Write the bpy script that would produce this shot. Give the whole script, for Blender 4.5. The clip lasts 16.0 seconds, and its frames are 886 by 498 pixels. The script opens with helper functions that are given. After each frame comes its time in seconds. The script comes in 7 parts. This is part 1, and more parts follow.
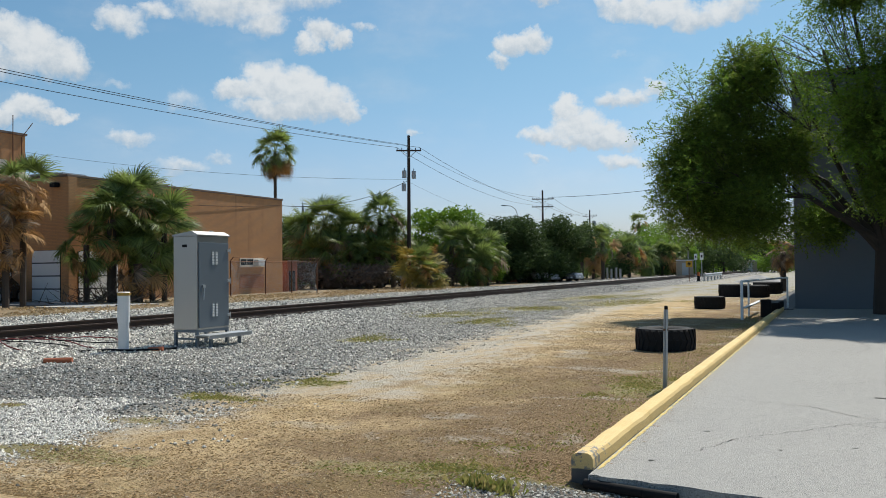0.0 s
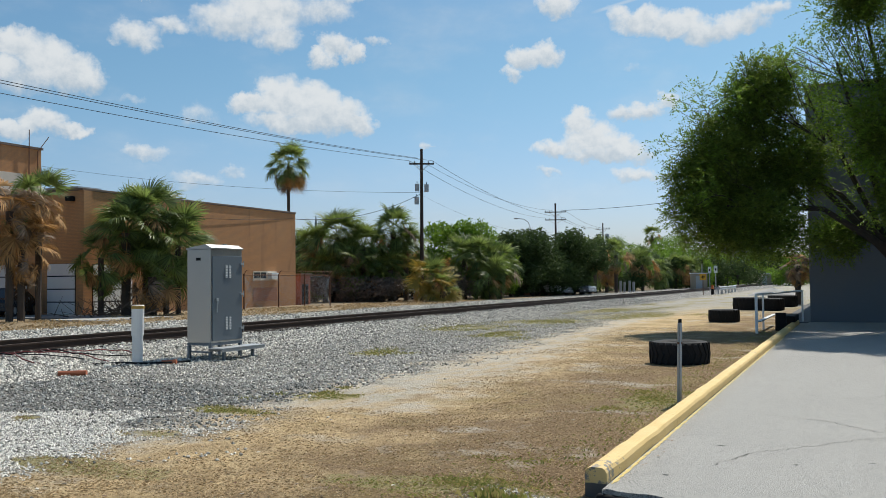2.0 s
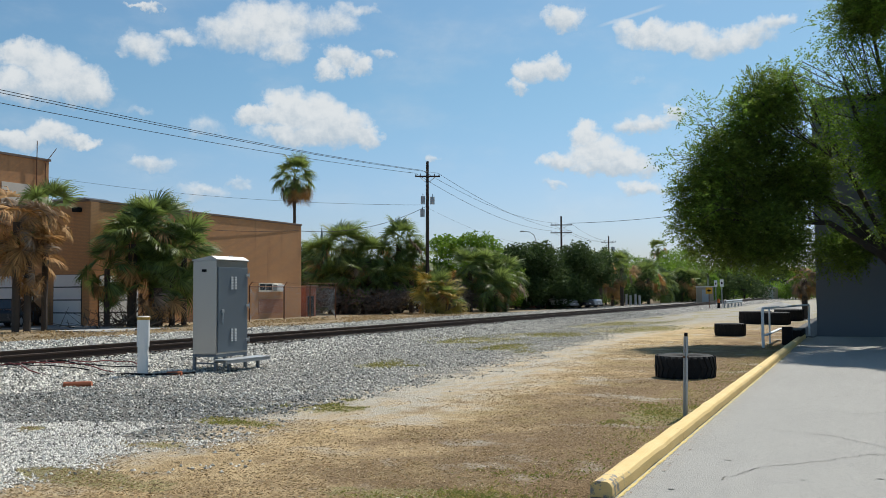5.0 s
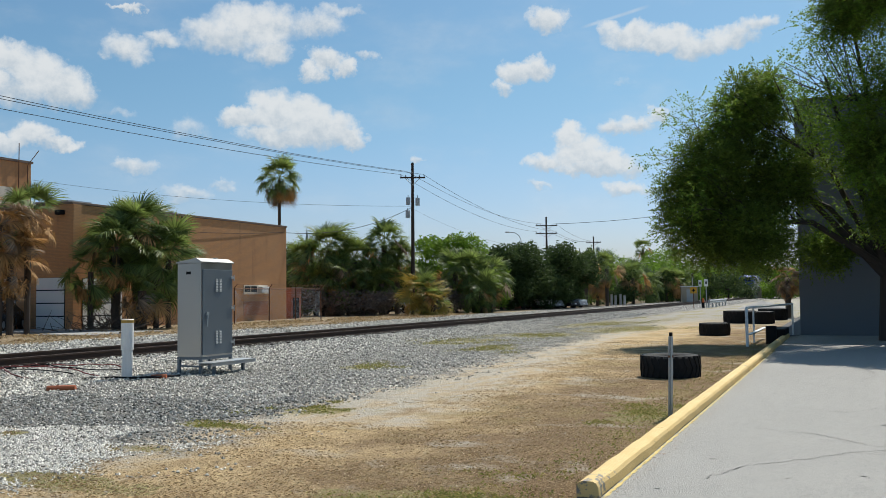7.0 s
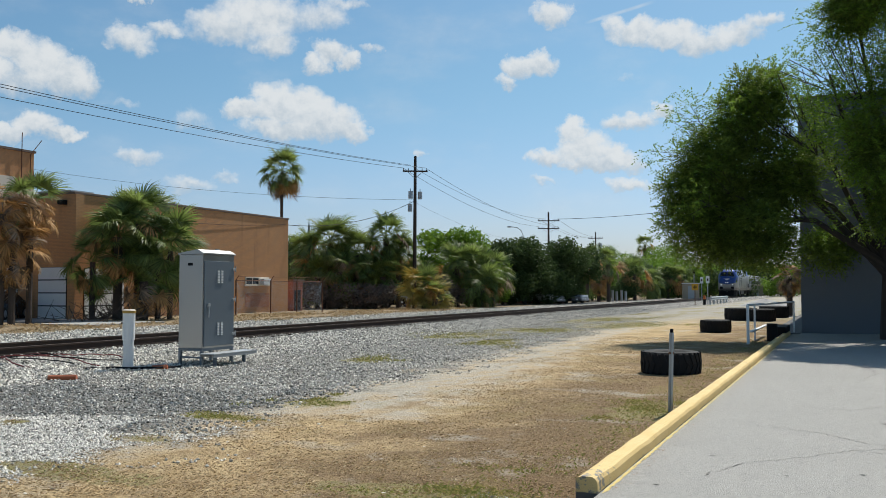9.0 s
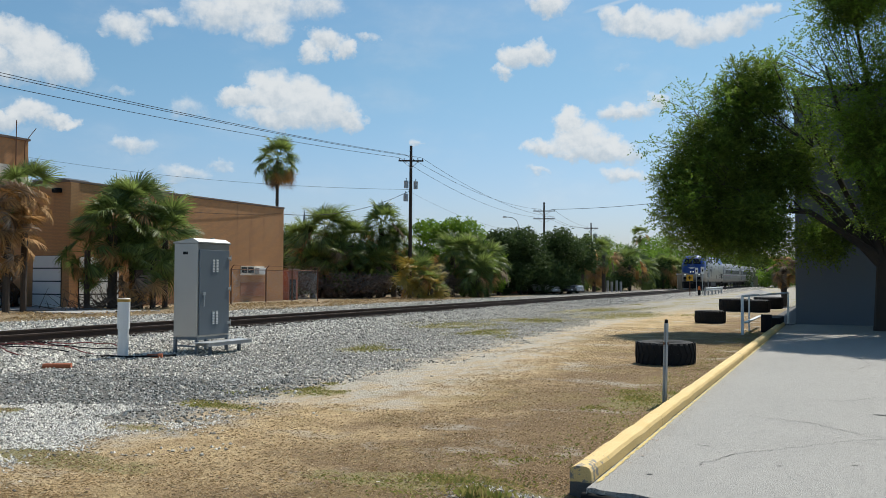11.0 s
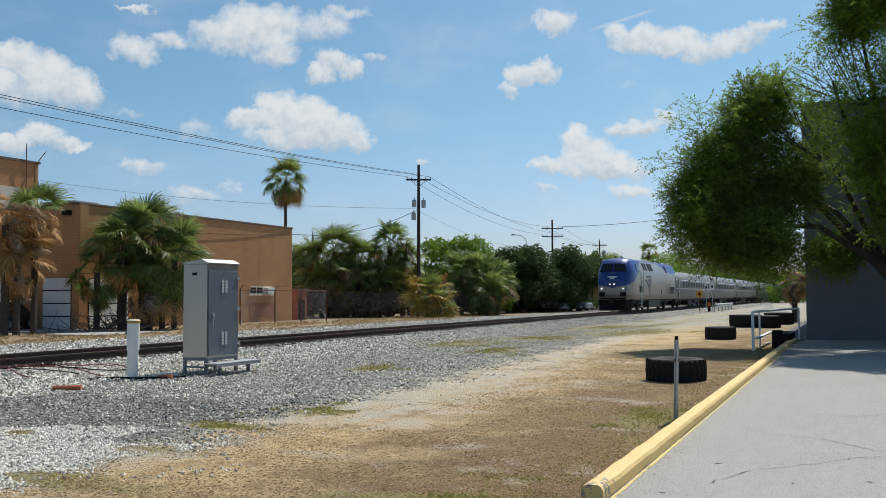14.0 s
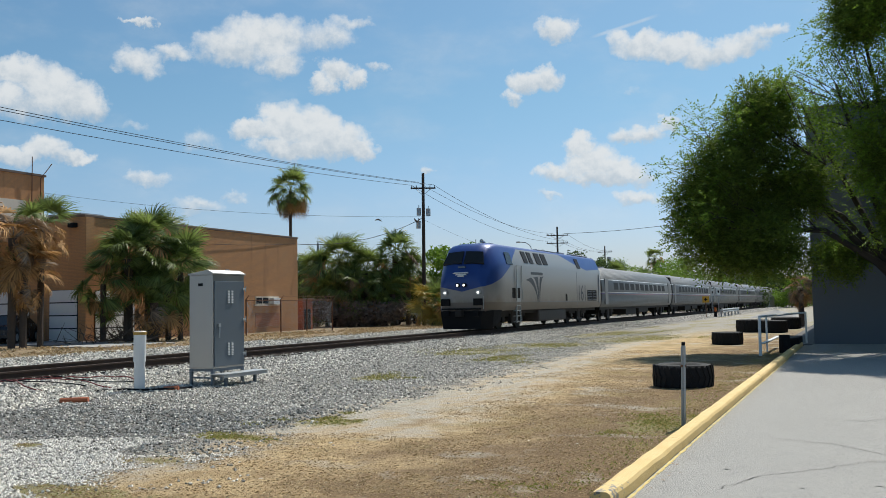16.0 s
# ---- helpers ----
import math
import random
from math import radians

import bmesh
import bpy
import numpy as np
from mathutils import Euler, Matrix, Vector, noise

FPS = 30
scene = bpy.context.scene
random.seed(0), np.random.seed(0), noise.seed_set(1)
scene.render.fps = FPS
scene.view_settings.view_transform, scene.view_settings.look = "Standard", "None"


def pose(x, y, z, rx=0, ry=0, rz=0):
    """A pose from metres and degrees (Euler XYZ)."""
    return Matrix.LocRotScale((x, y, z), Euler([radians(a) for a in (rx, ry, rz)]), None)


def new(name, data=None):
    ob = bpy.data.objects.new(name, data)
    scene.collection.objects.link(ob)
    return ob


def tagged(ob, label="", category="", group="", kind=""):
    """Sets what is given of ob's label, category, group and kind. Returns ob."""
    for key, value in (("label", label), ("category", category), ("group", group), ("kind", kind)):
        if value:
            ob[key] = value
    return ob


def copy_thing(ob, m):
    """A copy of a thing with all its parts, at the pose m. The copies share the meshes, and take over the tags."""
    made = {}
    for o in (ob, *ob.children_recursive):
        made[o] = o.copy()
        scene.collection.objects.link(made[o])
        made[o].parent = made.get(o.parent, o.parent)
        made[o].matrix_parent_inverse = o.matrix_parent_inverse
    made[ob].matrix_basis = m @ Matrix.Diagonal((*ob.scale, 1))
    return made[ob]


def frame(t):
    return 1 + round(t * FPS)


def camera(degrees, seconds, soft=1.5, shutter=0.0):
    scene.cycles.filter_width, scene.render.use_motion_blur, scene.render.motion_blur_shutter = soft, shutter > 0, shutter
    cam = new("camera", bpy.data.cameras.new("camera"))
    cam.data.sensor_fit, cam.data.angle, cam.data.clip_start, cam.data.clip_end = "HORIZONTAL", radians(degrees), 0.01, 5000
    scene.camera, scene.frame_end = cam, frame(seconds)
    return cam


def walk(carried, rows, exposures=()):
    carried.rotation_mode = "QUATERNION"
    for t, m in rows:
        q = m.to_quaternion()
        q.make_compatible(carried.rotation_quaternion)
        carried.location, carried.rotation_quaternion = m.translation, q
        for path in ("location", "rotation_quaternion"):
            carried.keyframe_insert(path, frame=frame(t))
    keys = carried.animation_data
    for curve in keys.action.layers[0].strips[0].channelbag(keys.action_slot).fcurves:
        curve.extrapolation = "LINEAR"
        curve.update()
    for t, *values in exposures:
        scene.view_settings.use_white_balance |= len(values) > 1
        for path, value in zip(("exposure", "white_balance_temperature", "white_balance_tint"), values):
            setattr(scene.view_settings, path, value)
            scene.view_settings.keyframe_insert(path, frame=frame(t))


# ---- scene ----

from collections import defaultdict

# ---------------- camera ----------------
cam = camera(52.3, 16.0, soft=0.6)
EYE = (0.0, 0.0, 1.6)
PATH = [
    (0.0, 23.750, 1.200, 0.600),
    (0.5, 23.965, 1.107, 0.967),
    (1.0, 24.249, 1.379, 0.946),
    (1.5, 24.486, 1.722, 0.668),
    (2.0, 24.562, 2.042, 0.607),
    (2.5, 24.718, 2.239, 0.442),
    (3.0, 24.980, 2.414, 0.330),
    (3.5, 25.216, 2.513, 0.334),
    (6.0, 24.545, 2.996, 0.589),
    (6.5, 24.372, 2.947, 0.800),
    (7.0, 23.998, 2.899, 0.674),
    (7.5, 23.945, 2.766, 0.444),
    (8.0, 24.106, 2.719, 0.124),
    (8.5, 24.109, 2.698, 0.037),
    (9.0, 24.086, 2.518, 0.037),
    (11.5, 23.762, 1.843, -0.210),
    (12.0, 23.732, 2.078, -0.008),
    (12.5, 23.872, 2.347, 0.132),
    (13.0, 24.042, 2.640, 0.076),
    (13.5, 24.262, 2.887, 0.160),
    (14.0, 24.346, 3.049, 0.346),
    (14.5, 24.339, 3.223, 0.406),
    (15.0, 24.377, 3.309, 0.632),
    (15.5, 24.417, 3.519, 0.812),
    (16.0, 24.710, 3.569, 0.971),
]
walk(cam, [(t, pose(*EYE, 90 + p, r, y)) for t, y, p, r in PATH])

# ---------------- world, sun, exposure ----------------
scene.view_settings.exposure = 0.0
SUN_AZ, SUN_EL = 8.0, 55.0       # degrees clockwise from +Y, and above the horizon


def sun_way():
    a, e = radians(SUN_AZ), radians(SUN_EL)
    return Vector((math.sin(a) * math.cos(e), math.cos(a) * math.cos(e), math.sin(e)))


sun = new("sun", bpy.data.lights.new("sun", "SUN"))
sun.data.energy, sun.data.angle, sun.data.color = 5.0, radians(0.53), (1.0, 0.96, 0.88)
sun.rotation_mode = "QUATERNION"
sun.rotation_quaternion = sun_way().to_track_quat("Z", "Y")
sun.location = (0, 0, 60)


class Nodes:
    """Short hand for node trees."""

    def __init__(self, tree):
        self.t = tree
        tree.nodes.clear()

    def n(self, kind, **kw):
        nd = self.t.nodes.new(kind)
        for k, v in kw.items():
            if k == "ins":
                for name, val in v.items():
                    s = nd.inputs[name]
                    if isinstance(val, bpy.types.NodeSocket):
                        self.t.links.new(val, s)
                    else:
                        s.default_value = val
            else:
                setattr(nd, k, v)
        return nd

    def math(self, op, a, b=0.0, clamp=False):
        return self.n("ShaderNodeMath", operation=op, use_clamp=clamp, ins={0: a, 1: b}).outputs[0]

    def mix(self, f, a, b, blend="MIX"):
        nd = self.n("ShaderNodeMix", data_type="RGBA", blend_type=blend)
        for i, v in ((0, f), (6, a), (7, b)):
            if isinstance(v, bpy.types.NodeSocket):
                self.t.links.new(v, nd.inputs[i])
            else:
                nd.inputs[i].default_value = (*v, 1) if isinstance(v, tuple) and len(v) == 3 else v
        return nd.outputs[2]

    def ramp(self, f, lo, hi):
        return self.n("ShaderNodeMapRange", interpolation_type="SMOOTHSTEP",
                      ins={0: f, 1: lo, 2: hi, 3: 0.0, 4: 1.0}).outputs[0]

    def curve(self, f, pts):
        """Piecewise linear: pts of (input, output)."""
        (lo, hi), vs = (pts[0][0], pts[-1][0]), [p[1] for p in pts]
        v0, v1 = min(vs), max(vs)
        t = self.n("ShaderNodeMapRange", ins={0: f, 1: lo, 2: hi, 3: 0.0, 4: 1.0}).outputs[0]
        nd = self.n("ShaderNodeValToRGB", ins={0: t})
        el = nd.color_ramp.elements
        while len(el) < len(pts):
            el.new(0.5)
        for e, (a, b) in zip(el, pts):
            e.position = (a - lo) / (hi - lo)
        for e, (a, b) in zip(el, pts):
            c = (b - v0) / (v1 - v0)
            e.color = (c, c, c, 1)
        return self.math("ADD", self.math("MULTIPLY", nd.outputs[0], v1 - v0), v0)

    def blob(self, x, y, cx, cy, rx, ry, wob=None):
        """1 inside an ellipse on the ground, 0 outside, with an uneven edge."""
        a = self.math("DIVIDE", self.math("SUBTRACT", x, cx), rx)
        b = self.math("DIVIDE", self.math("SUBTRACT", y, cy), ry)
        r = self.math("ADD", self.math("MULTIPLY", a, a), self.math("MULTIPLY", b, b))
        if wob is not None:
            r = self.math("ADD", r, wob)
        return self.math("SUBTRACT", 1.0, self.ramp(r, 0.6, 1.25))

    def noise(self, vec, scale, detail=4.0, rough=0.55, dist=0.0):
        return self.n("ShaderNodeTexNoise", ins={"Vector": vec, "Scale": scale, "Detail": detail,
                                                "Roughness": rough, "Distortion": dist}).outputs[0]


# clouds, as groups of puffs: degrees left of +Y, degrees above the horizon, half width, half height, strength
CLOUDS_LOW_LEFT = [
    (50.0, 13.8, 1.8, 1.2, 1.00), (48.4, 13.0, 2.2, 1.8, 1.00), (46.7, 12.3, 2.0, 1.5, 1.00),
    (49.5, 11.8, 2.2, 1.1, 0.70), (50.7, 12.3, 1.4, 1.2, 0.80), (48.6, 9.5, 2.0, 1.0, 1.00),
    (50.1, 9.0, 2.2, 0.7, 1.00), (47.0, 9.1, 1.5, 0.5, 0.90), (43.4, 14.8, 1.8, 1.1, 0.75),
    (41.4, 15.5, 1.6, 0.8, 0.70),
]
CLOUDS_HIGH_LEFT = [
    (37.9, 15.9, 2.9, 1.3, 0.80), (35.8, 16.6, 3.8, 1.6, 0.85), (34.9, 15.2, 2.1, 1.1, 0.80),
    (32.2, 16.9, 2.6, 1.1, 0.65), (30.6, 17.6, 2.2, 0.6, 0.55), (31.2, 14.8, 1.6, 1.0, 0.95),
    (30.1, 14.1, 1.0, 0.8, 0.90), (32.2, 14.0, 1.1, 0.6, 0.75), (28.7, 15.0, 0.9, 0.4, 0.55),
    (43.4, 17.1, 1.3, 0.3, 0.80),
]
CLOUDS_MIDDLE = [
    (34.4, 11.5, 2.2, 1.6, 1.00), (32.8, 11.2, 2.1, 1.7, 1.00), (36.5, 11.0, 2.1, 0.9, 0.95),
    (31.7, 10.4, 2.9, 1.4, 1.00), (30.0, 9.9, 1.4, 0.9, 0.95), (34.0, 10.0, 3.4, 0.9, 1.00),
    (42.9, 7.9, 2.0, 0.7, 0.60), (39.6, 10.2, 1.5, 1.0, 0.40), (43.9, 11.1, 1.4, 0.4, 0.35),
    (39.9, 6.3, 2.2, 0.7, 0.55), (37.7, 6.9, 1.1, 0.4, 0.45), (25.4, 8.6, 0.8, 0.3, 0.55),
]
CLOUDS_HIGH_RIGHT = [
    (17.1, 16.9, 1.8, 1.0, 0.90), (19.2, 13.9, 1.6, 1.0, 0.95), (18.1, 14.1, 1.6, 1.0, 0.95),
    (20.1, 12.9, 0.9, 0.6, 0.70), (11.8, 15.7, 2.3, 1.0, 0.90), (9.8, 15.4, 2.4, 1.1, 0.95),
    (7.8, 14.9, 2.4, 1.0, 0.90), (5.8, 15.2, 1.9, 0.9, 0.85), (4.4, 15.7, 1.5, 0.7, 0.75),
    (13.1, 16.1, 1.1, 0.7, 0.70),
]
CLOUDS_LOW_RIGHT = [
    (15.8, 9.9, 1.3, 1.0, 0.95), (15.2, 8.7, 2.3, 1.4, 1.00), (13.3, 8.1, 2.1, 1.0, 0.95),
    (17.2, 8.1, 1.8, 0.7, 0.90), (12.0, 7.5, 1.2, 0.5, 0.70), (14.4, 7.7, 3.0, 0.6, 0.90),
    (10.4, 11.0, 0.9, 0.7, 0.90), (11.9, 10.4, 1.8, 0.8, 0.85), (13.1, 10.3, 1.2, 0.7, 0.80),
    (12.3, 6.5, 1.8, 0.6, 0.75), (17.7, 6.9, 1.1, 0.3, 0.50), (12.5, 13.2, 0.9, 0.4, 0.30),
]


def build_world():
    w = bpy.data.worlds.new("sky")
    scene.world = w
    w.use_nodes = True
    N = Nodes(w.node_tree)
    sky = N.n("ShaderNodeTexSky", sky_type="NISHITA", sun_disc=False, sun_elevation=radians(SUN_EL),
              sun_rotation=radians(SUN_AZ), altitude=20.0, air_density=1.0, dust_density=1.2, ozone_density=2.0)
    way = N.n("ShaderNodeTexCoord").outputs["Generated"]
    sep = N.n("ShaderNodeSeparateXYZ", ins={0: way})
    az = N.math("MULTIPLY", N.math("ARCTAN2", N.math("MULTIPLY", sep.outputs[0], -1.0), sep.outputs[1]), 57.2958)
    el = N.math("MULTIPLY", N.math("ARCSINE", sep.outputs[2]), 57.2958)
    pos = N.n("ShaderNodeCombineXYZ", ins={0: az, 1: el, 2: 0.0}).outputs[0]
    n1 = N.noise(pos, 1.1, 8.0, 0.62)
    n2 = N.noise(N.n("ShaderNodeMapping", ins={"Vector": pos, "Scale": (0.6, 1.3, 1.0)}).outputs[0], 0.22, 5.0, 0.55)

    def vec(op, a, b):
        nd = N.n("ShaderNodeVectorMath", operation=op, ins={0: a, 1: b})
        return nd.outputs["Value" if op == "DOT_PRODUCT" else "Vector"]
    # billows: the puffs' outlines are pushed about at two scales
    warp = N.n("ShaderNodeTexNoise", ins={"Vector": pos, "Scale": 0.75, "Detail": 7.0, "Roughness": 0.60}).outputs["Color"]
    warp = vec("MULTIPLY", vec("SUBTRACT", warp, (0.5, 0.5, 0.5)), (2.6, 1.9, 0.0))
    at = vec("ADD", pos, warp)
    mask, total, rise = None, 0.001, 0.0
    for a, e, wd, ht, s in CLOUDS_LOW_LEFT + CLOUDS_HIGH_LEFT + CLOUDS_MIDDLE + CLOUDS_HIGH_RIGHT + CLOUDS_LOW_RIGHT:
        q = vec("MULTIPLY", vec("SUBTRACT", at, (a, e, 0.0)), (1 / wd, 1 / ht, 0.0))
        b = N.math("MULTIPLY", N.math("SUBTRACT", 1.0, vec("DOT_PRODUCT", q, q), True), s)
        mask = b if mask is None else N.math("MAXIMUM", mask, b)
        total = N.math("ADD", total, b)
        rise = N.math("ADD", rise, N.math("MULTIPLY", b, vec("DOT_PRODUCT", q, (0.0, 1.0, 0.0))))
    # a thin vapour trail, a slanting streak
    tx = N.math("SUBTRACT", az, 12.9)
    ty = N.math("SUBTRACT", N.math("SUBTRACT", el, 16.88), N.math("MULTIPLY", tx, -0.237))
    trail = N.math("MULTIPLY", N.math("SUBTRACT", 1.0, N.ramp(N.math("ABSOLUTE", ty), 0.02, 0.16)), N.math("SUBTRACT", 1.0, N.ramp(N.math("ABSOLUTE", tx), 1.2, 2.4)))
    m = N.math("ADD", mask, N.math("MULTIPLY", N.math("SUBTRACT", n1, 0.5), 0.60))
    m = N.math("MULTIPLY", N.math("MULTIPLY", N.ramp(m, 0.02, 0.80), N.ramp(mask, 0.0, 0.30)), 0.92)
    m = N.math("MAXIMUM", m, N.math("MULTIPLY", trail, 0.35))
    # thin haze and wisps over the rest of the sky
    wisp = N.math("MULTIPLY", N.ramp(n2, 0.46, 0.78), 0.20)
    m = N.math("MAXIMUM", m, wisp)
    lift = N.math("DIVIDE", rise, total)
    shade = N.ramp(N.math("ADD", N.math("MULTIPLY", lift, 0.75), N.math("MULTIPLY", N.math("SUBTRACT", n1, 0.5), 1.5)), -0.65, 0.35)
    lit = N.mix(shade, (0.58, 0.67, 0.75), (0.90, 0.93, 0.94))
    hue = N.mix(N.ramp(el, 0.0, 14.0), (*SKY_LOW, 1.0), (*SKY_HIGH, 1.0))
    tint = N.mix(1.0, sky.outputs[0], hue, "MULTIPLY")
    bg1 = N.n("ShaderNodeBackground", ins={0: tint, 1: 0.094})
    bg2 = N.n("ShaderNodeBackground", ins={0: lit, 1: 0.84})
    mx = N.n("ShaderNodeMixShader", ins={0: m, 1: bg1.outputs[0], 2: bg2.outputs[0]})
    N.n("ShaderNodeOutputWorld", ins={0: mx.outputs[0]})


SKY_LOW, SKY_HIGH = (0.90, 0.98, 1.24), (0.74, 1.02, 1.08)
build_world()


# ---------------- materials ----------------
def material(name, color=(0.5, 0.5, 0.5), rough=0.7, metal=0.0, var=0.15, scale=6.0, bump=0.0, fine=60.0,
             dirt=None, dirt_amount=0.0, island=0.0, thin=0.0, emit=0.0, spec=0.5):
    """A surface with variation at two scales, optional stains, grain relief and per-piece variation."""
    m = bpy.data.materials.new(name)
    m.use_nodes = True
    N = Nodes(m.node_tree)
    co = N.n("ShaderNodeTexCoord").outputs["Object"]
    big = N.noise(co, scale, 4.0)
    small = N.noise(co, fine, 3.0)
    f = N.math("ADD", N.math("MULTIPLY", N.math("SUBTRACT", big, 0.5), 2 * var),
               N.math("MULTIPLY", N.math("SUBTRACT", small, 0.5), 1.2 * var))
    f = N.math("ADD", f, 1.0)
    if island:
        g = N.n("ShaderNodeNewGeometry").outputs["Random Per Island"]
        f = N.math("ADD", f, N.math("MULTIPLY", N.math("SUBTRACT", g, 0.5), 2 * island))
    col = N.mix(1.0, (*color, 1.0), N.n("ShaderNodeCombineXYZ", ins={0: f, 1: f, 2: f}).outputs[0], "MULTIPLY")
    if dirt:
        d = N.math("MULTIPLY", N.ramp(N.noise(co, scale * 0.45, 6.0, 0.65), 0.48, 0.68), dirt_amount)
        col = N.mix(d, col, (*dirt, 1.0))
    b = N.n("ShaderNodeBsdfPrincipled", ins={"Base Color": col, "Metallic": metal, "Specular IOR Level": spec})
    r = N.math("ADD", N.math("MULTIPLY", N.math("SUBTRACT", big, 0.5), 0.25), rough, True)
    N.t.links.new(r, b.inputs["Roughness"])
    if bump:
        bp = N.n("ShaderNodeBump", ins={"Strength": bump, "Distance": 0.02, "Height": small})
        N.t.links.new(bp.outputs[0], b.inputs["Normal"])
    if emit:
        b.inputs["Emission Color"].default_value = (*color, 1)
        b.inputs["Emission Strength"].default_value = emit
    out = b.outputs[0]
    if thin:
        tr = N.n("ShaderNodeBsdfTranslucent", ins={0: col})
        out = N.n("ShaderNodeMixShader", ins={0: thin, 1: b.outputs[0], 2: tr.outputs[0]}).outputs[0]
    N.n("ShaderNodeOutputMaterial", ins={0: out})
    return m


# ---------------- building helpers ----------------
def mesh_of(bm, name, smooth=False):
    me = bpy.data.meshes.new(name)
    bm.to_mesh(me)
    bm.free()
    if smooth:
        me.shade_smooth()
        me.set_sharp_from_angle(angle=radians(32))
    return me


def part(name, bm, mat, parent=None, label="", smooth=False, m=None):
    """One bmesh (or ready mesh) as one mesh object under a thing or a part."""
    me = bm if isinstance(bm, bpy.types.Mesh) else mesh_of(bm, name, smooth)
    if mat is not None and not me.materials:
        for x in (mat if isinstance(mat, (list, tuple)) else [mat]):
            me.materials.append(x)
    ob = new(name, me)
    ob.parent = parent
    if m is not None:
        ob.matrix_basis = m
    if label:
        ob["label"] = label
    return ob


def thing(name, label, category, m=None, group="", kind=""):
    ob = new(name)
    ob.empty_display_size = 0.2
    if m is not None:
        ob.matrix_basis = m
    return tagged(ob, label, category, group, kind)


def box(bm, x0, x1, y0, y1, z0, z1, m=None, bevel=0.0):
    mm = Matrix.Translation(((x0 + x1) / 2, (y0 + y1) / 2, (z0 + z1) / 2)) @ Matrix.Diagonal((abs(x1 - x0), abs(y1 - y0), abs(z1 - z0), 1))
    r = bmesh.ops.create_cube(bm, size=1, matrix=(m @ mm) if m is not None else mm)
    if bevel:
        es = list({e for v in r["verts"] for e in v.link_edges})
        bmesh.ops.bevel(bm, geom=es, offset=bevel, segments=2, affect="EDGES", profile=0.6)
    return bm


def cyl(bm, a, b, r0, r1=None, n=10, caps=True):
    """A tapered rod from a to b."""
    a, b = Vector(a), Vector(b)
    d = b - a
    q = d.to_track_quat("Z", "Y").to_matrix().to_4x4()
    bmesh.ops.create_cone(bm, cap_ends=caps, segments=n, radius1=r0, radius2=r0 if r1 is None else r1, depth=d.length,
                          matrix=Matrix.Translation((a + b) / 2) @ q)
    return bm


def B():
    return bmesh.new()


def boxed(*a, **k):
    return box(B(), *a, **k)


def rod(*a, **k):
    return cyl(B(), *a, **k)


def soup(name, verts, faces, mat, smooth=False):
    me = bpy.data.meshes.new(name)
    me.from_pydata([tuple(v) for v in verts], [], faces)
    me.update()
    for x in (mat if isinstance(mat, (list, tuple)) else [mat]):
        me.materials.append(x)
    if smooth:
        for p in me.polygons:
            p.use_smooth = True
    return me

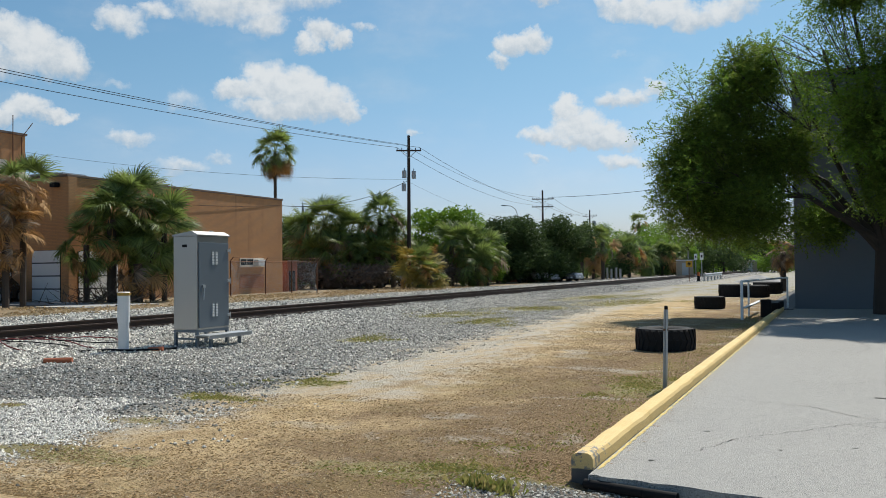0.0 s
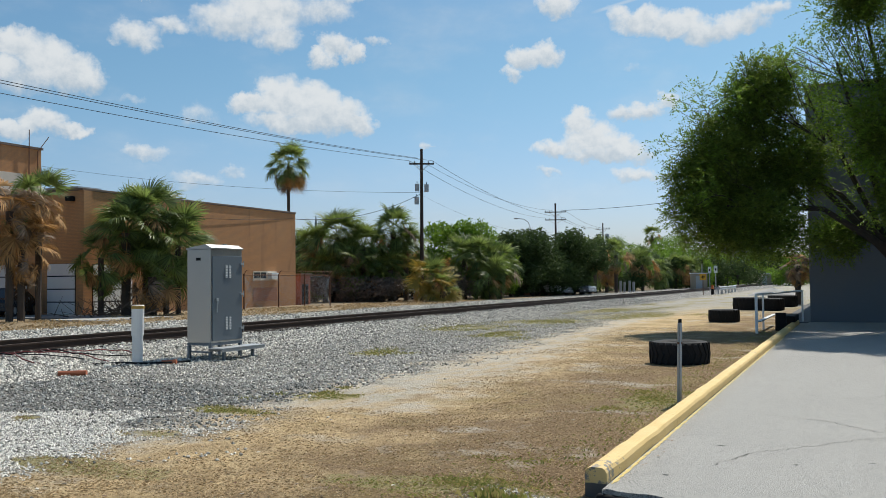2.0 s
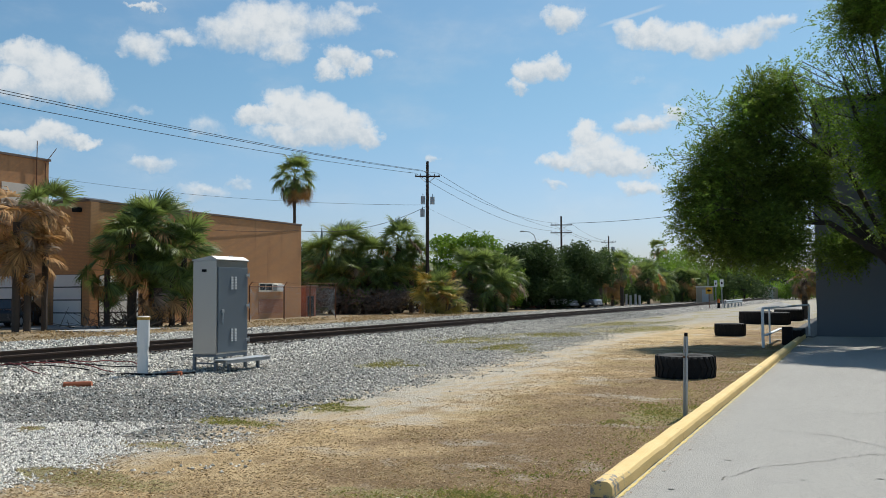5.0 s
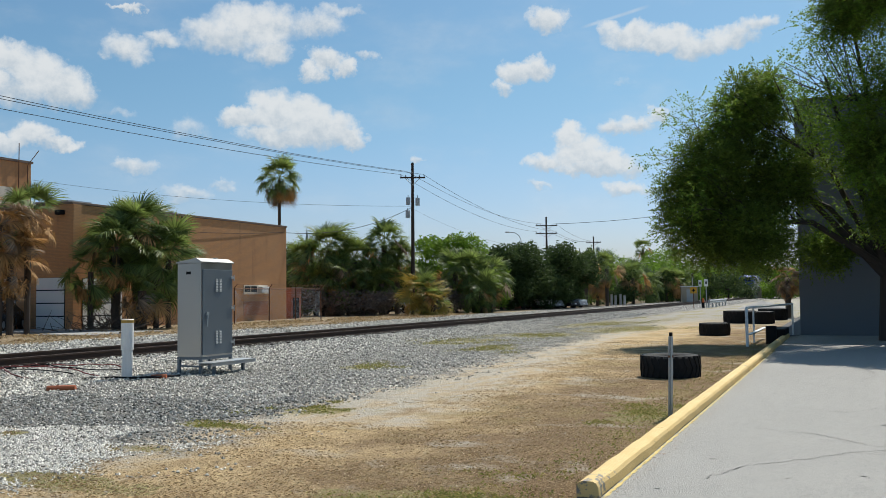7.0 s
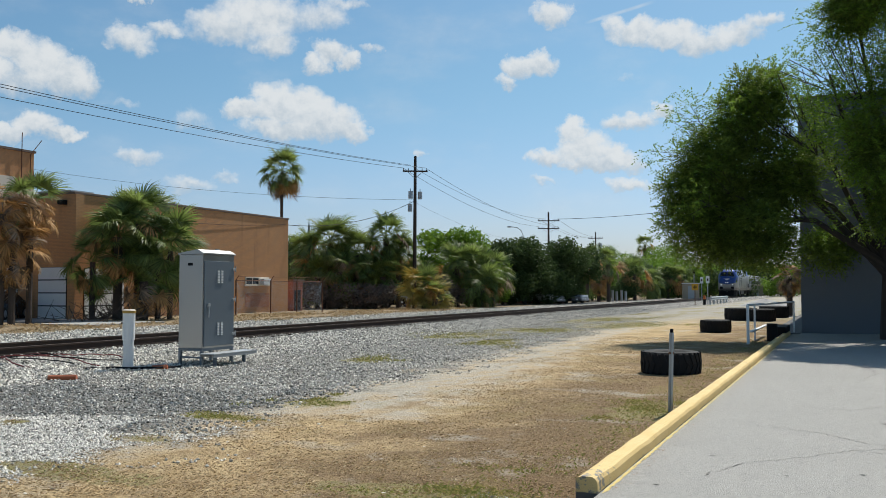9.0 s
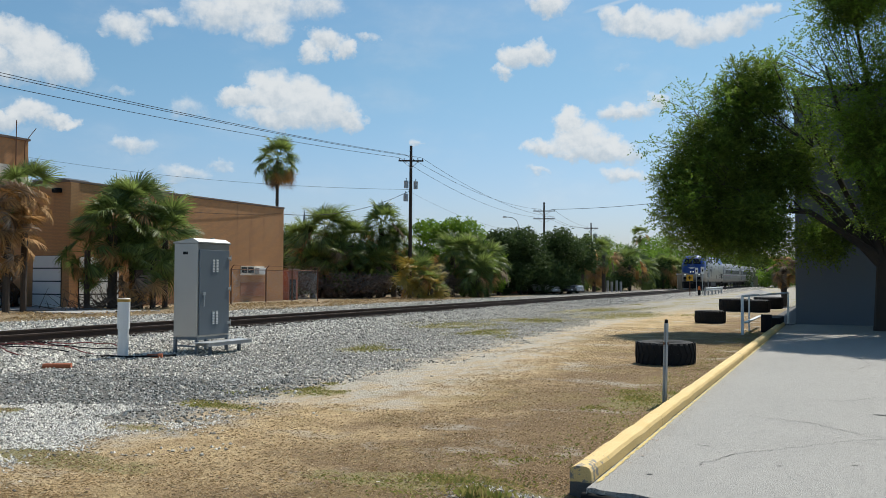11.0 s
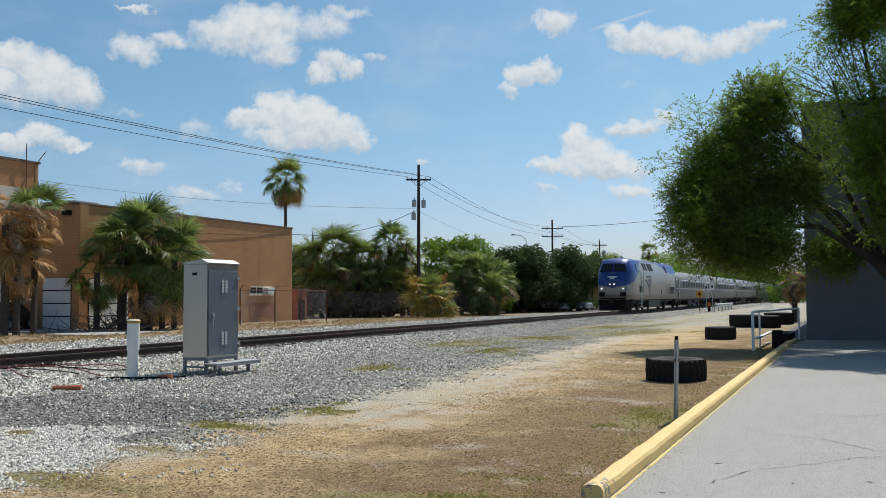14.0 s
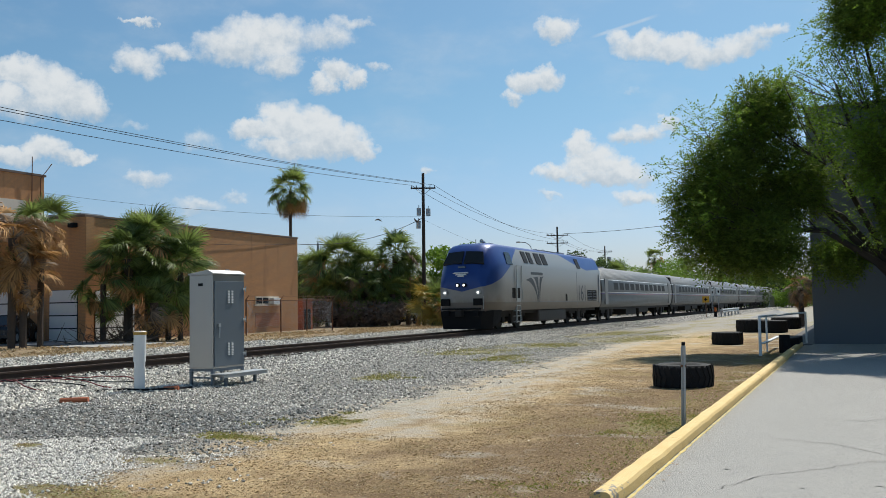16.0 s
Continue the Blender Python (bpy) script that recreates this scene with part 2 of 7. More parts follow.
MAT = {
    "kerb": material("yellow_kerb_paint", (0.62, 0.45, 0.12), 0.7, var=0.12, scale=4, bump=0.3, dirt=(0.30, 0.27, 0.2), dirt_amount=0.5),
    "concrete": material("grey_concrete", (0.33, 0.32, 0.30), 0.9, var=0.15, scale=3, bump=0.4),
    # stucco colour set low and bluish to hold the wall's shade
    "stucco": material("shade_darkened_stucco", (0.14, 0.158, 0.185), 0.9, var=0.06, scale=0.7, bump=0.3),
    "rail": material("rusted_rail_steel", (0.055, 0.033, 0.022), 0.8, 0.0, var=0.3, scale=5, bump=0.2),
    "rail_top": material("dull_rail_head", (0.13, 0.085, 0.055), 0.6, 0.15, var=0.25),
    "tie": material("creosoted_timber", (0.045, 0.033, 0.024), 0.9, var=0.3, scale=4, bump=0.4),
    "coping": material("weathered_coping", (0.17, 0.12, 0.09), 0.7, var=0.2),
    "white": material("white_paint", (0.75, 0.75, 0.73), 0.5, var=0.05, scale=3),
    "cream": material("cream_paint", (0.7, 0.62, 0.5), 0.7, var=0.06),
    "steel": material("brushed_stainless", (0.43, 0.42, 0.40), 0.40, 0.9, var=0.05, scale=2.2, fine=120),
    "grey_paint": material("blue_grey_paint", (0.15, 0.18, 0.205), 0.45, 0.2, var=0.05),
    "galv": material("galvanised_steel", (0.40, 0.42, 0.43), 0.5, 0.6, var=0.12, scale=8),
    "rubber": material("black_rubber", (0.010, 0.010, 0.0105), 0.85, var=0.3, scale=5, bump=0.4),
    "black": material("matt_black", (0.011, 0.011, 0.012), 0.75, var=0.2, spec=0.15),
    "dark": material("dark_recess", (0.02, 0.022, 0.025), 0.6, var=0.1, spec=0.15),
    "glass": material("dark_tinted_glass", (0.02, 0.023, 0.026), 0.18, var=0.05, spec=0.25),
    "pole": material("weathered_pole_timber", (0.05, 0.036, 0.028), 0.9, var=0.3, scale=3, bump=0.5),
    "bark": material("grey_brown_bark", (0.05, 0.04, 0.033), 0.95, var=0.35, scale=4, bump=0.6),
    "palm_bark": material("palm_boot_bark", (0.085, 0.065, 0.05), 0.95, var=0.35, scale=6, bump=0.7),
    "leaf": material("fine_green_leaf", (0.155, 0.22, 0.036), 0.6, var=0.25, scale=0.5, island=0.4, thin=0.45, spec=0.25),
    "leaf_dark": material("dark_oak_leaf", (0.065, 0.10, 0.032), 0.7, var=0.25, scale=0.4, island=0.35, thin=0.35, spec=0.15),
    # own colour of the bright trees; on the near tree, its sunlit leaf copy
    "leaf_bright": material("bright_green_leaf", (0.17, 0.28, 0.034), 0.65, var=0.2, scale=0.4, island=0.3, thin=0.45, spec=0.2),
    "frond": material("green_palm_frond", (0.165, 0.22, 0.055), 0.5, var=0.2, scale=1.2, island=0.5, thin=0.45),
    "frond_yellow": material("yellow_palm_frond", (0.36, 0.27, 0.05), 0.6, var=0.2, scale=1.2, island=0.25, thin=0.2),
    "frond_dead": material("dead_palm_frond", (0.42, 0.235, 0.085), 0.8, var=0.25, scale=1.2, island=0.5, thin=0.2),
    "coach_door": material("dull_grey_door", (0.20, 0.20, 0.20), 0.5, 0.3),
    "frond_grey": material("grey_dead_frond", (0.27, 0.20, 0.135), 0.85, var=0.25, scale=1.2, island=0.4, thin=0.2),
    "wire": material("black_cable", (0.02, 0.02, 0.022), 0.6, var=0.05),
    "rust": material("rusty_steel", (0.17, 0.08, 0.045), 0.85, 0.2, var=0.3, scale=5),
}


# ---------------- ground ----------------
TRACK_X, RAIL_Z = -17.55, 0.32
GRASS_EDGE = [(3.0, -6.2), (7.3, -6.1), (8.6, -6.3), (9.6, -6.9), (10.4, -5.4), (12, -5.1), (14, -5.2), (20, -5.8), (29, -6.9), (36, -7.3), (70, -7.6)]
GRAVEL_EDGE = [(3.0, -6.6), (6.7, -6.7), (8.0, -6.7), (10.4, -7.2), (15, -7.3), (23, -8.0), (35, -8.8), (70, -9.0)]
# green tufts: x, y, radii
TUFTS = [(-10.0, 18.3, 0.6, 0.8), (-12.6, 29.0, 1.7, 2.2), (-11.3, 33.8, 1.8, 2.0), (-7.0, 11.0, 0.45, 0.45), (-2.45, 12.2, 0.55, 0.9),
         (-7.0, 7.7, 0.35, 0.25), (-2.9, 6.6, 0.9, 0.35), (-9.8, 25.5, 0.8, 1.6), (-6.2, 6.1, 0.9, 0.3), (-7.3, 9.4, 0.6, 0.3), (-9.3, 8.0, 0.2, 0.15),
         (-9.5, 40.0, 1.6, 4.0), (-12.0, 46.0, 1.2, 5.0)]
DARK_BAND = [(-10.3, 10.2, 2.9, 1.75), (-7.7, 11.4, 0.9, 1.2), (-7.3, 8.4, 0.7, 0.5)]


def lot_edge(x):
    return 6.84 - 0.2 * (x + 1.8)


def ground_z(x, y):
    d = abs(x - TRACK_X)
    bed = 0.15 * (1 - min(max((d - 1.9) / 2.3, 0), 1))
    lot = 1.0 if (x > -1.9 and y > lot_edge(x) + 0.1) else 0.0
    rough = 0.0
    if y < 120 and not lot:
        rough = 0.03 * noise.noise((x * 0.5, y * 0.5, 0)) + 0.014 * noise.noise((x * 2.1, y * 2.1, 3))
    dip = 0.09 * min(max((x + 2.8) / 0.9, 0), 1) if y < 7.6 else 0.0
    return bed - 0.03 + rough - 0.1 * lot - dip


def axis(lo, hi, fine_lo, fine_hi, step, grow=1.35):
    xs = list(np.arange(fine_lo, fine_hi + 1e-6, step))
    s, x = step, fine_hi
    while x < hi:
        s *= grow
        x = min(x + s, hi)
        xs.append(x)
    s, x = step, fine_lo
    while x > lo:
        s *= grow
        x = max(x - s, lo)
        xs.insert(0, x)
    return xs


def build_ground():
    xs, ys = axis(-3000, 3000, -24, 0, 0.16), axis(-600, 4000, 4, 50, 0.2)
    verts = [(x, y, ground_z(x, y)) for y in ys for x in xs]
    n = len(xs)
    faces = [(j * n + i, j * n + i + 1, (j + 1) * n + i + 1, (j + 1) * n + i) for j in range(len(ys) - 1) for i in range(n - 1)]
    me = soup("ground", verts, faces, ground_material(), True)
    tagged(new("ground", me), "dry mown grass, sand and grey gravel beside a railway", "ground", kind="structure")


def ground_material():
    m = bpy.data.materials.new("dry_grass_sand_and_gravel")
    m.use_nodes = True
    N = Nodes(m.node_tree)
    co = N.n("ShaderNodeTexCoord").outputs["Object"]
    s = N.n("ShaderNodeSeparateXYZ", ins={0: co})
    x, y = s.outputs[0], s.outputs[1]
    w1 = N.math("SUBTRACT", N.noise(co, 0.9, 5.0, 0.65), 0.5)
    w2 = N.math("SUBTRACT", N.noise(co, 3.2, 5.0, 0.7), 0.5)
    wob = N.math("ADD", N.math("MULTIPLY", w1, 2.0), N.math("MULTIPLY", w2, 1.0))
    fine = N.noise(co, 45.0, 4.0, 0.75)
    mid = N.noise(co, 3.5, 6.0, 0.7)
    big = N.noise(co, 0.55, 4.0, 0.6)
    tuft = N.noise(co, 14.0, 4.0, 0.75)
    vor = N.n("ShaderNodeTexVoronoi", ins={"Vector": co, "Scale": 26.0})
    stone = N.n("ShaderNodeSeparateColor", ins={0: vor.outputs["Color"]}).outputs[0]
    gap = N.ramp(vor.outputs["Distance"], 0.25, 0.62)
    # dry grass: straw, with brown and olive areas and dark thatch between the blades
    brown = N.ramp(N.math("ADD", x, N.math("MULTIPLY", wob, 3.5)), -6.2, -3.2)
    straw = N.mix(N.ramp(mid, 0.35, 0.65), (0.61, 0.445, 0.235), (0.46, 0.315, 0.15))
    grass = N.mix(N.math("MULTIPLY", brown, 0.92), straw, (0.18, 0.105, 0.042))
    grass = N.mix(N.math("MULTIPLY", N.ramp(big, 0.5, 0.66), 0.6), grass, (0.27, 0.20, 0.065))
    grass = N.mix(N.math("MULTIPLY", N.ramp(tuft, 0.52, 0.68), 0.42), grass, (0.15, 0.10, 0.05))
    grass = N.mix(N.math("MULTIPLY", N.ramp(fine, 0.5, 0.72), 0.5), grass, (0.62, 0.46, 0.25))
    bare = N.math("MULTIPLY", N.ramp(N.noise(co, 0.8, 5.0, 0.6), 0.54, 0.68), 0.75)
    sand = N.mix(mid, (0.40, 0.35, 0.27), (0.62, 0.56, 0.46))
    sand = N.mix(N.math("MULTIPLY", N.ramp(fine, 0.52, 0.7), 0.5), sand, (0.25, 0.22, 0.18))
    grass = N.mix(bare, grass, sand)
    gravel = N.mix(stone, (0.22, 0.21, 0.185), (0.70, 0.665, 0.60))
    gravel = N.mix(gap, gravel, (0.065, 0.06, 0.052))
    dark = N.mix(stone, (0.10, 0.10, 0.088), (0.36, 0.35, 0.32))
    dark = N.mix(gap, dark, (0.08, 0.076, 0.07))
    e1 = N.math("SUBTRACT", x, N.curve(y, GRASS_EDGE))
    f_sand = N.math("SUBTRACT", 1.0, N.ramp(N.math("ADD", e1, N.math("MULTIPLY", wob, 1.6)), -0.9, 0.4))
    # tufts of straw and weeds run through the sand, drawn out along the track
    drawn = N.noise(N.n("ShaderNodeMapping", ins={"Vector": co, "Scale": (1.6, 0.6, 1.0)}).outputs[0], 1.5, 6.0, 0.72)
    f_sand = N.math("MULTIPLY", f_sand, N.math("ADD", 0.38, N.math("MULTIPLY", N.ramp(drawn, 0.40, 0.58), 0.62)))
    col = N.mix(f_sand, grass, sand)
    e2 = N.math("SUBTRACT", x, N.curve(y, GRAVEL_EDGE))
    f_grav = N.math("SUBTRACT", 1.0, N.ramp(N.math("ADD", e2, N.math("MULTIPLY", wob, 2.0)), -1.0, 0.7))
    f_grav = N.math("MULTIPLY", f_grav, N.math("ADD", 0.5, N.math("MULTIPLY", N.ramp(tuft, 0.32, 0.52), 0.5)))
    dk = None
    for b in DARK_BAND:
        f = N.blob(x, y, *b, N.math("MULTIPLY", wob, 1.2))
        dk = f if dk is None else N.math("MAXIMUM", dk, f)
    mixed = N.mix(N.math("MULTIPLY", N.ramp(N.noise(co, 1.1, 5.0, 0.6), 0.42, 0.66), 0.5), gravel, dark)
    col = N.mix(f_grav, col, N.mix(N.math("MULTIPLY", dk, 0.9), mixed, dark))
    f_bal = N.math("SUBTRACT", 1.0, N.ramp(N.math("ADD", x, N.math("MULTIPLY", wob, 0.8)), -13.6, -12.6))
    col = N.mix(f_bal, col, gravel)
    gr = None
    for b in TUFTS:
        f = N.blob(x, y, *b, N.math("MULTIPLY", wob, 3.6))
        gr = f if gr is None else N.math("MAXIMUM", gr, f)
    weeds = N.math("MULTIPLY", N.math("MULTIPLY", N.ramp(drawn, 0.55, 0.68), N.ramp(tuft, 0.42, 0.6)), N.math("MULTIPLY", N.ramp(x, -13.2, -11.5), N.ramp(y, 8.0, 14.0)))
    gr = N.math("MAXIMUM", gr, N.math("MULTIPLY", weeds, 0.8))
    col = N.mix(N.math("MULTIPLY", gr, N.ramp(tuft, 0.3, 0.55)), col, N.mix(fine, (0.17, 0.15, 0.05), (0.36, 0.30, 0.12)))
    far = N.math("MULTIPLY", N.ramp(y, 38.0, 62.0), N.ramp(N.math("ADD", x, wob), -13.0, -11.5))
    patch = N.noise(N.n("ShaderNodeMapping", ins={"Vector": co, "Scale": (1.0, 0.35, 1.0)}).outputs[0], 0.55, 5.0, 0.65)
    col = N.mix(N.math("MULTIPLY", far, N.ramp(patch, 0.40, 0.56)), col, (0.30, 0.26, 0.14))
    col = N.mix(N.math("MULTIPLY", far, N.ramp(patch, 0.60, 0.50)), col, N.mix(fine, (0.22, 0.20, 0.165), (0.46, 0.42, 0.35)))
    # rubble before the lot
    rub = N.math("MULTIPLY", N.ramp(N.math("ADD", x, wob), -3.0, -2.3), N.math("SUBTRACT", 1.0, N.ramp(N.math("ADD", y, N.math("MULTIPLY", wob, 0.5)), 6.5, 6.9)))
    col = N.mix(rub, col, N.mix(N.ramp(mid, 0.35, 0.6), (0.17, 0.13, 0.09), gravel))
    # beyond the ballast on the far side: dry grass, then road
    f_far = N.math("SUBTRACT", 1.0, N.ramp(N.math("ADD", x, N.math("MULTIPLY", wob, 1.0)), -28.4, -27.0))
    col = N.mix(f_far, col, N.mix(N.ramp(mid, 0.4, 0.6), (0.15, 0.105, 0.055), (0.34, 0.25, 0.14)))
    h = N.math("ADD", N.math("MULTIPLY", vor.outputs["Distance"], -0.8), N.math("MULTIPLY", fine, 1.4))
    bp = N.n("ShaderNodeBump", ins={"Strength": 0.9, "Distance": 0.03, "Height": h})
    b = N.n("ShaderNodeBsdfPrincipled", ins={"Base Color": col, "Roughness": 0.95, "Normal": bp.outputs[0]})
    N.n("ShaderNodeOutputMaterial", ins={0: b.outputs[0]})
    return m


build_ground()


# ---------------- loose stones and dry blades ----------------
def island_material(name, colors, rough=0.9, thin=0.0):
    """Each loose piece takes its own colour between those given."""
    m = bpy.data.materials.new(name)
    m.use_nodes = True
    N = Nodes(m.node_tree)
    g = N.n("ShaderNodeNewGeometry").outputs["Random Per Island"]
    nd = N.n("ShaderNodeValToRGB", ins={0: g})
    el = nd.color_ramp.elements
    while len(el) < len(colors):
        el.new(0.5)
    for i, (e, c) in enumerate(zip(el, colors)):
        e.position = i / (len(colors) - 1)
    for e, c in zip(el, colors):
        e.color = (*c, 1)
    co = N.n("ShaderNodeTexCoord").outputs["Object"]
    f = N.math("ADD", 0.75, N.math("MULTIPLY", N.noise(co, 40.0, 3.0), 0.5))
    col = N.mix(1.0, nd.outputs[0], N.n("ShaderNodeCombineXYZ", ins={0: f, 1: f, 2: f}).outputs[0], "MULTIPLY")
    b = N.n("ShaderNodeBsdfPrincipled", ins={"Base Color": col, "Roughness": rough})
    out = b.outputs[0]
    if thin:
        out = N.n("ShaderNodeMixShader", ins={0: thin, 1: out, 2: N.n("ShaderNodeBsdfTranslucent", ins={0: col}).outputs[0]}).outputs[0]
    N.n("ShaderNodeOutputMaterial", ins={0: out})
    return m


def in_blobs(x, y, blobs):
    return any(((x - a) / c) ** 2 + ((y - b) / d) ** 2 < 1 + 0.6 * noise.noise((x * 1.5, y * 1.5, 9)) for a, b, c, d in blobs)


def edge_at(pts, y):
    return float(np.interp(y, [p[0] for p in pts], [p[1] for p in pts]))


def stones(name, label, spots, mat, rng):
    """Angular stones (squashed, twisted octahedra) in one mesh."""
    V, F = [], []
    tri = ((0, 2, 4), (2, 1, 4), (1, 3, 4), (3, 0, 4), (2, 0, 5), (1, 2, 5), (3, 1, 5), (0, 3, 5))
    for x, y, r in spots:
        z = ground_z(x, y) + r * 0.25
        a = rng.random() * 6.28
        ca, sa = math.cos(a) * r, math.sin(a) * r
        k, h = rng.uniform(0.55, 0.95), r * rng.uniform(0.5, 0.9)
        j = [rng.uniform(-.3, .3) * r for _ in range(6)]
        b = len(V)
        V.extend(((x + ca, y + sa, z + j[0]), (x - ca, y - sa, z + j[1]), (x - sa * k, y + ca * k, z + j[2]), (x + sa * k, y - ca * k, z + j[3]),
                  (x + j[4], y + j[5], z + h), (x, y, z - h)))
        F.extend(tuple(b + i for i in f) for f in tri)
    tagged(new(name, soup(name, V, F, mat)), label, "gravel", kind="stuff")


def scatter_gravel():
    r = random.Random(21)
    pale, dark, white = [], [], []
    for _ in range(70000):
        y = 5.0 + 40 * r.random() ** 1.6
        x = r.uniform(-15.6, -5.0)
        if x > edge_at(GRAVEL_EDGE, y) + 1.5 * noise.noise((x * 1.0, y * 1.0, 4)) + 0.3 * r.gauss(0, 1):
            continue
        if in_blobs(x, y, TUFTS) and r.random() < 0.8:
            continue
        size = r.uniform(0.012, 0.036) * (1.5 if x < -13 else min(1.0, 0.45 + 0.05 * y))
        (dark if in_blobs(x, y, DARK_BAND) and r.random() < 0.85 else pale).append((x, y, size))
    for _ in range(26000):
        y = 4.6 + 4.2 * r.random()
        x = r.uniform(-11.5, -6.3)
        if x < edge_at(GRAVEL_EDGE, y) + 0.8 * noise.noise((x, y, 4)) + 0.2 * r.gauss(0, 1) and not in_blobs(x, y, DARK_BAND + TUFTS):
            white.append((x, y, r.uniform(0.009, 0.021)))
    for _ in range(46000):
        y = 9.0 + 60 * r.random() ** 1.7
        x = r.choice((r.uniform(-16.7, -13.2), r.uniform(-18.2, -16.9), r.uniform(-27.5, -18.4), r.uniform(-27.5, -18.4)))
        pale.append((x, y, r.uniform(0.025, 0.06) * (1.3 if x < -19 else 1.0)))
    for _ in range(3600):
        x, y = r.uniform(-2.7, 0.3), r.uniform(5.6, 6.75)
        if y < lot_edge(x) - 0.05:
            pale.append((x, y, r.uniform(0.006, 0.017)))
    pale_m = island_material("pale_gravel", ((0.10, 0.095, 0.08), (0.40, 0.37, 0.31), (0.70, 0.655, 0.56), (0.82, 0.775, 0.68), (0.26, 0.245, 0.21), (0.66, 0.615, 0.53)))
    dark_m = island_material("dark_gravel", ((0.07, 0.07, 0.06), (0.22, 0.215, 0.19), (0.32, 0.315, 0.28), (0.58, 0.56, 0.50), (0.14, 0.14, 0.12)))
    stones("ballast_gravel", "pale grey crushed stone along the railway track", pale, pale_m, r)
    white_m = island_material("white_gravel", ((0.40, 0.375, 0.33), (0.78, 0.735, 0.65), (0.84, 0.80, 0.72), (0.62, 0.58, 0.50)))
    stones("white_gravel", "fine white crushed stone on sandy ground", white, white_m, r)
    stones("dark_gravel", "dark grey crushed stone beside the track", dark, dark_m, r)


scatter_gravel()


def blades(name, label, spots, mat, rng):
    V, F = [], []
    for x, y, ln, up in spots:
        z = ground_z(x, y) - 0.003
        a = rng.random() * 6.28
        dx, dy = math.cos(a) * ln, math.sin(a) * ln
        w = 0.0035 * rng.uniform(0.7, 1.6) * (1 + y * 0.04)
        px, py = -math.sin(a) * w, math.cos(a) * w
        b = len(V)
        u = up * rng.uniform(0.3, 1.2)
        V.extend(((x + px, y + py, z), (x - px, y - py, z), (x + dx * 0.6, y + dy * 0.6, z + u), (x + dx, y + dy, z + u * 0.7)))
        F.extend(((b, b + 1, b + 2), (b + 1, b + 3, b + 2)))
    tagged(new(name, soup(name, V, F, mat)), label, "grass", kind="stuff")


def scatter_grass():
    r = random.Random(22)
    dry, green = [], []
    for _ in range(90000):
        y = 4.8 + 26 * r.random() ** 1.9
        x = r.uniform(-8.0, -2.02)
        if x < edge_at(GRASS_EDGE, y) - 0.3 + 1.5 * noise.noise((x * 0.7, y * 0.5, 7)) + 0.8 * noise.noise((x * 2.3, y * 1.8, 9)) + 0.35 * r.gauss(0, 1):
            continue
        if noise.noise((x * 0.9, y * 0.9, 2)) > 0.22 and r.random() < 0.75:
            continue
        if y < 6.9 and x > -2.6:
            continue
        dry.append((x, y, r.uniform(0.02, 0.055), 0.013))
    for a, b, c, d in TUFTS:
        for k in range(9):
            u, v = (a + r.gauss(0, 0.75) * c, b + r.gauss(0, 0.8) * d) if k else (a, b)
            q = r.uniform(0.25, 0.6)
            for _ in range(int(min(420, 300 * c * d + 50))):
                x, y = u + r.gauss(0, 0.6) * c * q, v + r.gauss(0, 0.6) * d * q
                if y > 9 or x > -4:
                    green.append((x, y, r.uniform(0.02, 0.055), 0.022))
                elif r.random() < 0.35:
                    (dry if r.random() < 0.6 else green).append((x, y, r.uniform(0.015, 0.04), 0.018))
    for _ in range(1500):
        y = 6.9 + 24 * r.random() ** 1.5
        green.append((r.uniform(-2.5, -2.0) - 0.25 * abs(r.gauss(0, 1)), y, r.uniform(0.02, 0.05), 0.03))
    for _ in range(260):
        green.append((r.gauss(-2.45, 0.1), r.gauss(6.35, 0.06), r.uniform(0.03, 0.07), 0.08))
    dm = island_material("dry_grass_blade", ((0.20, 0.13, 0.065), (0.44, 0.31, 0.15), (0.60, 0.46, 0.27), (0.30, 0.20, 0.10), (0.74, 0.61, 0.40)), thin=0.35)
    gm = island_material("green_grass_blade", ((0.19, 0.22, 0.05), (0.30, 0.31, 0.08), (0.52, 0.43, 0.17), (0.34, 0.28, 0.10), (0.24, 0.27, 0.06)), thin=0.4)
    for _ in range(9000):
        y = 20 + 50 * r.random()
        x = r.uniform(-34, -26.5)
        if noise.noise((x * 0.5, y * 0.3, 6)) > -0.1:
            dry.append((x, y, r.uniform(0.08, 0.25), 0.10))
    blades("dry_grass", "short dry straw-coloured mown grass", dry, dm, r)
    blades("green_grass", "tufts of green weeds in gravel and along the kerb", green, gm, r)


scatter_grass()


# ---------------- parking lot, kerb, shaded wall ----------------
KERB_X0, KERB_X1, KERB_Y0, KERB_Y1 = -1.985, -1.80, 7.0, 33.6


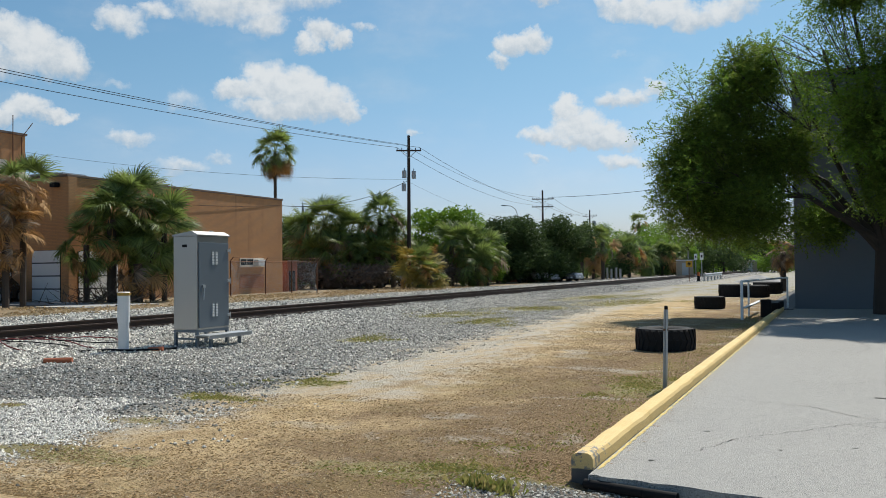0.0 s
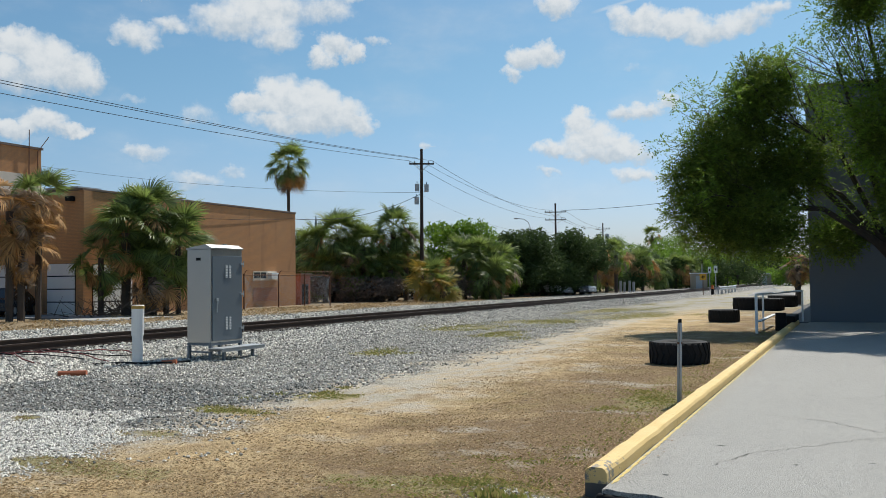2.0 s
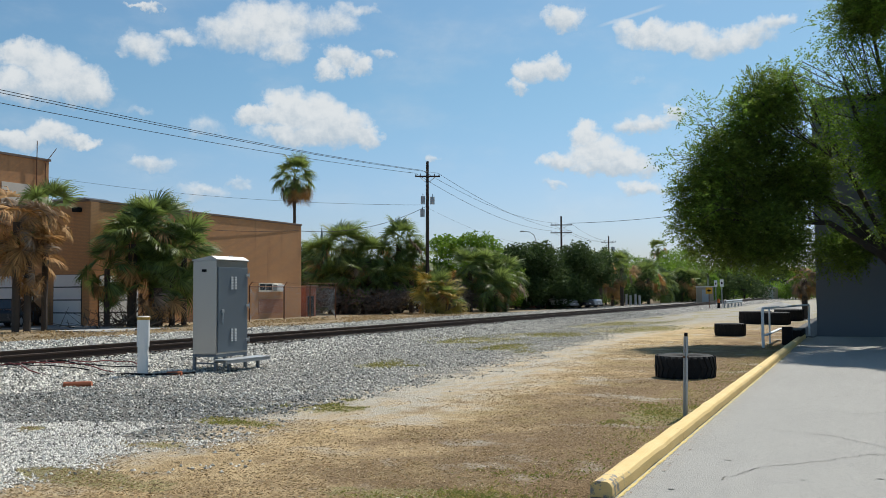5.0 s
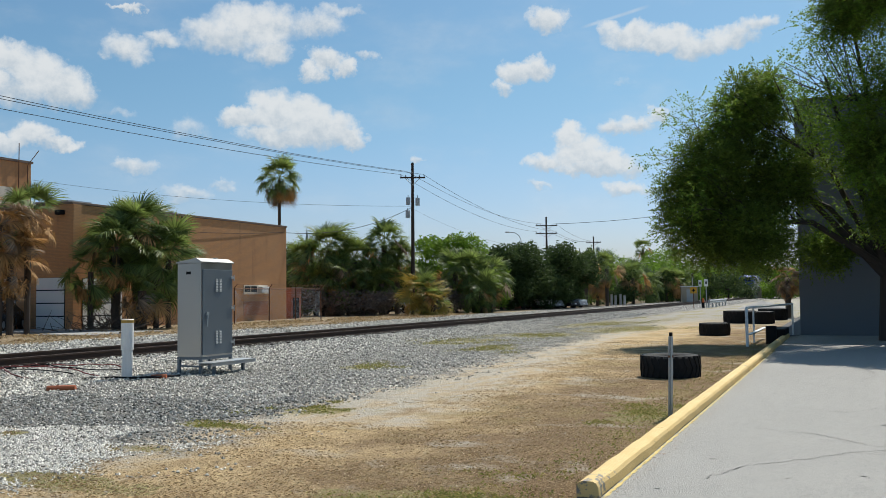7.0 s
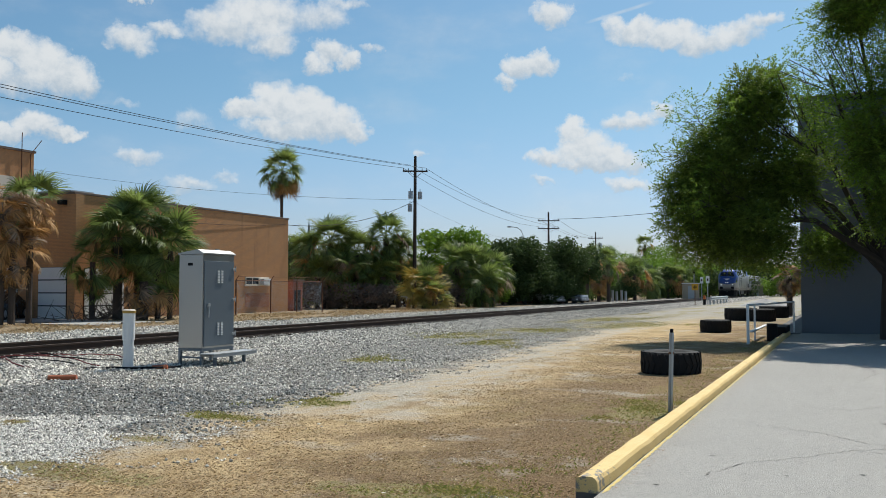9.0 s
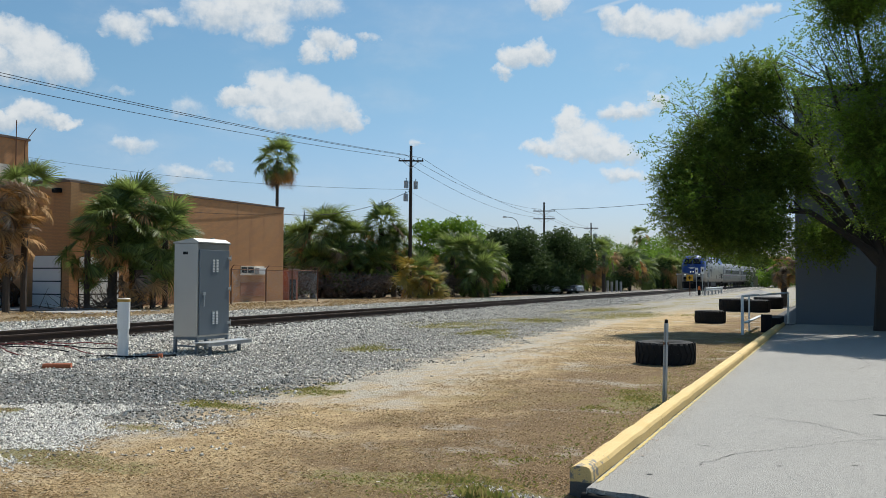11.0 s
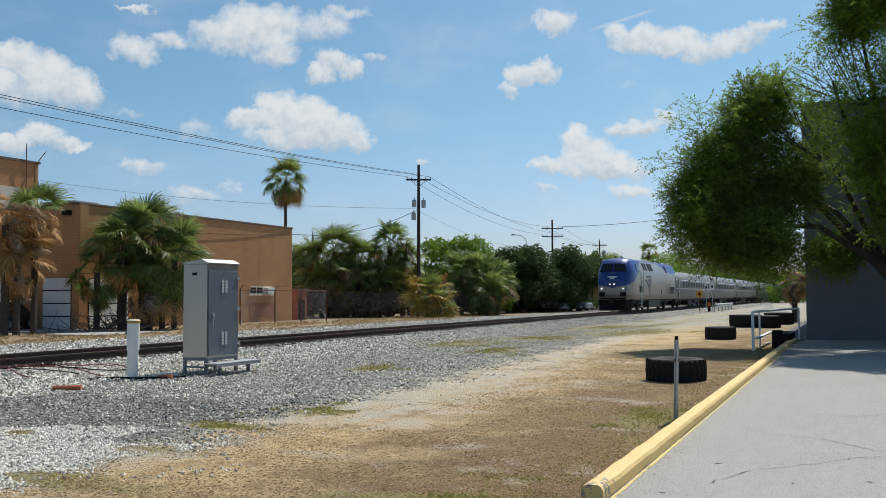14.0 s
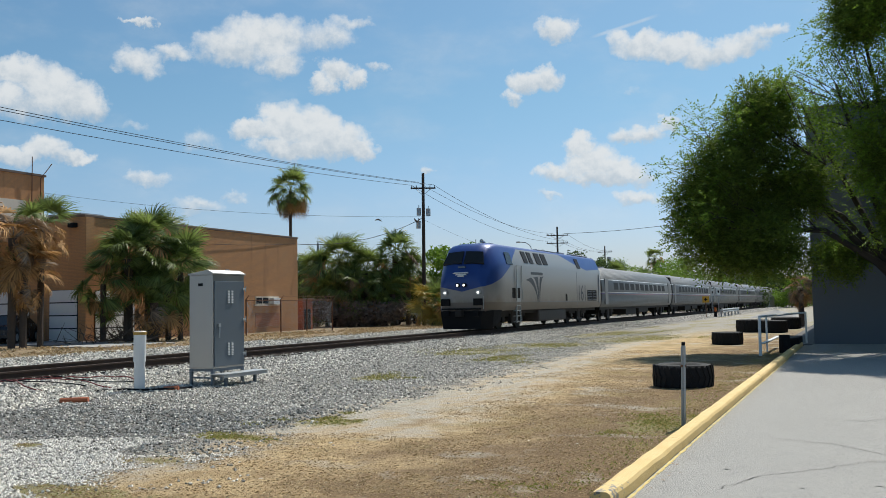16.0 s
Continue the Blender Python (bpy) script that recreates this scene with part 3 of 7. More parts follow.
def lot_material():
    m = bpy.data.materials.new("pale_cracked_asphalt")
    m.use_nodes = True
    N = Nodes(m.node_tree)
    co = N.n("ShaderNodeTexCoord").outputs["Object"]
    big = N.noise(co, 0.45, 5.0, 0.6)
    mid = N.noise(co, 3.0, 5.0, 0.65)
    fine = N.noise(co, 110.0, 2.0, 0.6)
    vor = N.n("ShaderNodeTexVoronoi", ins={"Vector": co, "Scale": 135.0})
    agg = N.n("ShaderNodeSeparateColor", ins={0: vor.outputs["Color"]}).outputs[0]
    col = N.mix(big, (0.285, 0.275, 0.25), (0.36, 0.345, 0.315))
    col = N.mix(N.math("MULTIPLY", N.ramp(agg, 0.66, 0.9), 0.85), col, (0.11, 0.108, 0.10))
    v2 = N.n("ShaderNodeTexVoronoi", ins={"Vector": co, "Scale": 42.0})
    a2 = N.n("ShaderNodeSeparateColor", ins={0: v2.outputs["Color"]}).outputs[0]
    spot = N.math("MULTIPLY", N.ramp(a2, 0.72, 0.9), N.math("SUBTRACT", 1.0, N.ramp(v2.outputs["Distance"], 0.2, 0.45)))
    col = N.mix(N.math("MULTIPLY", spot, 0.9), col, (0.08, 0.098, 0.092))
    col = N.mix(N.math("MULTIPLY", N.ramp(mid, 0.55, 0.72), 0.40), col, (0.19, 0.185, 0.172))
    col = N.mix(N.math("MULTIPLY", N.ramp(fine, 0.5, 0.66), 0.65), col, (0.60, 0.585, 0.545))
    h = N.math("ADD", fine, N.math("MULTIPLY", vor.outputs["Distance"], 0.8))
    bp = N.n("ShaderNodeBump", ins={"Strength": 0.6, "Distance": 0.008, "Height": h})
    b = N.n("ShaderNodeBsdfPrincipled", ins={"Base Color": col, "Roughness": 0.92, "Normal": bp.outputs[0]})
    N.n("ShaderNodeOutputMaterial", ins={0: b.outputs[0]})
    return m


def ribbon(pts, w, z, rng, jitter=0.02):
    """A thin ragged dark strip on the ground: a crack filled with dirt."""
    V, F = [], []
    for (x0, y0), (x1, y1) in zip(pts, pts[1:]):
        n = max(2, int(math.hypot(x1 - x0, y1 - y0) / 0.05))
        for i in range(n):
            t = i / n
            V.append((x0 + (x1 - x0) * t + rng.gauss(0, jitter), y0 + (y1 - y0) * t + rng.gauss(0, jitter), rng.uniform(0.2, 1.0) * w))
    out = []
    for i, (x, y, ww) in enumerate(V):
        x2, y2, _ = V[min(i + 1, len(V) - 1)]
        x1, y1, _ = V[max(i - 1, 0)]
        d = math.hypot(x2 - x1, y2 - y1) or 1
        px, py = -(y2 - y1) / d * ww, (x2 - x1) / d * ww
        out.extend(((x + px, y + py, z), (x - px, y - py, z)))
    for i in range(len(V) - 1):
        F.append((2 * i, 2 * i + 1, 2 * i + 3, 2 * i + 2))
    return out, F


def build_lot():
    r = random.Random(31)
    bm = B()
    nx = 60
    top, bot = [], []
    for i in range(nx + 1):
        x = KERB_X1 + 0.002 + (40 - KERB_X1) * (i / nx) ** 2.2
        e = lot_edge(min(x, 6)) + r.uniform(-.03, .03)
        top.append((bm.verts.new((x, e, 0)), bm.verts.new((x, 90, 0))))
        bot.append(bm.verts.new((x, e - 0.02, -0.16)))
    for i in range(nx):
        bm.faces.new((top[i][0], top[i + 1][0], top[i + 1][1], top[i][1]))
        bm.faces.new((bot[i], bot[i + 1], top[i + 1][0], top[i][0]))
    lot = tagged(part("parking_lot", bm, lot_material()), "pale weathered cracked asphalt parking lot", "pavement", kind="structure")
    cracks = [[(-1.15, 8.05), (-0.87, 8.78), (-0.41, 9.26), (0.04, 9.85), (0.39, 10.12), (1.2, 10.6)], [(0.04, 9.85), (0.5, 9.7), (1.3, 9.5)],
              [(-0.6, 13.2), (0.0, 13.0), (0.4, 13.6), (1.0, 13.9)], [(-1.0, 11.2), (-0.3, 10.9), (0.2, 10.3), (0.6, 10.2)],
              [(-0.9, 17.5), (-0.2, 18.0), (0.3, 17.2)], [(0.3, 20.5), (0.5, 18.8), (0.2, 17.6)], [(-1.2, 15.0), (-0.5, 14.9), (-0.2, 15.3)], [(0.6, 12.2), (0.8, 12.9), (1.3, 13.1)]]
    dirt = material("crack_dirt", (0.07, 0.065, 0.06), 0.95, var=0.3)
    for c in cracks:
        v, f = ribbon(c, 0.007, 0.0042, r, 0.015)
        part("crack", soup("crack", v, f, dirt), None, lot, "dark crack in the asphalt")
    for x, y, a, b in ((0.42, 11.9, 0.12, 0.04), (-1.2, 9.0, 0.05, 0.02), (-0.5, 8.3, 0.03, 0.015), (-1.45, 7.5, 0.04, 0.02), (0.1, 8.6, 0.04, 0.02)):
        bm = B()
        vs = [bm.verts.new((x + a * math.cos(k) * r.uniform(.5, 1), y + b * math.sin(k) * r.uniform(.5, 1), 0.0045)) for k in [i * 0.628 for i in range(10)]]
        bm.faces.new(vs)
        part("stain", bm, dirt, lot, "dark oil stain")
    # leaf litter along the kerb
    V, F = [], []
    for _ in range(260):
        y = 7.1 + 22 * r.random()
        x = KERB_X1 + 0.03 + abs(r.gauss(0, 0.09))
        s, a = r.uniform(0.006, 0.018), r.random() * 6.28
        b = len(V)
        V.extend(((x + s * math.cos(a + k * 1.57), y + s * math.sin(a + k * 1.57) * (0.5 if k % 2 else 1), 0.006 + 0.006 * r.random()) for k in range(4)))
        F.append((b, b + 1, b + 2, b + 3))
    tagged(new("leaf_litter", soup("leaf_litter", V, F, island_material("dead_leaf", ((0.2, 0.1, 0.05), (0.35, 0.2, 0.1), (0.12, 0.08, 0.05))))),
           "brown dead leaves along the yellow kerb", "leaves", kind="stuff")
    v, f = ribbon([(KERB_X1 + 0.03, 7.02), (KERB_X1 + 0.03, 12), (KERB_X1 + 0.025, 18), (KERB_X1 + 0.02, 26)], 0.022, 0.0045, r, 0.003)
    part("paint_run", soup("paint_run", v, f, material("thin_yellow_paint", (0.58, 0.45, 0.17), 0.85, var=0.3, scale=9)), None, lot, "thin yellow paint spilt beside the kerb")
    V, F = [], []
    for _ in range(160):
        y = 5.2 + 12 * r.random() ** 1.5
        x, s, a = r.uniform(-6.0, -2.1), r.uniform(0.008, 0.028), r.random() * 6.28
        b = len(V)
        z = ground_z(x, y) + 0.012
        V.extend(((x + s * math.cos(a + k * 1.57), y + s * math.sin(a + k * 1.57) * (0.5 if k % 2 else 1), z + 0.012 * r.random()) for k in range(4)))
        F.append((b, b + 1, b + 2, b + 3))
    tagged(new("ground_debris", soup("ground_debris", V, F, island_material("leaf_and_chip", ((0.06, 0.04, 0.03), (0.20, 0.10, 0.05), (0.12, 0.08, 0.05), (0.65, 0.6, 0.5))))),
           "dead leaves and pale chips scattered on dry grass", "debris", kind="stuff")
    build_kerb(r)
    # black rubber edging at the lot's front edge
    hose = thing("edging_pipe", "black rubber pipe along the broken asphalt edge", "pipe", pose(0, 0, 0))
    bm = B()
    p = [(-1.83, 6.84, -0.075), (-1.6, 6.76, -0.07), (-1.35, 6.69, -0.07), (-1.1, 6.65, -0.075)]
    for a, b in zip(p, p[1:]):
        cyl(bm, a, b, 0.04, n=12)
    part("pipe", bm, MAT["black"], hose, smooth=True)


def build_kerb(r):
    """Rounded worn kerb, in cast lengths; the paint is chipped to grey at the edges."""
    m = bpy.data.materials.new("chipped_yellow_kerb_paint")
    m.use_nodes = True
    N = Nodes(m.node_tree)
    co = N.n("ShaderNodeTexCoord").outputs["Object"]
    chip = N.noise(co, 9.0, 6.0, 0.7)
    wear = N.noise(co, 1.3, 4.0, 0.6)
    col = N.mix(N.noise(co, 2.5, 5.0, 0.6), (0.63, 0.43, 0.145), (0.76, 0.565, 0.265))
    s = N.n("ShaderNodeSeparateXYZ", ins={0: co})
    near = N.math("SUBTRACT", 1.0, N.ramp(s.outputs[1], 7.0, 8.2))
    lim = N.math("SUBTRACT", N.math("SUBTRACT", 0.69, N.math("MULTIPLY", N.ramp(wear, 0.5, 0.7), 0.10)), N.math("MULTIPLY", near, 0.15))
    col = N.mix(N.ramp(N.math("SUBTRACT", chip, lim), -0.02, 0.03), col, (0.24, 0.22, 0.19))
    # bare grey base under the paint
    col = N.mix(N.ramp(N.math("ADD", s.outputs[2], N.math("MULTIPLY", N.math("SUBTRACT", chip, 0.5), 0.03)), 0.004, -0.006), col, (0.10, 0.095, 0.09))
    bp = N.n("ShaderNodeBump", ins={"Strength": 0.5, "Distance": 0.01, "Height": N.noise(co, 50.0, 5.0, 0.7)})
    b = N.n("ShaderNodeBsdfPrincipled", ins={"Base Color": col, "Roughness": 0.75, "Normal": bp.outputs[0]})
    N.n("ShaderNodeOutputMaterial", ins={0: b.outputs[0]})
    k = thing("kerb", "yellow painted concrete kerb with chipped worn edges", "kerb", kind="structure")
    prof = [(0.0, -0.14), (0.0, 0.085), (0.02, 0.115), (0.05, 0.125), (0.135, 0.122), (0.16, 0.11), (0.178, 0.08), (0.186, -0.14)]
    y = KERB_Y0
    while y < KERB_Y1 - 0.1:
        e = min(y + 3.05, KERB_Y1)
        bm = B()
        rows = []
        n = 24
        for i in range(n + 1):
            yy = y + (e - 0.006 - y) * i / n
            rows.append([bm.verts.new((KERB_X0 + px + 0.008 * noise.noise((yy * 1.7, px * 9, 1)), yy, pz + (0.012 * noise.noise((yy * 2.3, px * 7, 5)) if pz > 0 else 0))) for px, pz in prof])
        for a, b in zip(rows, rows[1:]):
            for i in range(len(prof) - 1):
                bm.faces.new((a[i], a[i + 1], b[i + 1], b[i]))
        bm.faces.new(rows[0][::-1])
        bm.faces.new(rows[-1])
        part("kerb_block", bm, m, k)
        y = e


build_lot()


def build_shaded_building():
    b = thing("building", "tall blue-grey stucco building with a blank shaded wall", "building")
    # the shade on these walls is partly in the stucco colour
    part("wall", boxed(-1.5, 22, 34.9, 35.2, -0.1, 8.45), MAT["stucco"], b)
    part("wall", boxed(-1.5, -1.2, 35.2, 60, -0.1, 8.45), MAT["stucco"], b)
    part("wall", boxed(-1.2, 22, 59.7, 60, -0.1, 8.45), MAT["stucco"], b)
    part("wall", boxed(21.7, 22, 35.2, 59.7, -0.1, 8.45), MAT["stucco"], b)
    part("roof", boxed(-1.2, 21.7, 35.2, 59.7, 8.0, 8.2), MAT["coping"], b)
    part("coping", boxed(-1.55, 22.05, 34.85, 35.25, 8.454, 8.54, bevel=0.01), MAT["coping"], b)


build_shaded_building()


# ---------------- railway ----------------
def build_track():
    t = thing("railway_track", "single railway track with rusty rails on grey ballast", "railway", kind="structure")
    Y0, Y1 = -200.0, 1200.0
    for sx in (-0.75, 0.75):
        x = TRACK_X + sx
        bm = B()
        box(bm, x - 0.07, x + 0.07, Y0, Y1, RAIL_Z - 0.17, RAIL_Z - 0.145)
        box(bm, x - 0.012, x + 0.012, Y0, Y1, RAIL_Z - 0.145, RAIL_Z - 0.04)
        box(bm, x - 0.036, x + 0.036, Y0, Y1, RAIL_Z - 0.04, RAIL_Z - 0.004)
        r = part("rail", bm, MAT["rail"], t)
        part("rail_head", boxed(x - 0.03, x + 0.03, Y0, Y1, RAIL_Z - 0.003, RAIL_Z), MAT["rail_top"], r, "worn dull rail head")
    me = mesh_of(boxed(-1.3, 1.3, -0.115, 0.115, -0.16, 0.0, bevel=0.008), "tie")
    y = 8.0
    while y < 150:
        part("tie", me, MAT["tie"], t, m=pose(TRACK_X + random.uniform(-.03, .03), y, RAIL_Z - 0.172, 0, 0, random.uniform(-1, 1)))
        y += 0.52


build_track()


# ---------------- tan brick building across the track ----------------
def build_brick_building():
    b = thing("brick_building", "long tan brick building with flat roof and dark coping", "building")
    H, X1, Y0, Y1, X0 = 6.6, -37.0, 35.3, 55.2, -49.9
    part("wall", boxed(X1 - 0.3, X1, Y0, Y1, -0.05, H), BRICK, b, "tan brick wall facing the track")
    part("wall", boxed(X0, X1 - 0.3, Y0, Y0 + 0.3, -0.05, H), BRICK, b)
    part("wall", boxed(X0, X1 - 0.3, Y1 - 0.3, Y1, -0.05, H), BRICK, b)
    part("wall", boxed(X0, X0 + 0.3, Y0 + 0.3, Y1 - 0.3, -0.05, H), BRICK, b)
    part("roof", boxed(X0 + 0.3, X1 - 0.3, Y0 + 0.3, Y1 - 0.3, H - 0.4, H - 0.2), MAT["coping"], b)
    part("coping", boxed(X1 - 0.35, X1 + 0.05, Y0 - 0.05, Y1 + 0.05, H + 0.003, H + 0.13, bevel=0.02), MAT["coping"], b)
    part("coping", boxed(X0, X1 - 0.352, Y0 - 0.05, Y0 + 0.35, H + 0.003, H + 0.13, bevel=0.02), MAT["coping"], b)
    part("downpipe", rod((X1 + 0.08, 43.9, 0), (X1 + 0.08, 43.9, H), 0.06, n=8), MAT["coping"], b, "dark downpipe")
    part("rain_head", boxed(X1 + 0.01, X1 + 0.22, 43.7, 44.1, H - 0.4, H - 0.05, bevel=0.02), MAT["coping"], b)
    part("flood_light", boxed(X1 - 0.9, X1 - 0.5, Y0 - 0.35, Y0 - 0.01, H - 0.55, H - 0.3, bevel=0.04), MAT["black"], b)
    part("pilaster", boxed(X1 + 0.002, X1 + 0.09, Y0, Y0 + 0.55, -0.05, H), BRICK, b)
    for along, a0, a1, z1 in (("x", -39.5, -37.45, 2.75), ("x", -44.5, -41.0, 2.75), ("y", 36.0, 38.9, 2.7)):
        lo = (a0, a1, Y0 - 0.03, Y0 + 0.05, 0, z1) if along == "x" else (X1 - 0.05, X1 + 0.03, a0, a1, 0, z1)
        d = part("garage_door", boxed(*lo), MAT["dark"], b, "white sectional garage door")
        for i in range(4):
            z = z1 * (i + 0.02) / 4
            q = (a0 + 0.03, a1 - 0.03, Y0 - 0.05, Y0 - 0.031, z + 0.03, z + z1 / 4 - 0.03) if along == "x" else (X1 + 0.031, X1 + 0.05, a0 + 0.03, a1 - 0.03, z + 0.03, z + z1 / 4 - 0.03)
            part("door_panel", boxed(*q), MAT["white"], d)
    w = part("window", boxed(X1 - 0.05, X1 + 0.04, 50.1, 52.8, 1.85, 2.41), MAT["cream"], b, "small high window with air conditioner")
    for y0, y1 in ((50.18, 50.82), (50.9, 51.55)):
        part("pane", boxed(X1 + 0.041, X1 + 0.05, y0, y1, 1.93, 2.33), MAT["glass"], w)
    ac = part("air_conditioner", boxed(X1 + 0.045, X1 + 0.4, 51.7, 52.6, 1.88, 2.3, bevel=0.02), MAT["white"], w)
    part("ledge", boxed(X1 + 0.002, X1 + 0.08, 50.0, 52.9, 1.78, 1.845), MAT["cream"], w)
    part("patch", boxed(X1 + 0.002, X1 + 0.012, 50.1, 52.9, 0.35, 1.3), material("dull_red_paint", (0.33, 0.14, 0.075), 0.85), b, "faded red painted patch")
    u = thing("rooftop_unit", "low grey rooftop air handling unit", "rooftop unit", pose(-40.5, 37.2, H - 0.2))
    part("case", boxed(-1.2, 1.2, 0, 1.5, 0, 0.62, bevel=0.03), MAT["grey_paint"], u)
    part("cover", boxed(-1.3, 1.3, -0.1, 1.6, 0.622, 0.70), MAT["galv"], u)
    t = thing("building", "taller tan brick building with pale window", "building")
    part("wall", boxed(-75, -50.0, 15, 44.1, -0.05, 10.75), BRICK, t)
    part("coping", boxed(-75.1, -49.9, 14.9, 44.2, 10.753, 10.9), MAT["coping"], t)
    part("window", boxed(-49.998, -49.95, 40.4, 42.6, 7.5, 9.0), MAT["cream"], t, "cream window panel")
    for y, z, lean in ((43.7, 11.7, 0.9), (43.0, 12.0, 0.0)):
        part("vent_pipe", rod((-49.86, y, 7.0), (-49.86, y, 10.6), 0.035, n=6), MAT["rust"], t)
        part("vent_pipe", rod((-49.86, y, 10.6), (-49.86, y + lean, z), 0.03, n=6), MAT["rust"], t)


def brick_material():
    m = bpy.data.materials.new("tan_brick_courses")
    m.use_nodes = True
    N = Nodes(m.node_tree)
    co = N.n("ShaderNodeTexCoord").outputs["Object"]
    s = N.n("ShaderNodeSeparateXYZ", ins={0: co})
    along = N.math("ADD", s.outputs[0], s.outputs[1])
    v = N.n("ShaderNodeCombineXYZ", ins={0: along, 1: s.outputs[2], 2: 0.0}).outputs[0]
    br = N.n("ShaderNodeTexBrick", ins={"Vector": v, "Color1": (0.56, 0.28, 0.115, 1), "Color2": (0.49, 0.24, 0.10, 1), "Mortar": (0.36, 0.20, 0.11, 1),
                                       "Scale": 1.0, "Mortar Size": 0.008, "Brick Width": 0.22, "Row Height": 0.075})
    big = N.noise(co, 0.35, 5.0, 0.6)
    streak = N.noise(N.n("ShaderNodeMapping", ins={"Vector": co, "Scale": (2.5, 2.5, 0.15)}).outputs[0], 1.0, 5.0, 0.6)
    col = N.mix(N.math("MULTIPLY", N.ramp(big, 0.45, 0.7), 0.35), br.outputs[0], (0.50, 0.29, 0.14))
    col = N.mix(N.math("MULTIPLY", N.ramp(streak, 0.52, 0.75), 0.4), col, (0.26, 0.13, 0.065))
    base = N.math("SUBTRACT", 1.0, N.ramp(N.math("ADD", s.outputs[2], big), 0.5, 1.3))
    col = N.mix(N.math("MULTIPLY", base, 0.4), col, (0.33, 0.17, 0.09))
    b = N.n("ShaderNodeBsdfPrincipled", ins={"Base Color": col, "Roughness": 0.9})
    N.n("ShaderNodeOutputMaterial", ins={0: b.outputs[0]})
    return m


BRICK = brick_material()
build_brick_building()

# ---------------- plants ----------------
def polar(az, d):
    a = radians(az)
    return -math.sin(a) * d, math.cos(a) * d


def frond_mesh(name, mat, length, droop, leaflets, rng, width=0.05):
    """A fan palm frond: an arching stalk and narrow blades round its tip, hanging at the ends. Points along +Y, z up."""
    V, F = [], []

    def blade(p, d, ln, w, sag):
        side = d.cross(Vector((0, 0, 1)))
        if side.length < 0.01:
            side = Vector((1, 0, 0))
        side.normalize()
        pts, q, dd = [], p.copy(), d.normalized()
        for k in range(4):
            pts.append((q.copy(), w * (0.5, 1.0, 0.7, 0.06)[k]))
            dd = (dd + Vector((0, 0, -sag * (0.06, 0.42, 1.5, 0.0)[k]))).normalized()
            q = q + dd * (ln / 3)
        b = len(V)
        for q, ww in pts:
            V.append(q + side * ww)
            V.append(q - side * ww)
        for k in range(3):
            F.append((b + 2 * k, b + 2 * k + 1, b + 2 * k + 3, b + 2 * k + 2))

    stalk = length * 0.5
    p, d = Vector((0, 0, 0)), Vector((0, 1, 0.15)).normalized()
    for k in range(3):
        q = p + d * stalk / 3
        s = d.cross(Vector((0, 0, 1))).normalized() * 0.022
        b = len(V)
        V.extend([p + s, p - s, q - s * 0.8, q + s * 0.8])
        F.append((b, b + 1, b + 2, b + 3))
        p, d = q, (d + Vector((0, 0, -droop * 0.22))).normalized()
    side = d.cross(Vector((0, 0, 1))).normalized()
    upv = side.cross(d)
    for i in range(leaflets):
        a = (i / (leaflets - 1) - 0.5) * 2
        ang = a * 1.95
        w = d * math.cos(ang) + side * math.sin(ang) + upv * (0.28 * abs(a) + rng.uniform(-.1, .1))
        blade(p + d * 0.05 * (1 - abs(a)), w, length * 0.54 * (1 - 0.25 * abs(a)) * rng.uniform(0.85, 1.1), width, droop * rng.uniform(0.5, 1.3))
    return soup(name, V, F, mat)


RNG = random.Random(7)
FRONDS = {}
for kind, matname, droop in (("green", "frond", 0.55), ("hang", "frond", 1.3), ("yellow", "frond_yellow", 0.6), ("dead", "frond_dead", 1.2), ("grey", "frond_grey", 1.3)):
    FRONDS[kind] = [frond_mesh("frond", MAT[matname], 2.0, droop * s, 34, RNG, 0.027) for s in (0.8, 1.0, 1.25)]


def palm(label, x, y, height, spread, n, dead=0.15, hang=0.3, yellow=0.0, trunk_r=0.22, low=-70, seed=1, lean=0.0, dead_from=5, grey=0.3):
    """A fan palm: trunk with boots, fronds as parts. height: to the crown's heart."""
    r = random.Random(seed)
    t = thing("palm_tree", label, "palm tree", pose(x, y, -0.05))
    bm = B()
    k = max(3, int(height / 0.35))
    for i in range(k):
        z0, z1 = height * i / k, height * (i + 1) / k
        ox = lean * (i / k) ** 1.5
        cyl(bm, (ox, 0, z0), (ox + lean / k, 0, z1 + 0.03), trunk_r * r.uniform(.95, 1.1), trunk_r * r.uniform(1.0, 1.2), 9)
    part("trunk", bm, MAT["palm_bark"], t)
    n = int(n * 0.66)
    for i in range(n):
        f = (i + r.random()) / n
        el = 82 - (82 - low) * f ** 0.9
        kind = "green"
        if el < 42 and r.random() < hang * 1.5:
            kind = "hang"
        if el < dead_from and r.random() < dead * 2.5:
            kind = "dead"
        if kind == "dead" and r.random() < grey:
            kind = "grey"
        if el < 65 and r.random() < yellow:
            kind = "yellow"
        s = spread / 2.0 * r.choice((0.72, 0.9, 1.0, 1.12, 1.26)) * r.uniform(0.93, 1.07)
        if el < -40:
            s *= 0.8
        zz = height - 0.5 * max(0, (20 - el) / 90) * r.uniform(0.5, 1.5)
        fr = part("frond", r.choice(FRONDS[kind]), None, t, m=pose(lean, 0, zz, el, 0, i * 137.5 + r.uniform(-15, 15)) @ pose(0, 0, 0, 0, r.uniform(-55, 55), 0))
        fr.scale = (s, s, s)
    return t


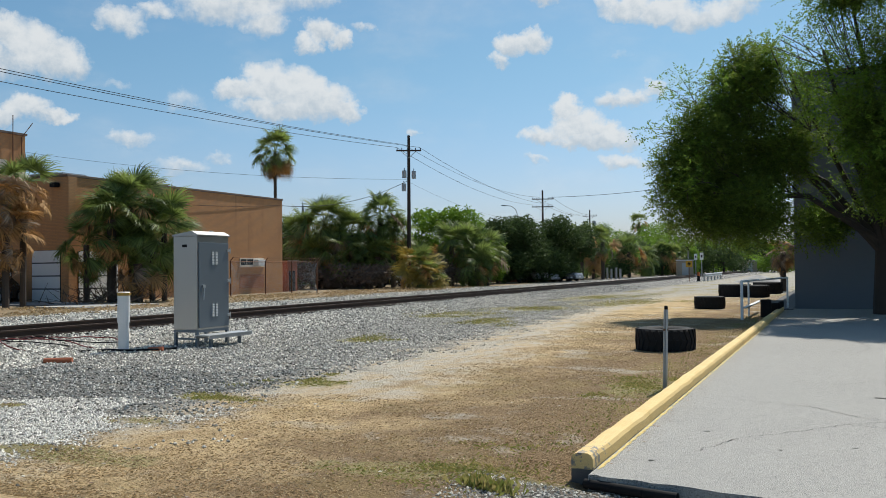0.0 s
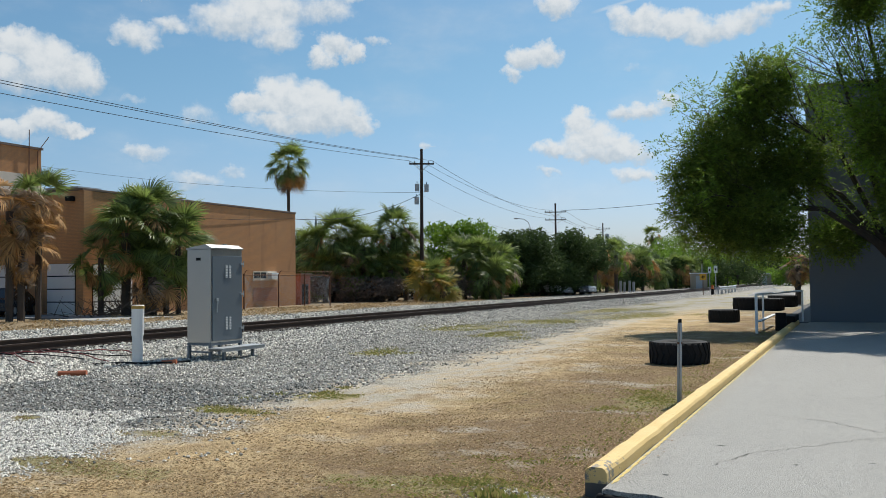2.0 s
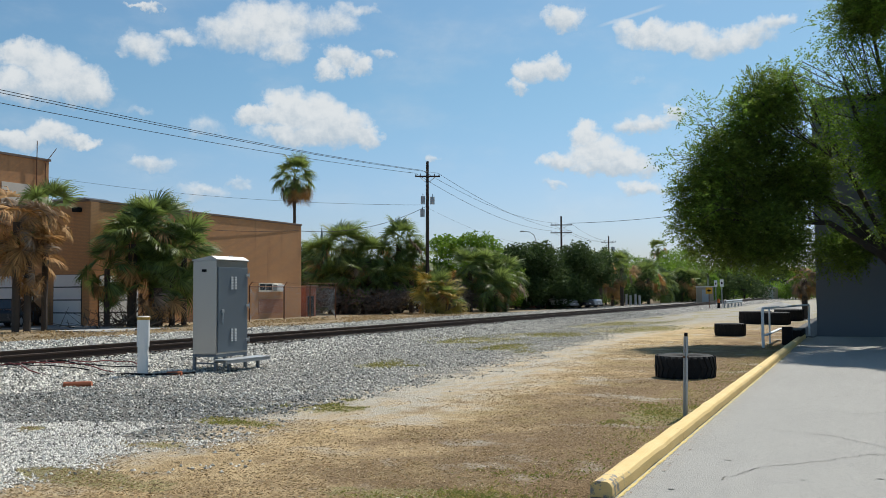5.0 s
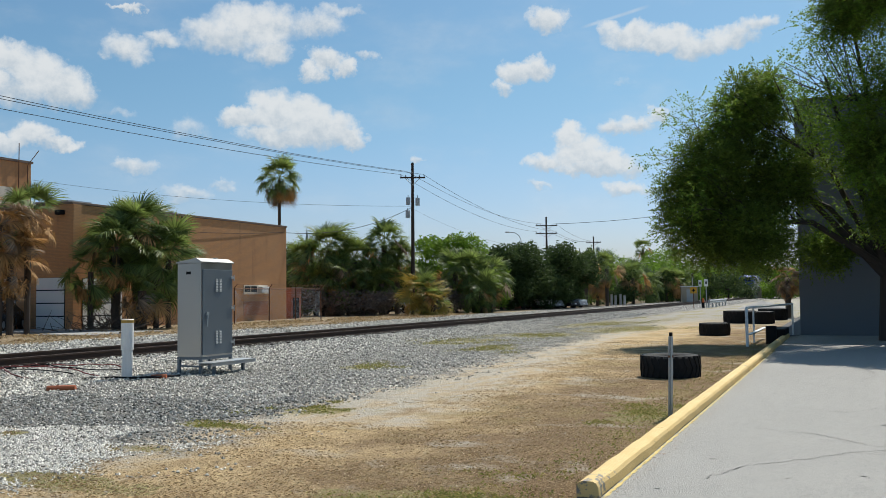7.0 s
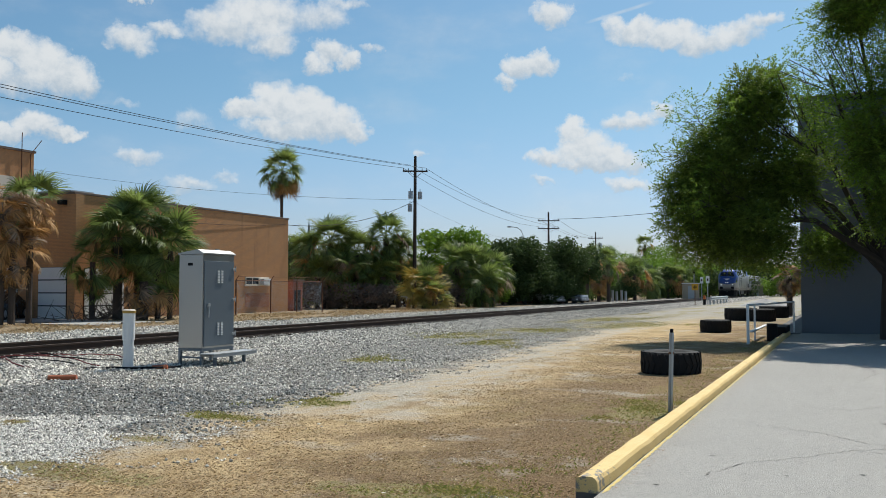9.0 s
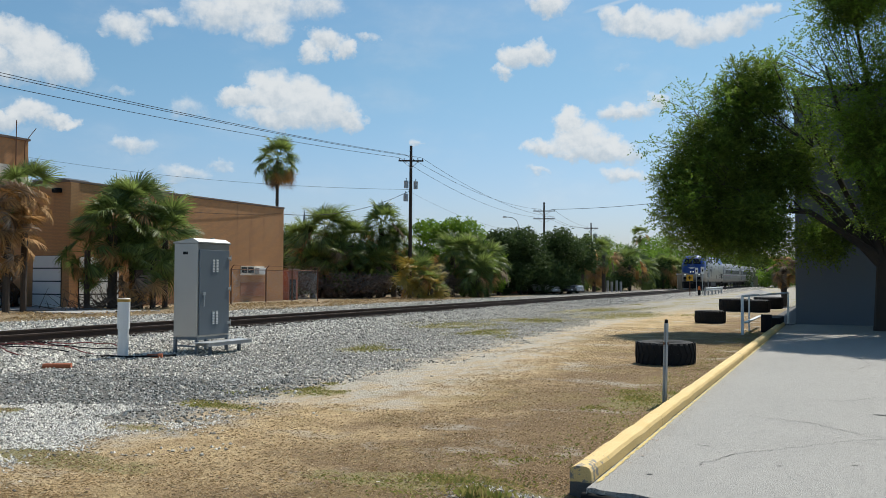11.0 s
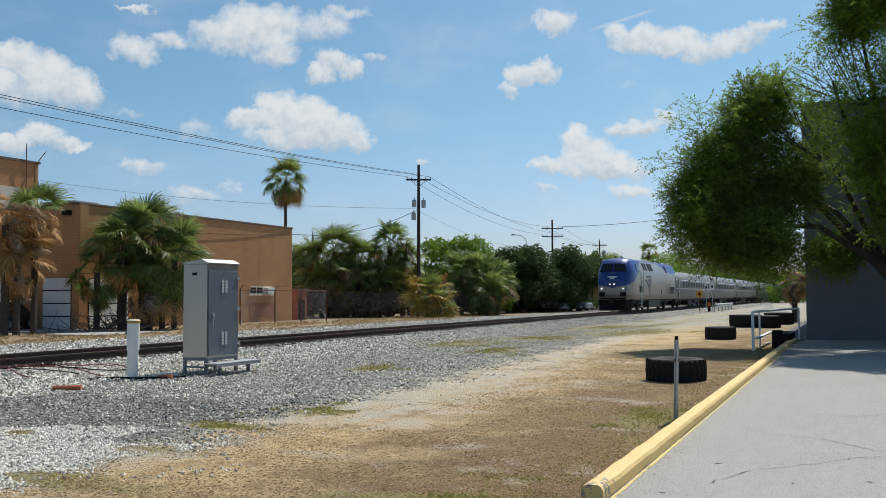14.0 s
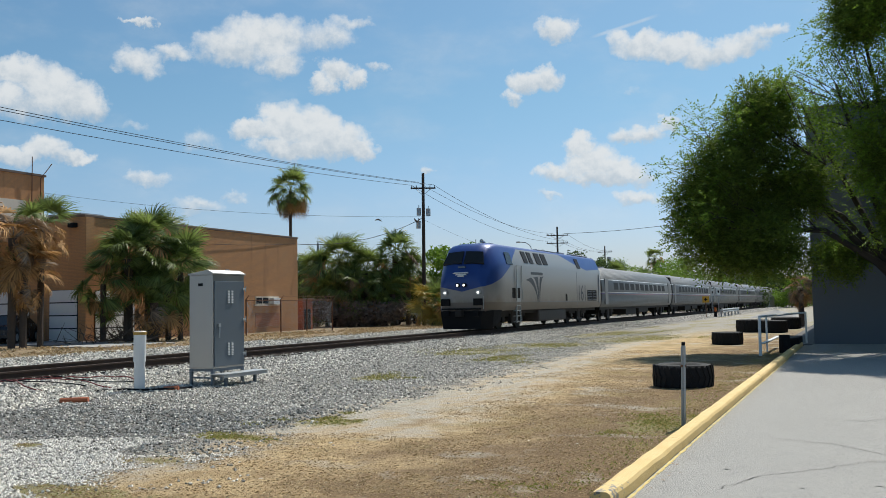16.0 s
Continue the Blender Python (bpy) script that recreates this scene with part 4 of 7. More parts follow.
def leaf_cloud(name, blobs, count, size, mat, rng, shell=0.75, flat=0.0):
    """Small leaf sprays scattered through uneven blobs (centre, radii)."""
    V, F = [], []
    vol = [b[1][0] * b[1][1] * b[1][2] for b in blobs]
    tot = sum(v ** 0.75 for v in vol)
    nz = noise.noise
    for (c, rad), v in zip(blobs, vol):
        n = int(count * v ** 0.75 / tot)
        for _ in range(n):
            u = Vector((rng.gauss(0, 1), rng.gauss(0, 1), rng.gauss(0, 1))).normalized()
            q = shell + (1 - shell) * rng.random() if rng.random() < 0.7 else rng.random() ** 0.5
            q *= 0.80 + 0.5 * nz((u.x * 2.2 + c[0], u.y * 2.2 + c[1], u.z * 2.2 + c[2]))+ 0.25 * nz((u.x * 6 + c[0], u.y * 6, u.z * 6))
            p = Vector((c[0] + u.x * rad[0] * q, c[1] + u.y * rad[1] * q, c[2] + u.z * rad[2] * q))
            a = Vector((rng.gauss(0, 1), rng.gauss(0, 1), rng.gauss(0, 0.7) - flat)).normalized() * size * rng.uniform(0.7, 1.5)
            w = a.cross(Vector((rng.gauss(0, 1), rng.gauss(0, 1), rng.gauss(0, 1)))).normalized() * size * rng.uniform(0.3, 0.55)
            b = len(V)
            V.extend([p - a * 0.5, p + w * 0.5, p + a * 0.5, p - w * 0.5])
            F.append((b, b + 1, b + 2, b + 3))
    return soup(name, V, F, mat)


def tube(bm, pts, r, n=6):
    """One bent rod through the points."""
    pts = [Vector(p) for p in pts]
    rings = []
    for i, p in enumerate(pts):
        d = (pts[min(i + 1, len(pts) - 1)] - pts[max(i - 1, 0)]).normalized()
        u = d.cross(Vector((0, 0, 1)) if abs(d.z) < 0.95 else Vector((1, 0, 0))).normalized()
        v = d.cross(u)
        rings.append([bm.verts.new(p + (u * math.cos(6.2832 * k / n) + v * math.sin(6.2832 * k / n)) * r) for k in range(n)])
    for a, b in zip(rings, rings[1:]):
        for k in range(n):
            bm.faces.new((a[k], a[(k + 1) % n], b[(k + 1) % n], b[k]))
    bm.faces.new(rings[0])
    bm.faces.new(rings[-1])
    bmesh.ops.recalc_face_normals(bm, faces=bm.faces)
    return bm


def spray_cloud(name, blobs, count, mat, rng, leaf=0.10, cut=-0.22):
    """Short drooping twigs with two rows of small leaves, on the uneven skins of the blobs, with gaps between the clumps."""
    V, F = [], []
    area = [(b[1][0] * b[1][1] * b[1][2]) ** 0.667 for b in blobs]
    tot = sum(area)
    nz = noise.noise
    for (c, rad), v in zip(blobs, area):
        for _ in range(int(count * v / tot) + 1):
            u = Vector((rng.gauss(0, 1), rng.gauss(0, 1), rng.gauss(0, 1))).normalized()
            q = rng.uniform(0.55, 0.95) * (0.84 + 0.5 * nz((u.x * 2.4 + c[0], u.y * 2.4 + c[1], u.z * 2.4 + c[2])))
            p = Vector((c[0] + u.x * rad[0] * q, c[1] + u.y * rad[1] * q, c[2] + u.z * rad[2] * q))
            if nz((p.x * 1.5, p.y * 1.5, p.z * 1.9)) < cut:
                continue
            d = (u + Vector((rng.gauss(0, 0.5), rng.gauss(0, 0.5), rng.gauss(0.15, 0.4)))).normalized()
            s = d.cross(Vector((rng.gauss(0, 0.4), rng.gauss(0, 0.4), 1))).normalized()
            ln = rng.uniform(0.22, 0.48)
            k = max(5, int(ln / 0.045))
            for i in range(k):
                f = (i + 0.5) / k
                o = p + d * (ln * f) + Vector((0, 0, -0.22 * ln * f * f))
                side = s if i % 2 else -s
                a = (d * 0.75 + side + Vector((rng.gauss(0, .3), rng.gauss(0, .3), rng.gauss(-.1, .3)))).normalized() * leaf * rng.uniform(0.7, 1.2)
                w = a.cross(Vector((rng.gauss(0, .5), rng.gauss(0, .5), 1))).normalized() * leaf * 0.24
                b = len(V)
                m = o + a * 0.45
                V.extend((o, m + w, o + a, m - w))
                F.append((b, b + 1, b + 2, b + 3))
    return soup(name, V, F, mat)


def broad_tree(label, x, y, height, radius, mat, seed, leaves=5000, leaf=0.28, base=0.15, name="tree", trunk=0.18, nblob=9):
    r = random.Random(seed)
    t = thing(name, label, "tree" if name == "tree" else "bush", pose(x, y, -0.05))
    blobs = []
    for i in range(nblob):
        a, q = r.random() * 6.28, r.random() ** 0.6 * radius * 0.7
        z = height * (base + (0.9 - base) * r.random())
        k = radius * r.uniform(0.32, 0.55)
        z = min(z, height - k * 0.8)
        blobs.append(((math.cos(a) * q, math.sin(a) * q, max(z, k * 0.6)), (k, k, k * 0.8)))
    bm = B()
    cyl(bm, (0, 0, 0), (0, 0, height * 0.45), trunk, trunk * 0.6, 8)
    for b in blobs[:6]:
        cyl(bm, (0, 0, height * 0.3), b[0], trunk * 0.5, 0.03, 6)
    part("trunk", bm, MAT["bark"], t)
    part("crown", leaf_cloud("crown", blobs, leaves, leaf, mat, r), None, t)
    return t


# near tree that leans over the lot before the shaded wall
def build_near_tree():
    r = random.Random(5)
    x, y = 1.25, 31.6
    t = thing("tree", "large fine-leaved green tree beside the shaded wall", "tree", pose(x, y, 0.0))
    bm = B()
    cyl(bm, (0, 0, -0.1), (0.05, 0, 2.2), 0.34, 0.26, 12)
    twigs = []

    def limb(a, b, r0, r1, depth):
        mid = a.lerp(b, 0.5) + Vector((r.uniform(-.3, .3), r.uniform(-.3, .3), 0.12 * (b - a).length))
        cyl(bm, a, mid, r0, (r0 + r1) / 2, 7, False)
        cyl(bm, mid, b, (r0 + r1) / 2, r1, 6, False)
        if depth:
            for _ in range(6 if depth == 2 else 5):
                s = mid.lerp(b, r.uniform(0.0, 1.0))
                d = ((b - a).normalized() + Vector((r.gauss(0, .7), r.gauss(0, .7), r.gauss(0.25, 0.6)))).normalized()
                limb(s, s + d * r.uniform(0.7, 1.6) * (1.2 if depth == 2 else 0.7), r1 * 0.8, 0.008, depth - 1)
        else:
            twigs.append(b)
    for k in ((-3.6, -1.2, 5.2), (-5.4, -2.0, 5.9), (-2.6, 0.4, 7.6), (-0.8, -1.2, 9.8), (1.6, -1.5, 9.4), (3.5, 0, 7.5), (-1.6, -2.4, 8.0), (-4.8, -3.0, 3.8), (0.6, -2.6, 6.0)):
        limb(Vector((0.05, 0, 2.0 + r.uniform(-.3, .3))), Vector(k), 0.13, 0.035, 2)
    part("trunk", bm, MAT["bark"], t, "grey-brown trunk and limbs")
    dense = [((-0.6, -1.8, 10.7), (1.4, 1.4, 1.0)), ((-4.9, -2.2, 5.5), (1.6, 1.9, 1.4)), ((-4.0, -1.4, 7.0), (1.5, 1.7, 1.2)), ((-3.7, -1.2, 8.0), (1.0, 1.2, 0.8)), ((-0.3, -2.0, 5.8), (1.2, 1.4, 1.3)), ((0.3, -2.1, 3.9), (1.2, 1.2, 1.0)), ((1.0, -2.0, 7.8), (1.5, 1.4, 1.3)), ((-0.9, -1.8, 10.0), (1.2, 1.3, 0.8)), ((-5.1, -2.4, 2.95), (1.3, 1.4, 0.6)), ((-3.7, -2.2, 2.8), (1.3, 1.4, 0.6)), ((-5.5, -2.5, 3.75), (1.3, 1.6, 0.85)),
             ((-3.9, -2.4, 3.5), (1.6, 1.7, 0.8)), ((-3.0, -1.0, 5.2), (1.3, 1.7, 1.5)), ((-5.6, -2.2, 4.6), (1.2, 1.4, 1.0)),
             ((0.7, -2.0, 4.8), (1.6, 1.6, 1.6)), ((1.4, -1.4, 6.6), (1.4, 1.6, 1.6)), ((2.3, -1.2, 8.6), (2.0, 2.0, 1.8)),
             ((3.0, -1.5, 5.2), (2.2, 2.0, 2.0)), ((-1.8, 0.4, 2.9), (1.2, 1.3, 0.75)), ((2.4, -2.0, 3.1), (1.5, 1.4, 1.0)), ((0.6, -2.2, 10.4), (2.2, 2, 1.1)), ((-4.3, -1.6, 4.3), (1.7, 1.7, 1.0))]
    loose = [((-2.4, -0.8, 4.4), (1.5, 1.6, 1.6)), ((-0.9, -1.4, 6.2), (1.5, 1.6, 1.4)), ((-0.8, -1.2, 9.2), (1.8, 1.8, 1.3)), ((-0.6, -1.6, 4.4), (1.4, 1.5, 1.4)),
             ((-2.6, -0.8, 7.0), (1.2, 1.4, 1.0)), ((-5.7, -2.3, 5.4), (1.1, 1.4, 1.4)), ((-4.2, -1.4, 8.0), (1.2, 1.3, 0.9)), ((-1.6, -1.4, 9.8), (1.3, 1.3, 1.0)), ((-4.6, -2.0, 6.9), (1.5, 1.5, 0.9)), ((-6.0, -2.6, 3.6), (1.2, 1.2, 0.7)), ((0.3, -1.6, 7.8), (1.5, 1.6, 1.2))]
    for a, ends in (((-0.7, -1.6, 7.2), 15), ((-2.0, -1.7, 5.7), 11)):
        for _ in range(ends):
            b = Vector(a) + Vector((r.uniform(-2.7, -0.3), r.gauss(0, 0.5), r.uniform(1.0, 2.7)))
            q = Vector(a).lerp(b, 0.5) + Vector((r.gauss(0, .1), r.gauss(0, .1), r.uniform(-.25, .05)))
            part("twig", tube(B(), [a, q, b], 0.013, 4), MAT["bark"], t)
            twigs.append(b)
    part("crown", leaf_cloud("crown", [(c, [k * 0.80 for k in rad]) for c, rad in dense], 72000, 0.11, MAT["leaf"], r, shell=0.3), None, t, "dense dark green foliage")
    part("crown", spray_cloud("crown", dense, 44000, MAT["leaf"], r, cut=-0.30), None, t, "leafy sprays round the crown")
    # outer sprays take the brighter leaf colour to look sunlit
    part("crown", spray_cloud("crown", loose, 3000, MAT["leaf_bright"], r, cut=-0.05), None, t, "thin outer foliage, brighter green for sunlight")
    front = [((-1.5, -3.1, 6.7), (1.0, 0.8, 1.3)), ((-0.5, -3.3, 5.3), (1.0, 0.8, 1.0)), ((0.2, -3.0, 9.9), (1.7, 1.0, 0.9)), ((1.6, -3.0, 10.6), (1.4, 1.0, 0.9))]
    part("crown", spray_cloud("crown", front, 1700, MAT["leaf_bright"], r, cut=-0.1), None, t, "foliage before the wall, sunlight painted as brighter green")
    part("crown", spray_cloud("crown", [((p.x, p.y, p.z), (0.5, 0.5, 0.36)) for p in twigs], 4200, MAT["leaf_bright"], r), None, t, "leaf sprays on thin twigs, sunlight painted as brighter green")


build_near_tree()

GREY_SABAL = "sabal palm with green crown and drooping grey fronds"
palm(GREY_SABAL, *polar(42.7, 50.5), 5.1, 2.3, 84, dead=0.08, hang=0.6, seed=3, low=-60)
palm(GREY_SABAL, *polar(43.9, 49.8), 4.3, 2.3, 70, dead=0.1, hang=0.6, seed=33, low=-75)
palm("sabal palm with low drooping green fronds", *polar(41.6, 49.6), 3.4, 2.2, 48, trunk_r=0.14, dead=0.12, hang=0.7, seed=34, low=-80)
palm("sabal palm with low drooping green fronds", *polar(45.3, 49.8), 3.0, 2.0, 34, trunk_r=0.14, dead=0.15, hang=0.7, seed=35, low=-80)
palm("sabal palm with arching green fronds", *polar(40.9, 50.2), 3.7, 2.3, 64, trunk_r=0.14, dead=0.1, hang=0.6, seed=37, low=-70)
palm("sabal palm with low fronds and dead skirt", *polar(42.4, 49.2), 2.0, 1.9, 40, dead=0.5, hang=0.7, seed=36, low=-85)
palm("sabal palm with brown dead fronds hanging", *polar(50.2, 45.5), 5.0, 2.2, 64, trunk_r=0.17, dead=0.40, hang=0.5, seed=4, low=-85, dead_from=75)
palm("sabal palm with green top over dead fronds", *polar(48.7, 46.5), 5.5, 1.9, 40, trunk_r=0.14, dead=0.7, hang=0.3, seed=44, low=-60, dead_from=25)
palm("sabal palm with brown dead fronds hanging", *polar(49.6, 45.5), 3.4, 1.8, 40, trunk_r=0.16, dead=0.95, hang=0.5, seed=45, low=-85, dead_from=60)
palm("tall thin fan palm with shaggy round crown", *polar(34.25, 92), 13.4, 2.6, 80, dead=0.34, hang=0.95, trunk_r=0.15, seed=5, low=-90, dead_from=-25, grey=0.7)
for az, d, h, sp, n, sd in ((31.2, 76, 5.4, 2.7, 80, 6), (32.6, 78, 4.6, 2.5, 70, 7), (29.6, 76, 4.6, 2.5, 70, 61), (30.6, 75, 3.0, 2.5, 70, 62), (32.0, 75.5, 2.6, 2.4, 60, 63), (29.0, 75.5, 2.4, 2.3, 60, 64)):
    palm("sabal palm with dense green crown", *polar(az, d), h, sp, n, dead=0.12, hang=0.5, seed=sd, low=-75)
palm("sabal palm with upright green crown", *polar(27.7, 77), 5.9, 2.3, 74, dead=0.1, seed=8)
palm("sabal palm with upright green crown", *polar(26.9, 77.5), 4.6, 2.2, 60, dead=0.1, seed=81)
palm("sabal palm with low green fronds", *polar(27.9, 75.5), 2.6, 2.2, 60, dead=0.1, yellow=0.15, seed=82, low=-80)
palm("young sabal palm with yellowing fronds", *polar(25.3, 72.5), 1.7, 2.0, 54, yellow=0.75, seed=9, low=-50)
palm("young sabal palm with yellowing fronds", *polar(24.6, 72.0), 0.8, 1.9, 44, yellow=0.7, seed=91, low=-30)
for az, d, h, sd in ((22.0, 80, 3.4, 10), (21.0, 80, 3.0, 101), (21.6, 78.5, 1.8, 102), (23.2, 80, 3.6, 103)):
    palm("sabal palm with hanging fronds", *polar(az, d), h, 2.3, 64, seed=sd, low=-75, hang=.8, dead=0.1)
BRIGHT, OAK = "bright green leafy tree behind the palms", "dark green spreading live oak"
broad_tree(BRIGHT, *polar(23.9, 86), 7.6, 4.0, MAT["leaf_bright"], 11, 16000, 0.30, nblob=14)
broad_tree(BRIGHT, *polar(22.0, 88), 7.2, 3.6, MAT["leaf_bright"], 12, 14000, 0.30, nblob=14)
for az, d, h, rad, sd in ((20.3, 92, 6.8, 3.8, 13), (18.9, 94, 7.2, 4.2, 131), (17.3, 98, 7.4, 4.6, 14), (15.9, 102, 7.0, 4.0, 141)):
    broad_tree(OAK, *polar(az, d), h, rad, MAT["leaf_dark"], sd, 15000, 0.30, base=0.12, nblob=16)
broad_tree("dark green tree behind the tan building", *polar(33.4, 95), 7.4, 3.6, MAT["leaf_dark"], 15, 9000, 0.32, nblob=12)
broad_tree("dark green tree behind the palms", *polar(28.9, 92), 5.5, 4.0, MAT["leaf_dark"], 16, 9000, 0.32, nblob=12)
broad_tree("dark green tree behind the palms", *polar(26.2, 94), 5.2, 4.0, MAT["leaf_dark"], 17, 9000, 0.32, nblob=12)
twig = material("grey_dry_twigs", (0.20, 0.155, 0.12), 0.9, var=0.3, island=0.3)
for i, (az, d, h, rad) in enumerate(((33.0, 77, 2.4, 2.2), (31.6, 74.5, 2.6, 2.4), (30.0, 74.5, 2.4, 2.4), (28.4, 74.5, 2.2, 2.2), (24.6, 80, 3.2, 2.4), (23.6, 79.5, 3.4, 2.4))):
    broad_tree("tangle of dry grey brush under the palms", *polar(az, d), h, rad, twig, 150 + i, 5000, 0.22, base=0.0, name="bush", nblob=10)
for i, (az, d, h, sp) in enumerate(((15.0, 112, 4.9, 2.6), (14.3, 116, 3.4, 2.9), (13.7, 114, 4.6, 2.5), (12.1, 128, 3.6, 2.7), (11.3, 140, 3.0, 3.0), (10.1, 150, 3.9, 2.4), (9.2, 150, 3.0, 2.7))):
    palm("distant sabal palm with shaggy crown", *polar(az, d), h, sp, 54, dead=0.25, hang=0.6, seed=20 + i, low=-80)
for i, (az, d, h, rad, leaf) in enumerate(((14.7, 124, 6.2, 3.4, "leaf_bright"), (13.2, 128, 5.4, 3.4, "leaf_dark"), (12.6, 134, 5.6, 3.0, "leaf_bright"), (11.0, 150, 5.4, 3.6, "leaf_dark"),
                                         (10.4, 158, 6.4, 3.8, "leaf_bright"), (9.5, 160, 5.0, 3.6, "leaf_dark"), (8.6, 165, 5.6, 3.8, "leaf_bright"))):
    broad_tree("leafy tree among the far palms", *polar(az, d), h, rad, MAT[leaf], 300 + i, 7000, 0.36, base=0.05, nblob=13)
palm("distant tall palm above the trees", *polar(11.45, 190), 10.6, 2.3, 44, seed=30)
rr = random.Random(77)
for i in range(26):
    az = 17.0 - i * 0.72
    d = rr.uniform(165, 250)
    low = 0.046 if az > 9 else 0.034
    broad_tree("distant green tree beyond the crossing", *polar(az + rr.uniform(-.3, .3), d), d * rr.uniform(low, low + 0.014), d * 0.030, MAT["leaf_bright" if i % 3 else "leaf_dark"], 40 + i, 5200, 0.42, base=0.03, nblob=12)
for i in range(12):
    az = 36 - i * 1.7
    broad_tree("distant green tree behind the palms", *polar(az, 150), 5.0, 5.0, MAT["leaf_dark"], 240 + i, 3600, 0.45, base=0.03, nblob=10)
palm("short palm wrapped in brown dead fronds", *polar(3.1, 58), 2.35, 0.95, 80, dead=1.0, hang=0.3, trunk_r=0.16, seed=70, low=-85, dead_from=91, grey=0.75)

# ---------------- things beside the track ----------------
def build_cabinet():
    """Local x: 0 at the door's face, towards -x behind it; y along the track."""
    c = thing("signal_cabinet", "tall stainless steel signal cabinet on a raised steel frame", "cabinet", pose(-12.55, 15.5, -0.04))
    W, L, Z0, Z1 = 0.63, 1.08, 0.37, 2.38
    body = part("body", boxed(-W, 0, 0, L, Z0, Z1, bevel=0.012), MAT["steel"], c, "brushed stainless steel body")
    part("label_plate", boxed(-W * 0.62, -W * 0.42, -0.006, -0.001, Z1 - 0.24, Z1 - 0.18), MAT["black"], body)
    # sloping rain lid
    bm = B()
    v = [bm.verts.new(p) for p in ((-W - 0.02, -0.02, Z1 + 0.002), (0.03, -0.02, Z1 + 0.002), (0.03, L + 0.02, Z1 + 0.002), (-W - 0.02, L + 0.02, Z1 + 0.002),
                                   (-W - 0.02, -0.02, Z1 + 0.03), (-0.12, -0.02, Z1 + 0.11), (0.03, -0.02, Z1 + 0.03),
                                   (-W - 0.02, L + 0.02, Z1 + 0.03), (-0.12, L + 0.02, Z1 + 0.11), (0.03, L + 0.02, Z1 + 0.03))]
    for f in ((3, 2, 1, 0), (0, 1, 6, 5, 4), (3, 7, 8, 9, 2), (4, 5, 8, 7), (5, 6, 9, 8), (1, 2, 9, 6), (0, 4, 7, 3)):
        bm.faces.new([v[i] for i in f])
    part("lid", bm, MAT["steel"], c)
    part("lid_vent", rod((-0.25, 0.8, Z1 + 0.07), (-0.25, 0.8, Z1 + 0.14), 0.05, n=12), MAT["galv"], c)
    d = part("door", boxed(0.002, 0.028, 0.04, L - 0.03, Z0 + 0.04, Z1 - 0.14, bevel=0.006), MAT["grey_paint"], c, "blue-grey steel door")
    for z in (Z1 - 0.62, Z0 + 0.26):
        for y in (0.46, 0.58):
            vent = part("vent", boxed(0.029, 0.033, y, y + 0.075, z, z + 0.29), MAT["galv"], d, "louvred vent")
            for i in range(8):
                part("louvre", boxed(0.033, 0.042, y + 0.006, y + 0.069, z + 0.01 + i * 0.034, z + 0.03 + i * 0.034), MAT["white"], vent)
    h = part("handle", rod((0.06, 0.16, 1.28), (0.06, 0.14, 1.02), 0.014, n=8), MAT["galv"], d, "chrome handle")
    part("latch", boxed(0.029, 0.065, 0.12, 0.20, 1.26, 1.33, bevel=0.006), MAT["galv"], d)
    for z in (Z0 + 0.25, 1.38, Z1 - 0.33):
        part("hinge", boxed(0.012, 0.05, L - 0.1, L + 0.012, z, z + 0.05, bevel=0.005), MAT["galv"], d)
        part("hinge_pin", rod((0.04, L + 0.01, z - 0.04), (0.04, L + 0.01, z + 0.09), 0.012, n=6), MAT["galv"], d)
    for x in (-W + 0.03, -0.03):
        for y in (0.03, L - 0.03):
            part("leg", boxed(x - 0.03, x + 0.03, y - 0.03, y + 0.03, -0.02, Z0 - 0.062), MAT["grey_paint"], c)
    for x in (-W + 0.03, -0.03):
        part("frame_bar", boxed(x - 0.03, x + 0.03, 0, L, Z0 - 0.06, Z0 - 0.002), MAT["grey_paint"], c)
    for y in (0.03, L - 0.03):
        part("frame_bar", boxed(-W + 0.062, -0.062, y - 0.025, y + 0.025, Z0 - 0.058, Z0 - 0.004), MAT["grey_paint"], c)
        part("cross_brace", boxed(-W + 0.062, -0.062, y - 0.02, y + 0.02, 0.16, 0.19), MAT["grey_paint"], c)
    st = part("step", boxed(0.06, 0.44, -0.15, 1.35, 0.25, 0.275, bevel=0.004), MAT["galv"], c, "galvanised steel step")
    for x in (0.062, 0.418):
        part("step_rail", boxed(x, x + 0.02, -0.15, 1.35, 0.195, 0.249), MAT["galv"], st)
    for y in (0.1, 1.1):
        part("step_leg", boxed(0.22, 0.28, y, y + 0.06, -0.02, 0.248), MAT["grey_paint"], st)


build_cabinet()


def build_post():
    c = thing("marker_post", "white plastic marker post with ochre cap", "post", pose(-13.22, 14.05, -0.03, 0, 0.6, 0))
    part("tube", rod((0, 0, 0), (0, 0, 0.74), 0.105, n=24), MAT["white"], c, smooth=False)
    part("sleeve", rod((0, 0, 0.60), (0, 0, 1.14), 0.122, n=24), MAT["white"], c)
    part("cap_band", rod((0, 0, 1.141), (0, 0, 1.195), 0.128, n=24), material("ochre_plastic", (0.45, 0.27, 0.05), 0.6), c, "ochre cap band")
    bm = B()
    cyl(bm, (0, 0, 1.196), (0, 0, 1.215), 0.13, 0.11, 24)
    part("cap", bm, MAT["cream"], c)
    for z in (1.05, 0.93):
        part("bolt", boxed(-0.10, -0.075, -0.118, -0.09, z, z + 0.03), MAT["black"], c)


build_post()


def hose(name, label, pts, r, mat):
    t = thing(name, label, "cable")
    part("cable", tube(B(), pts, r), mat, t)
    return t


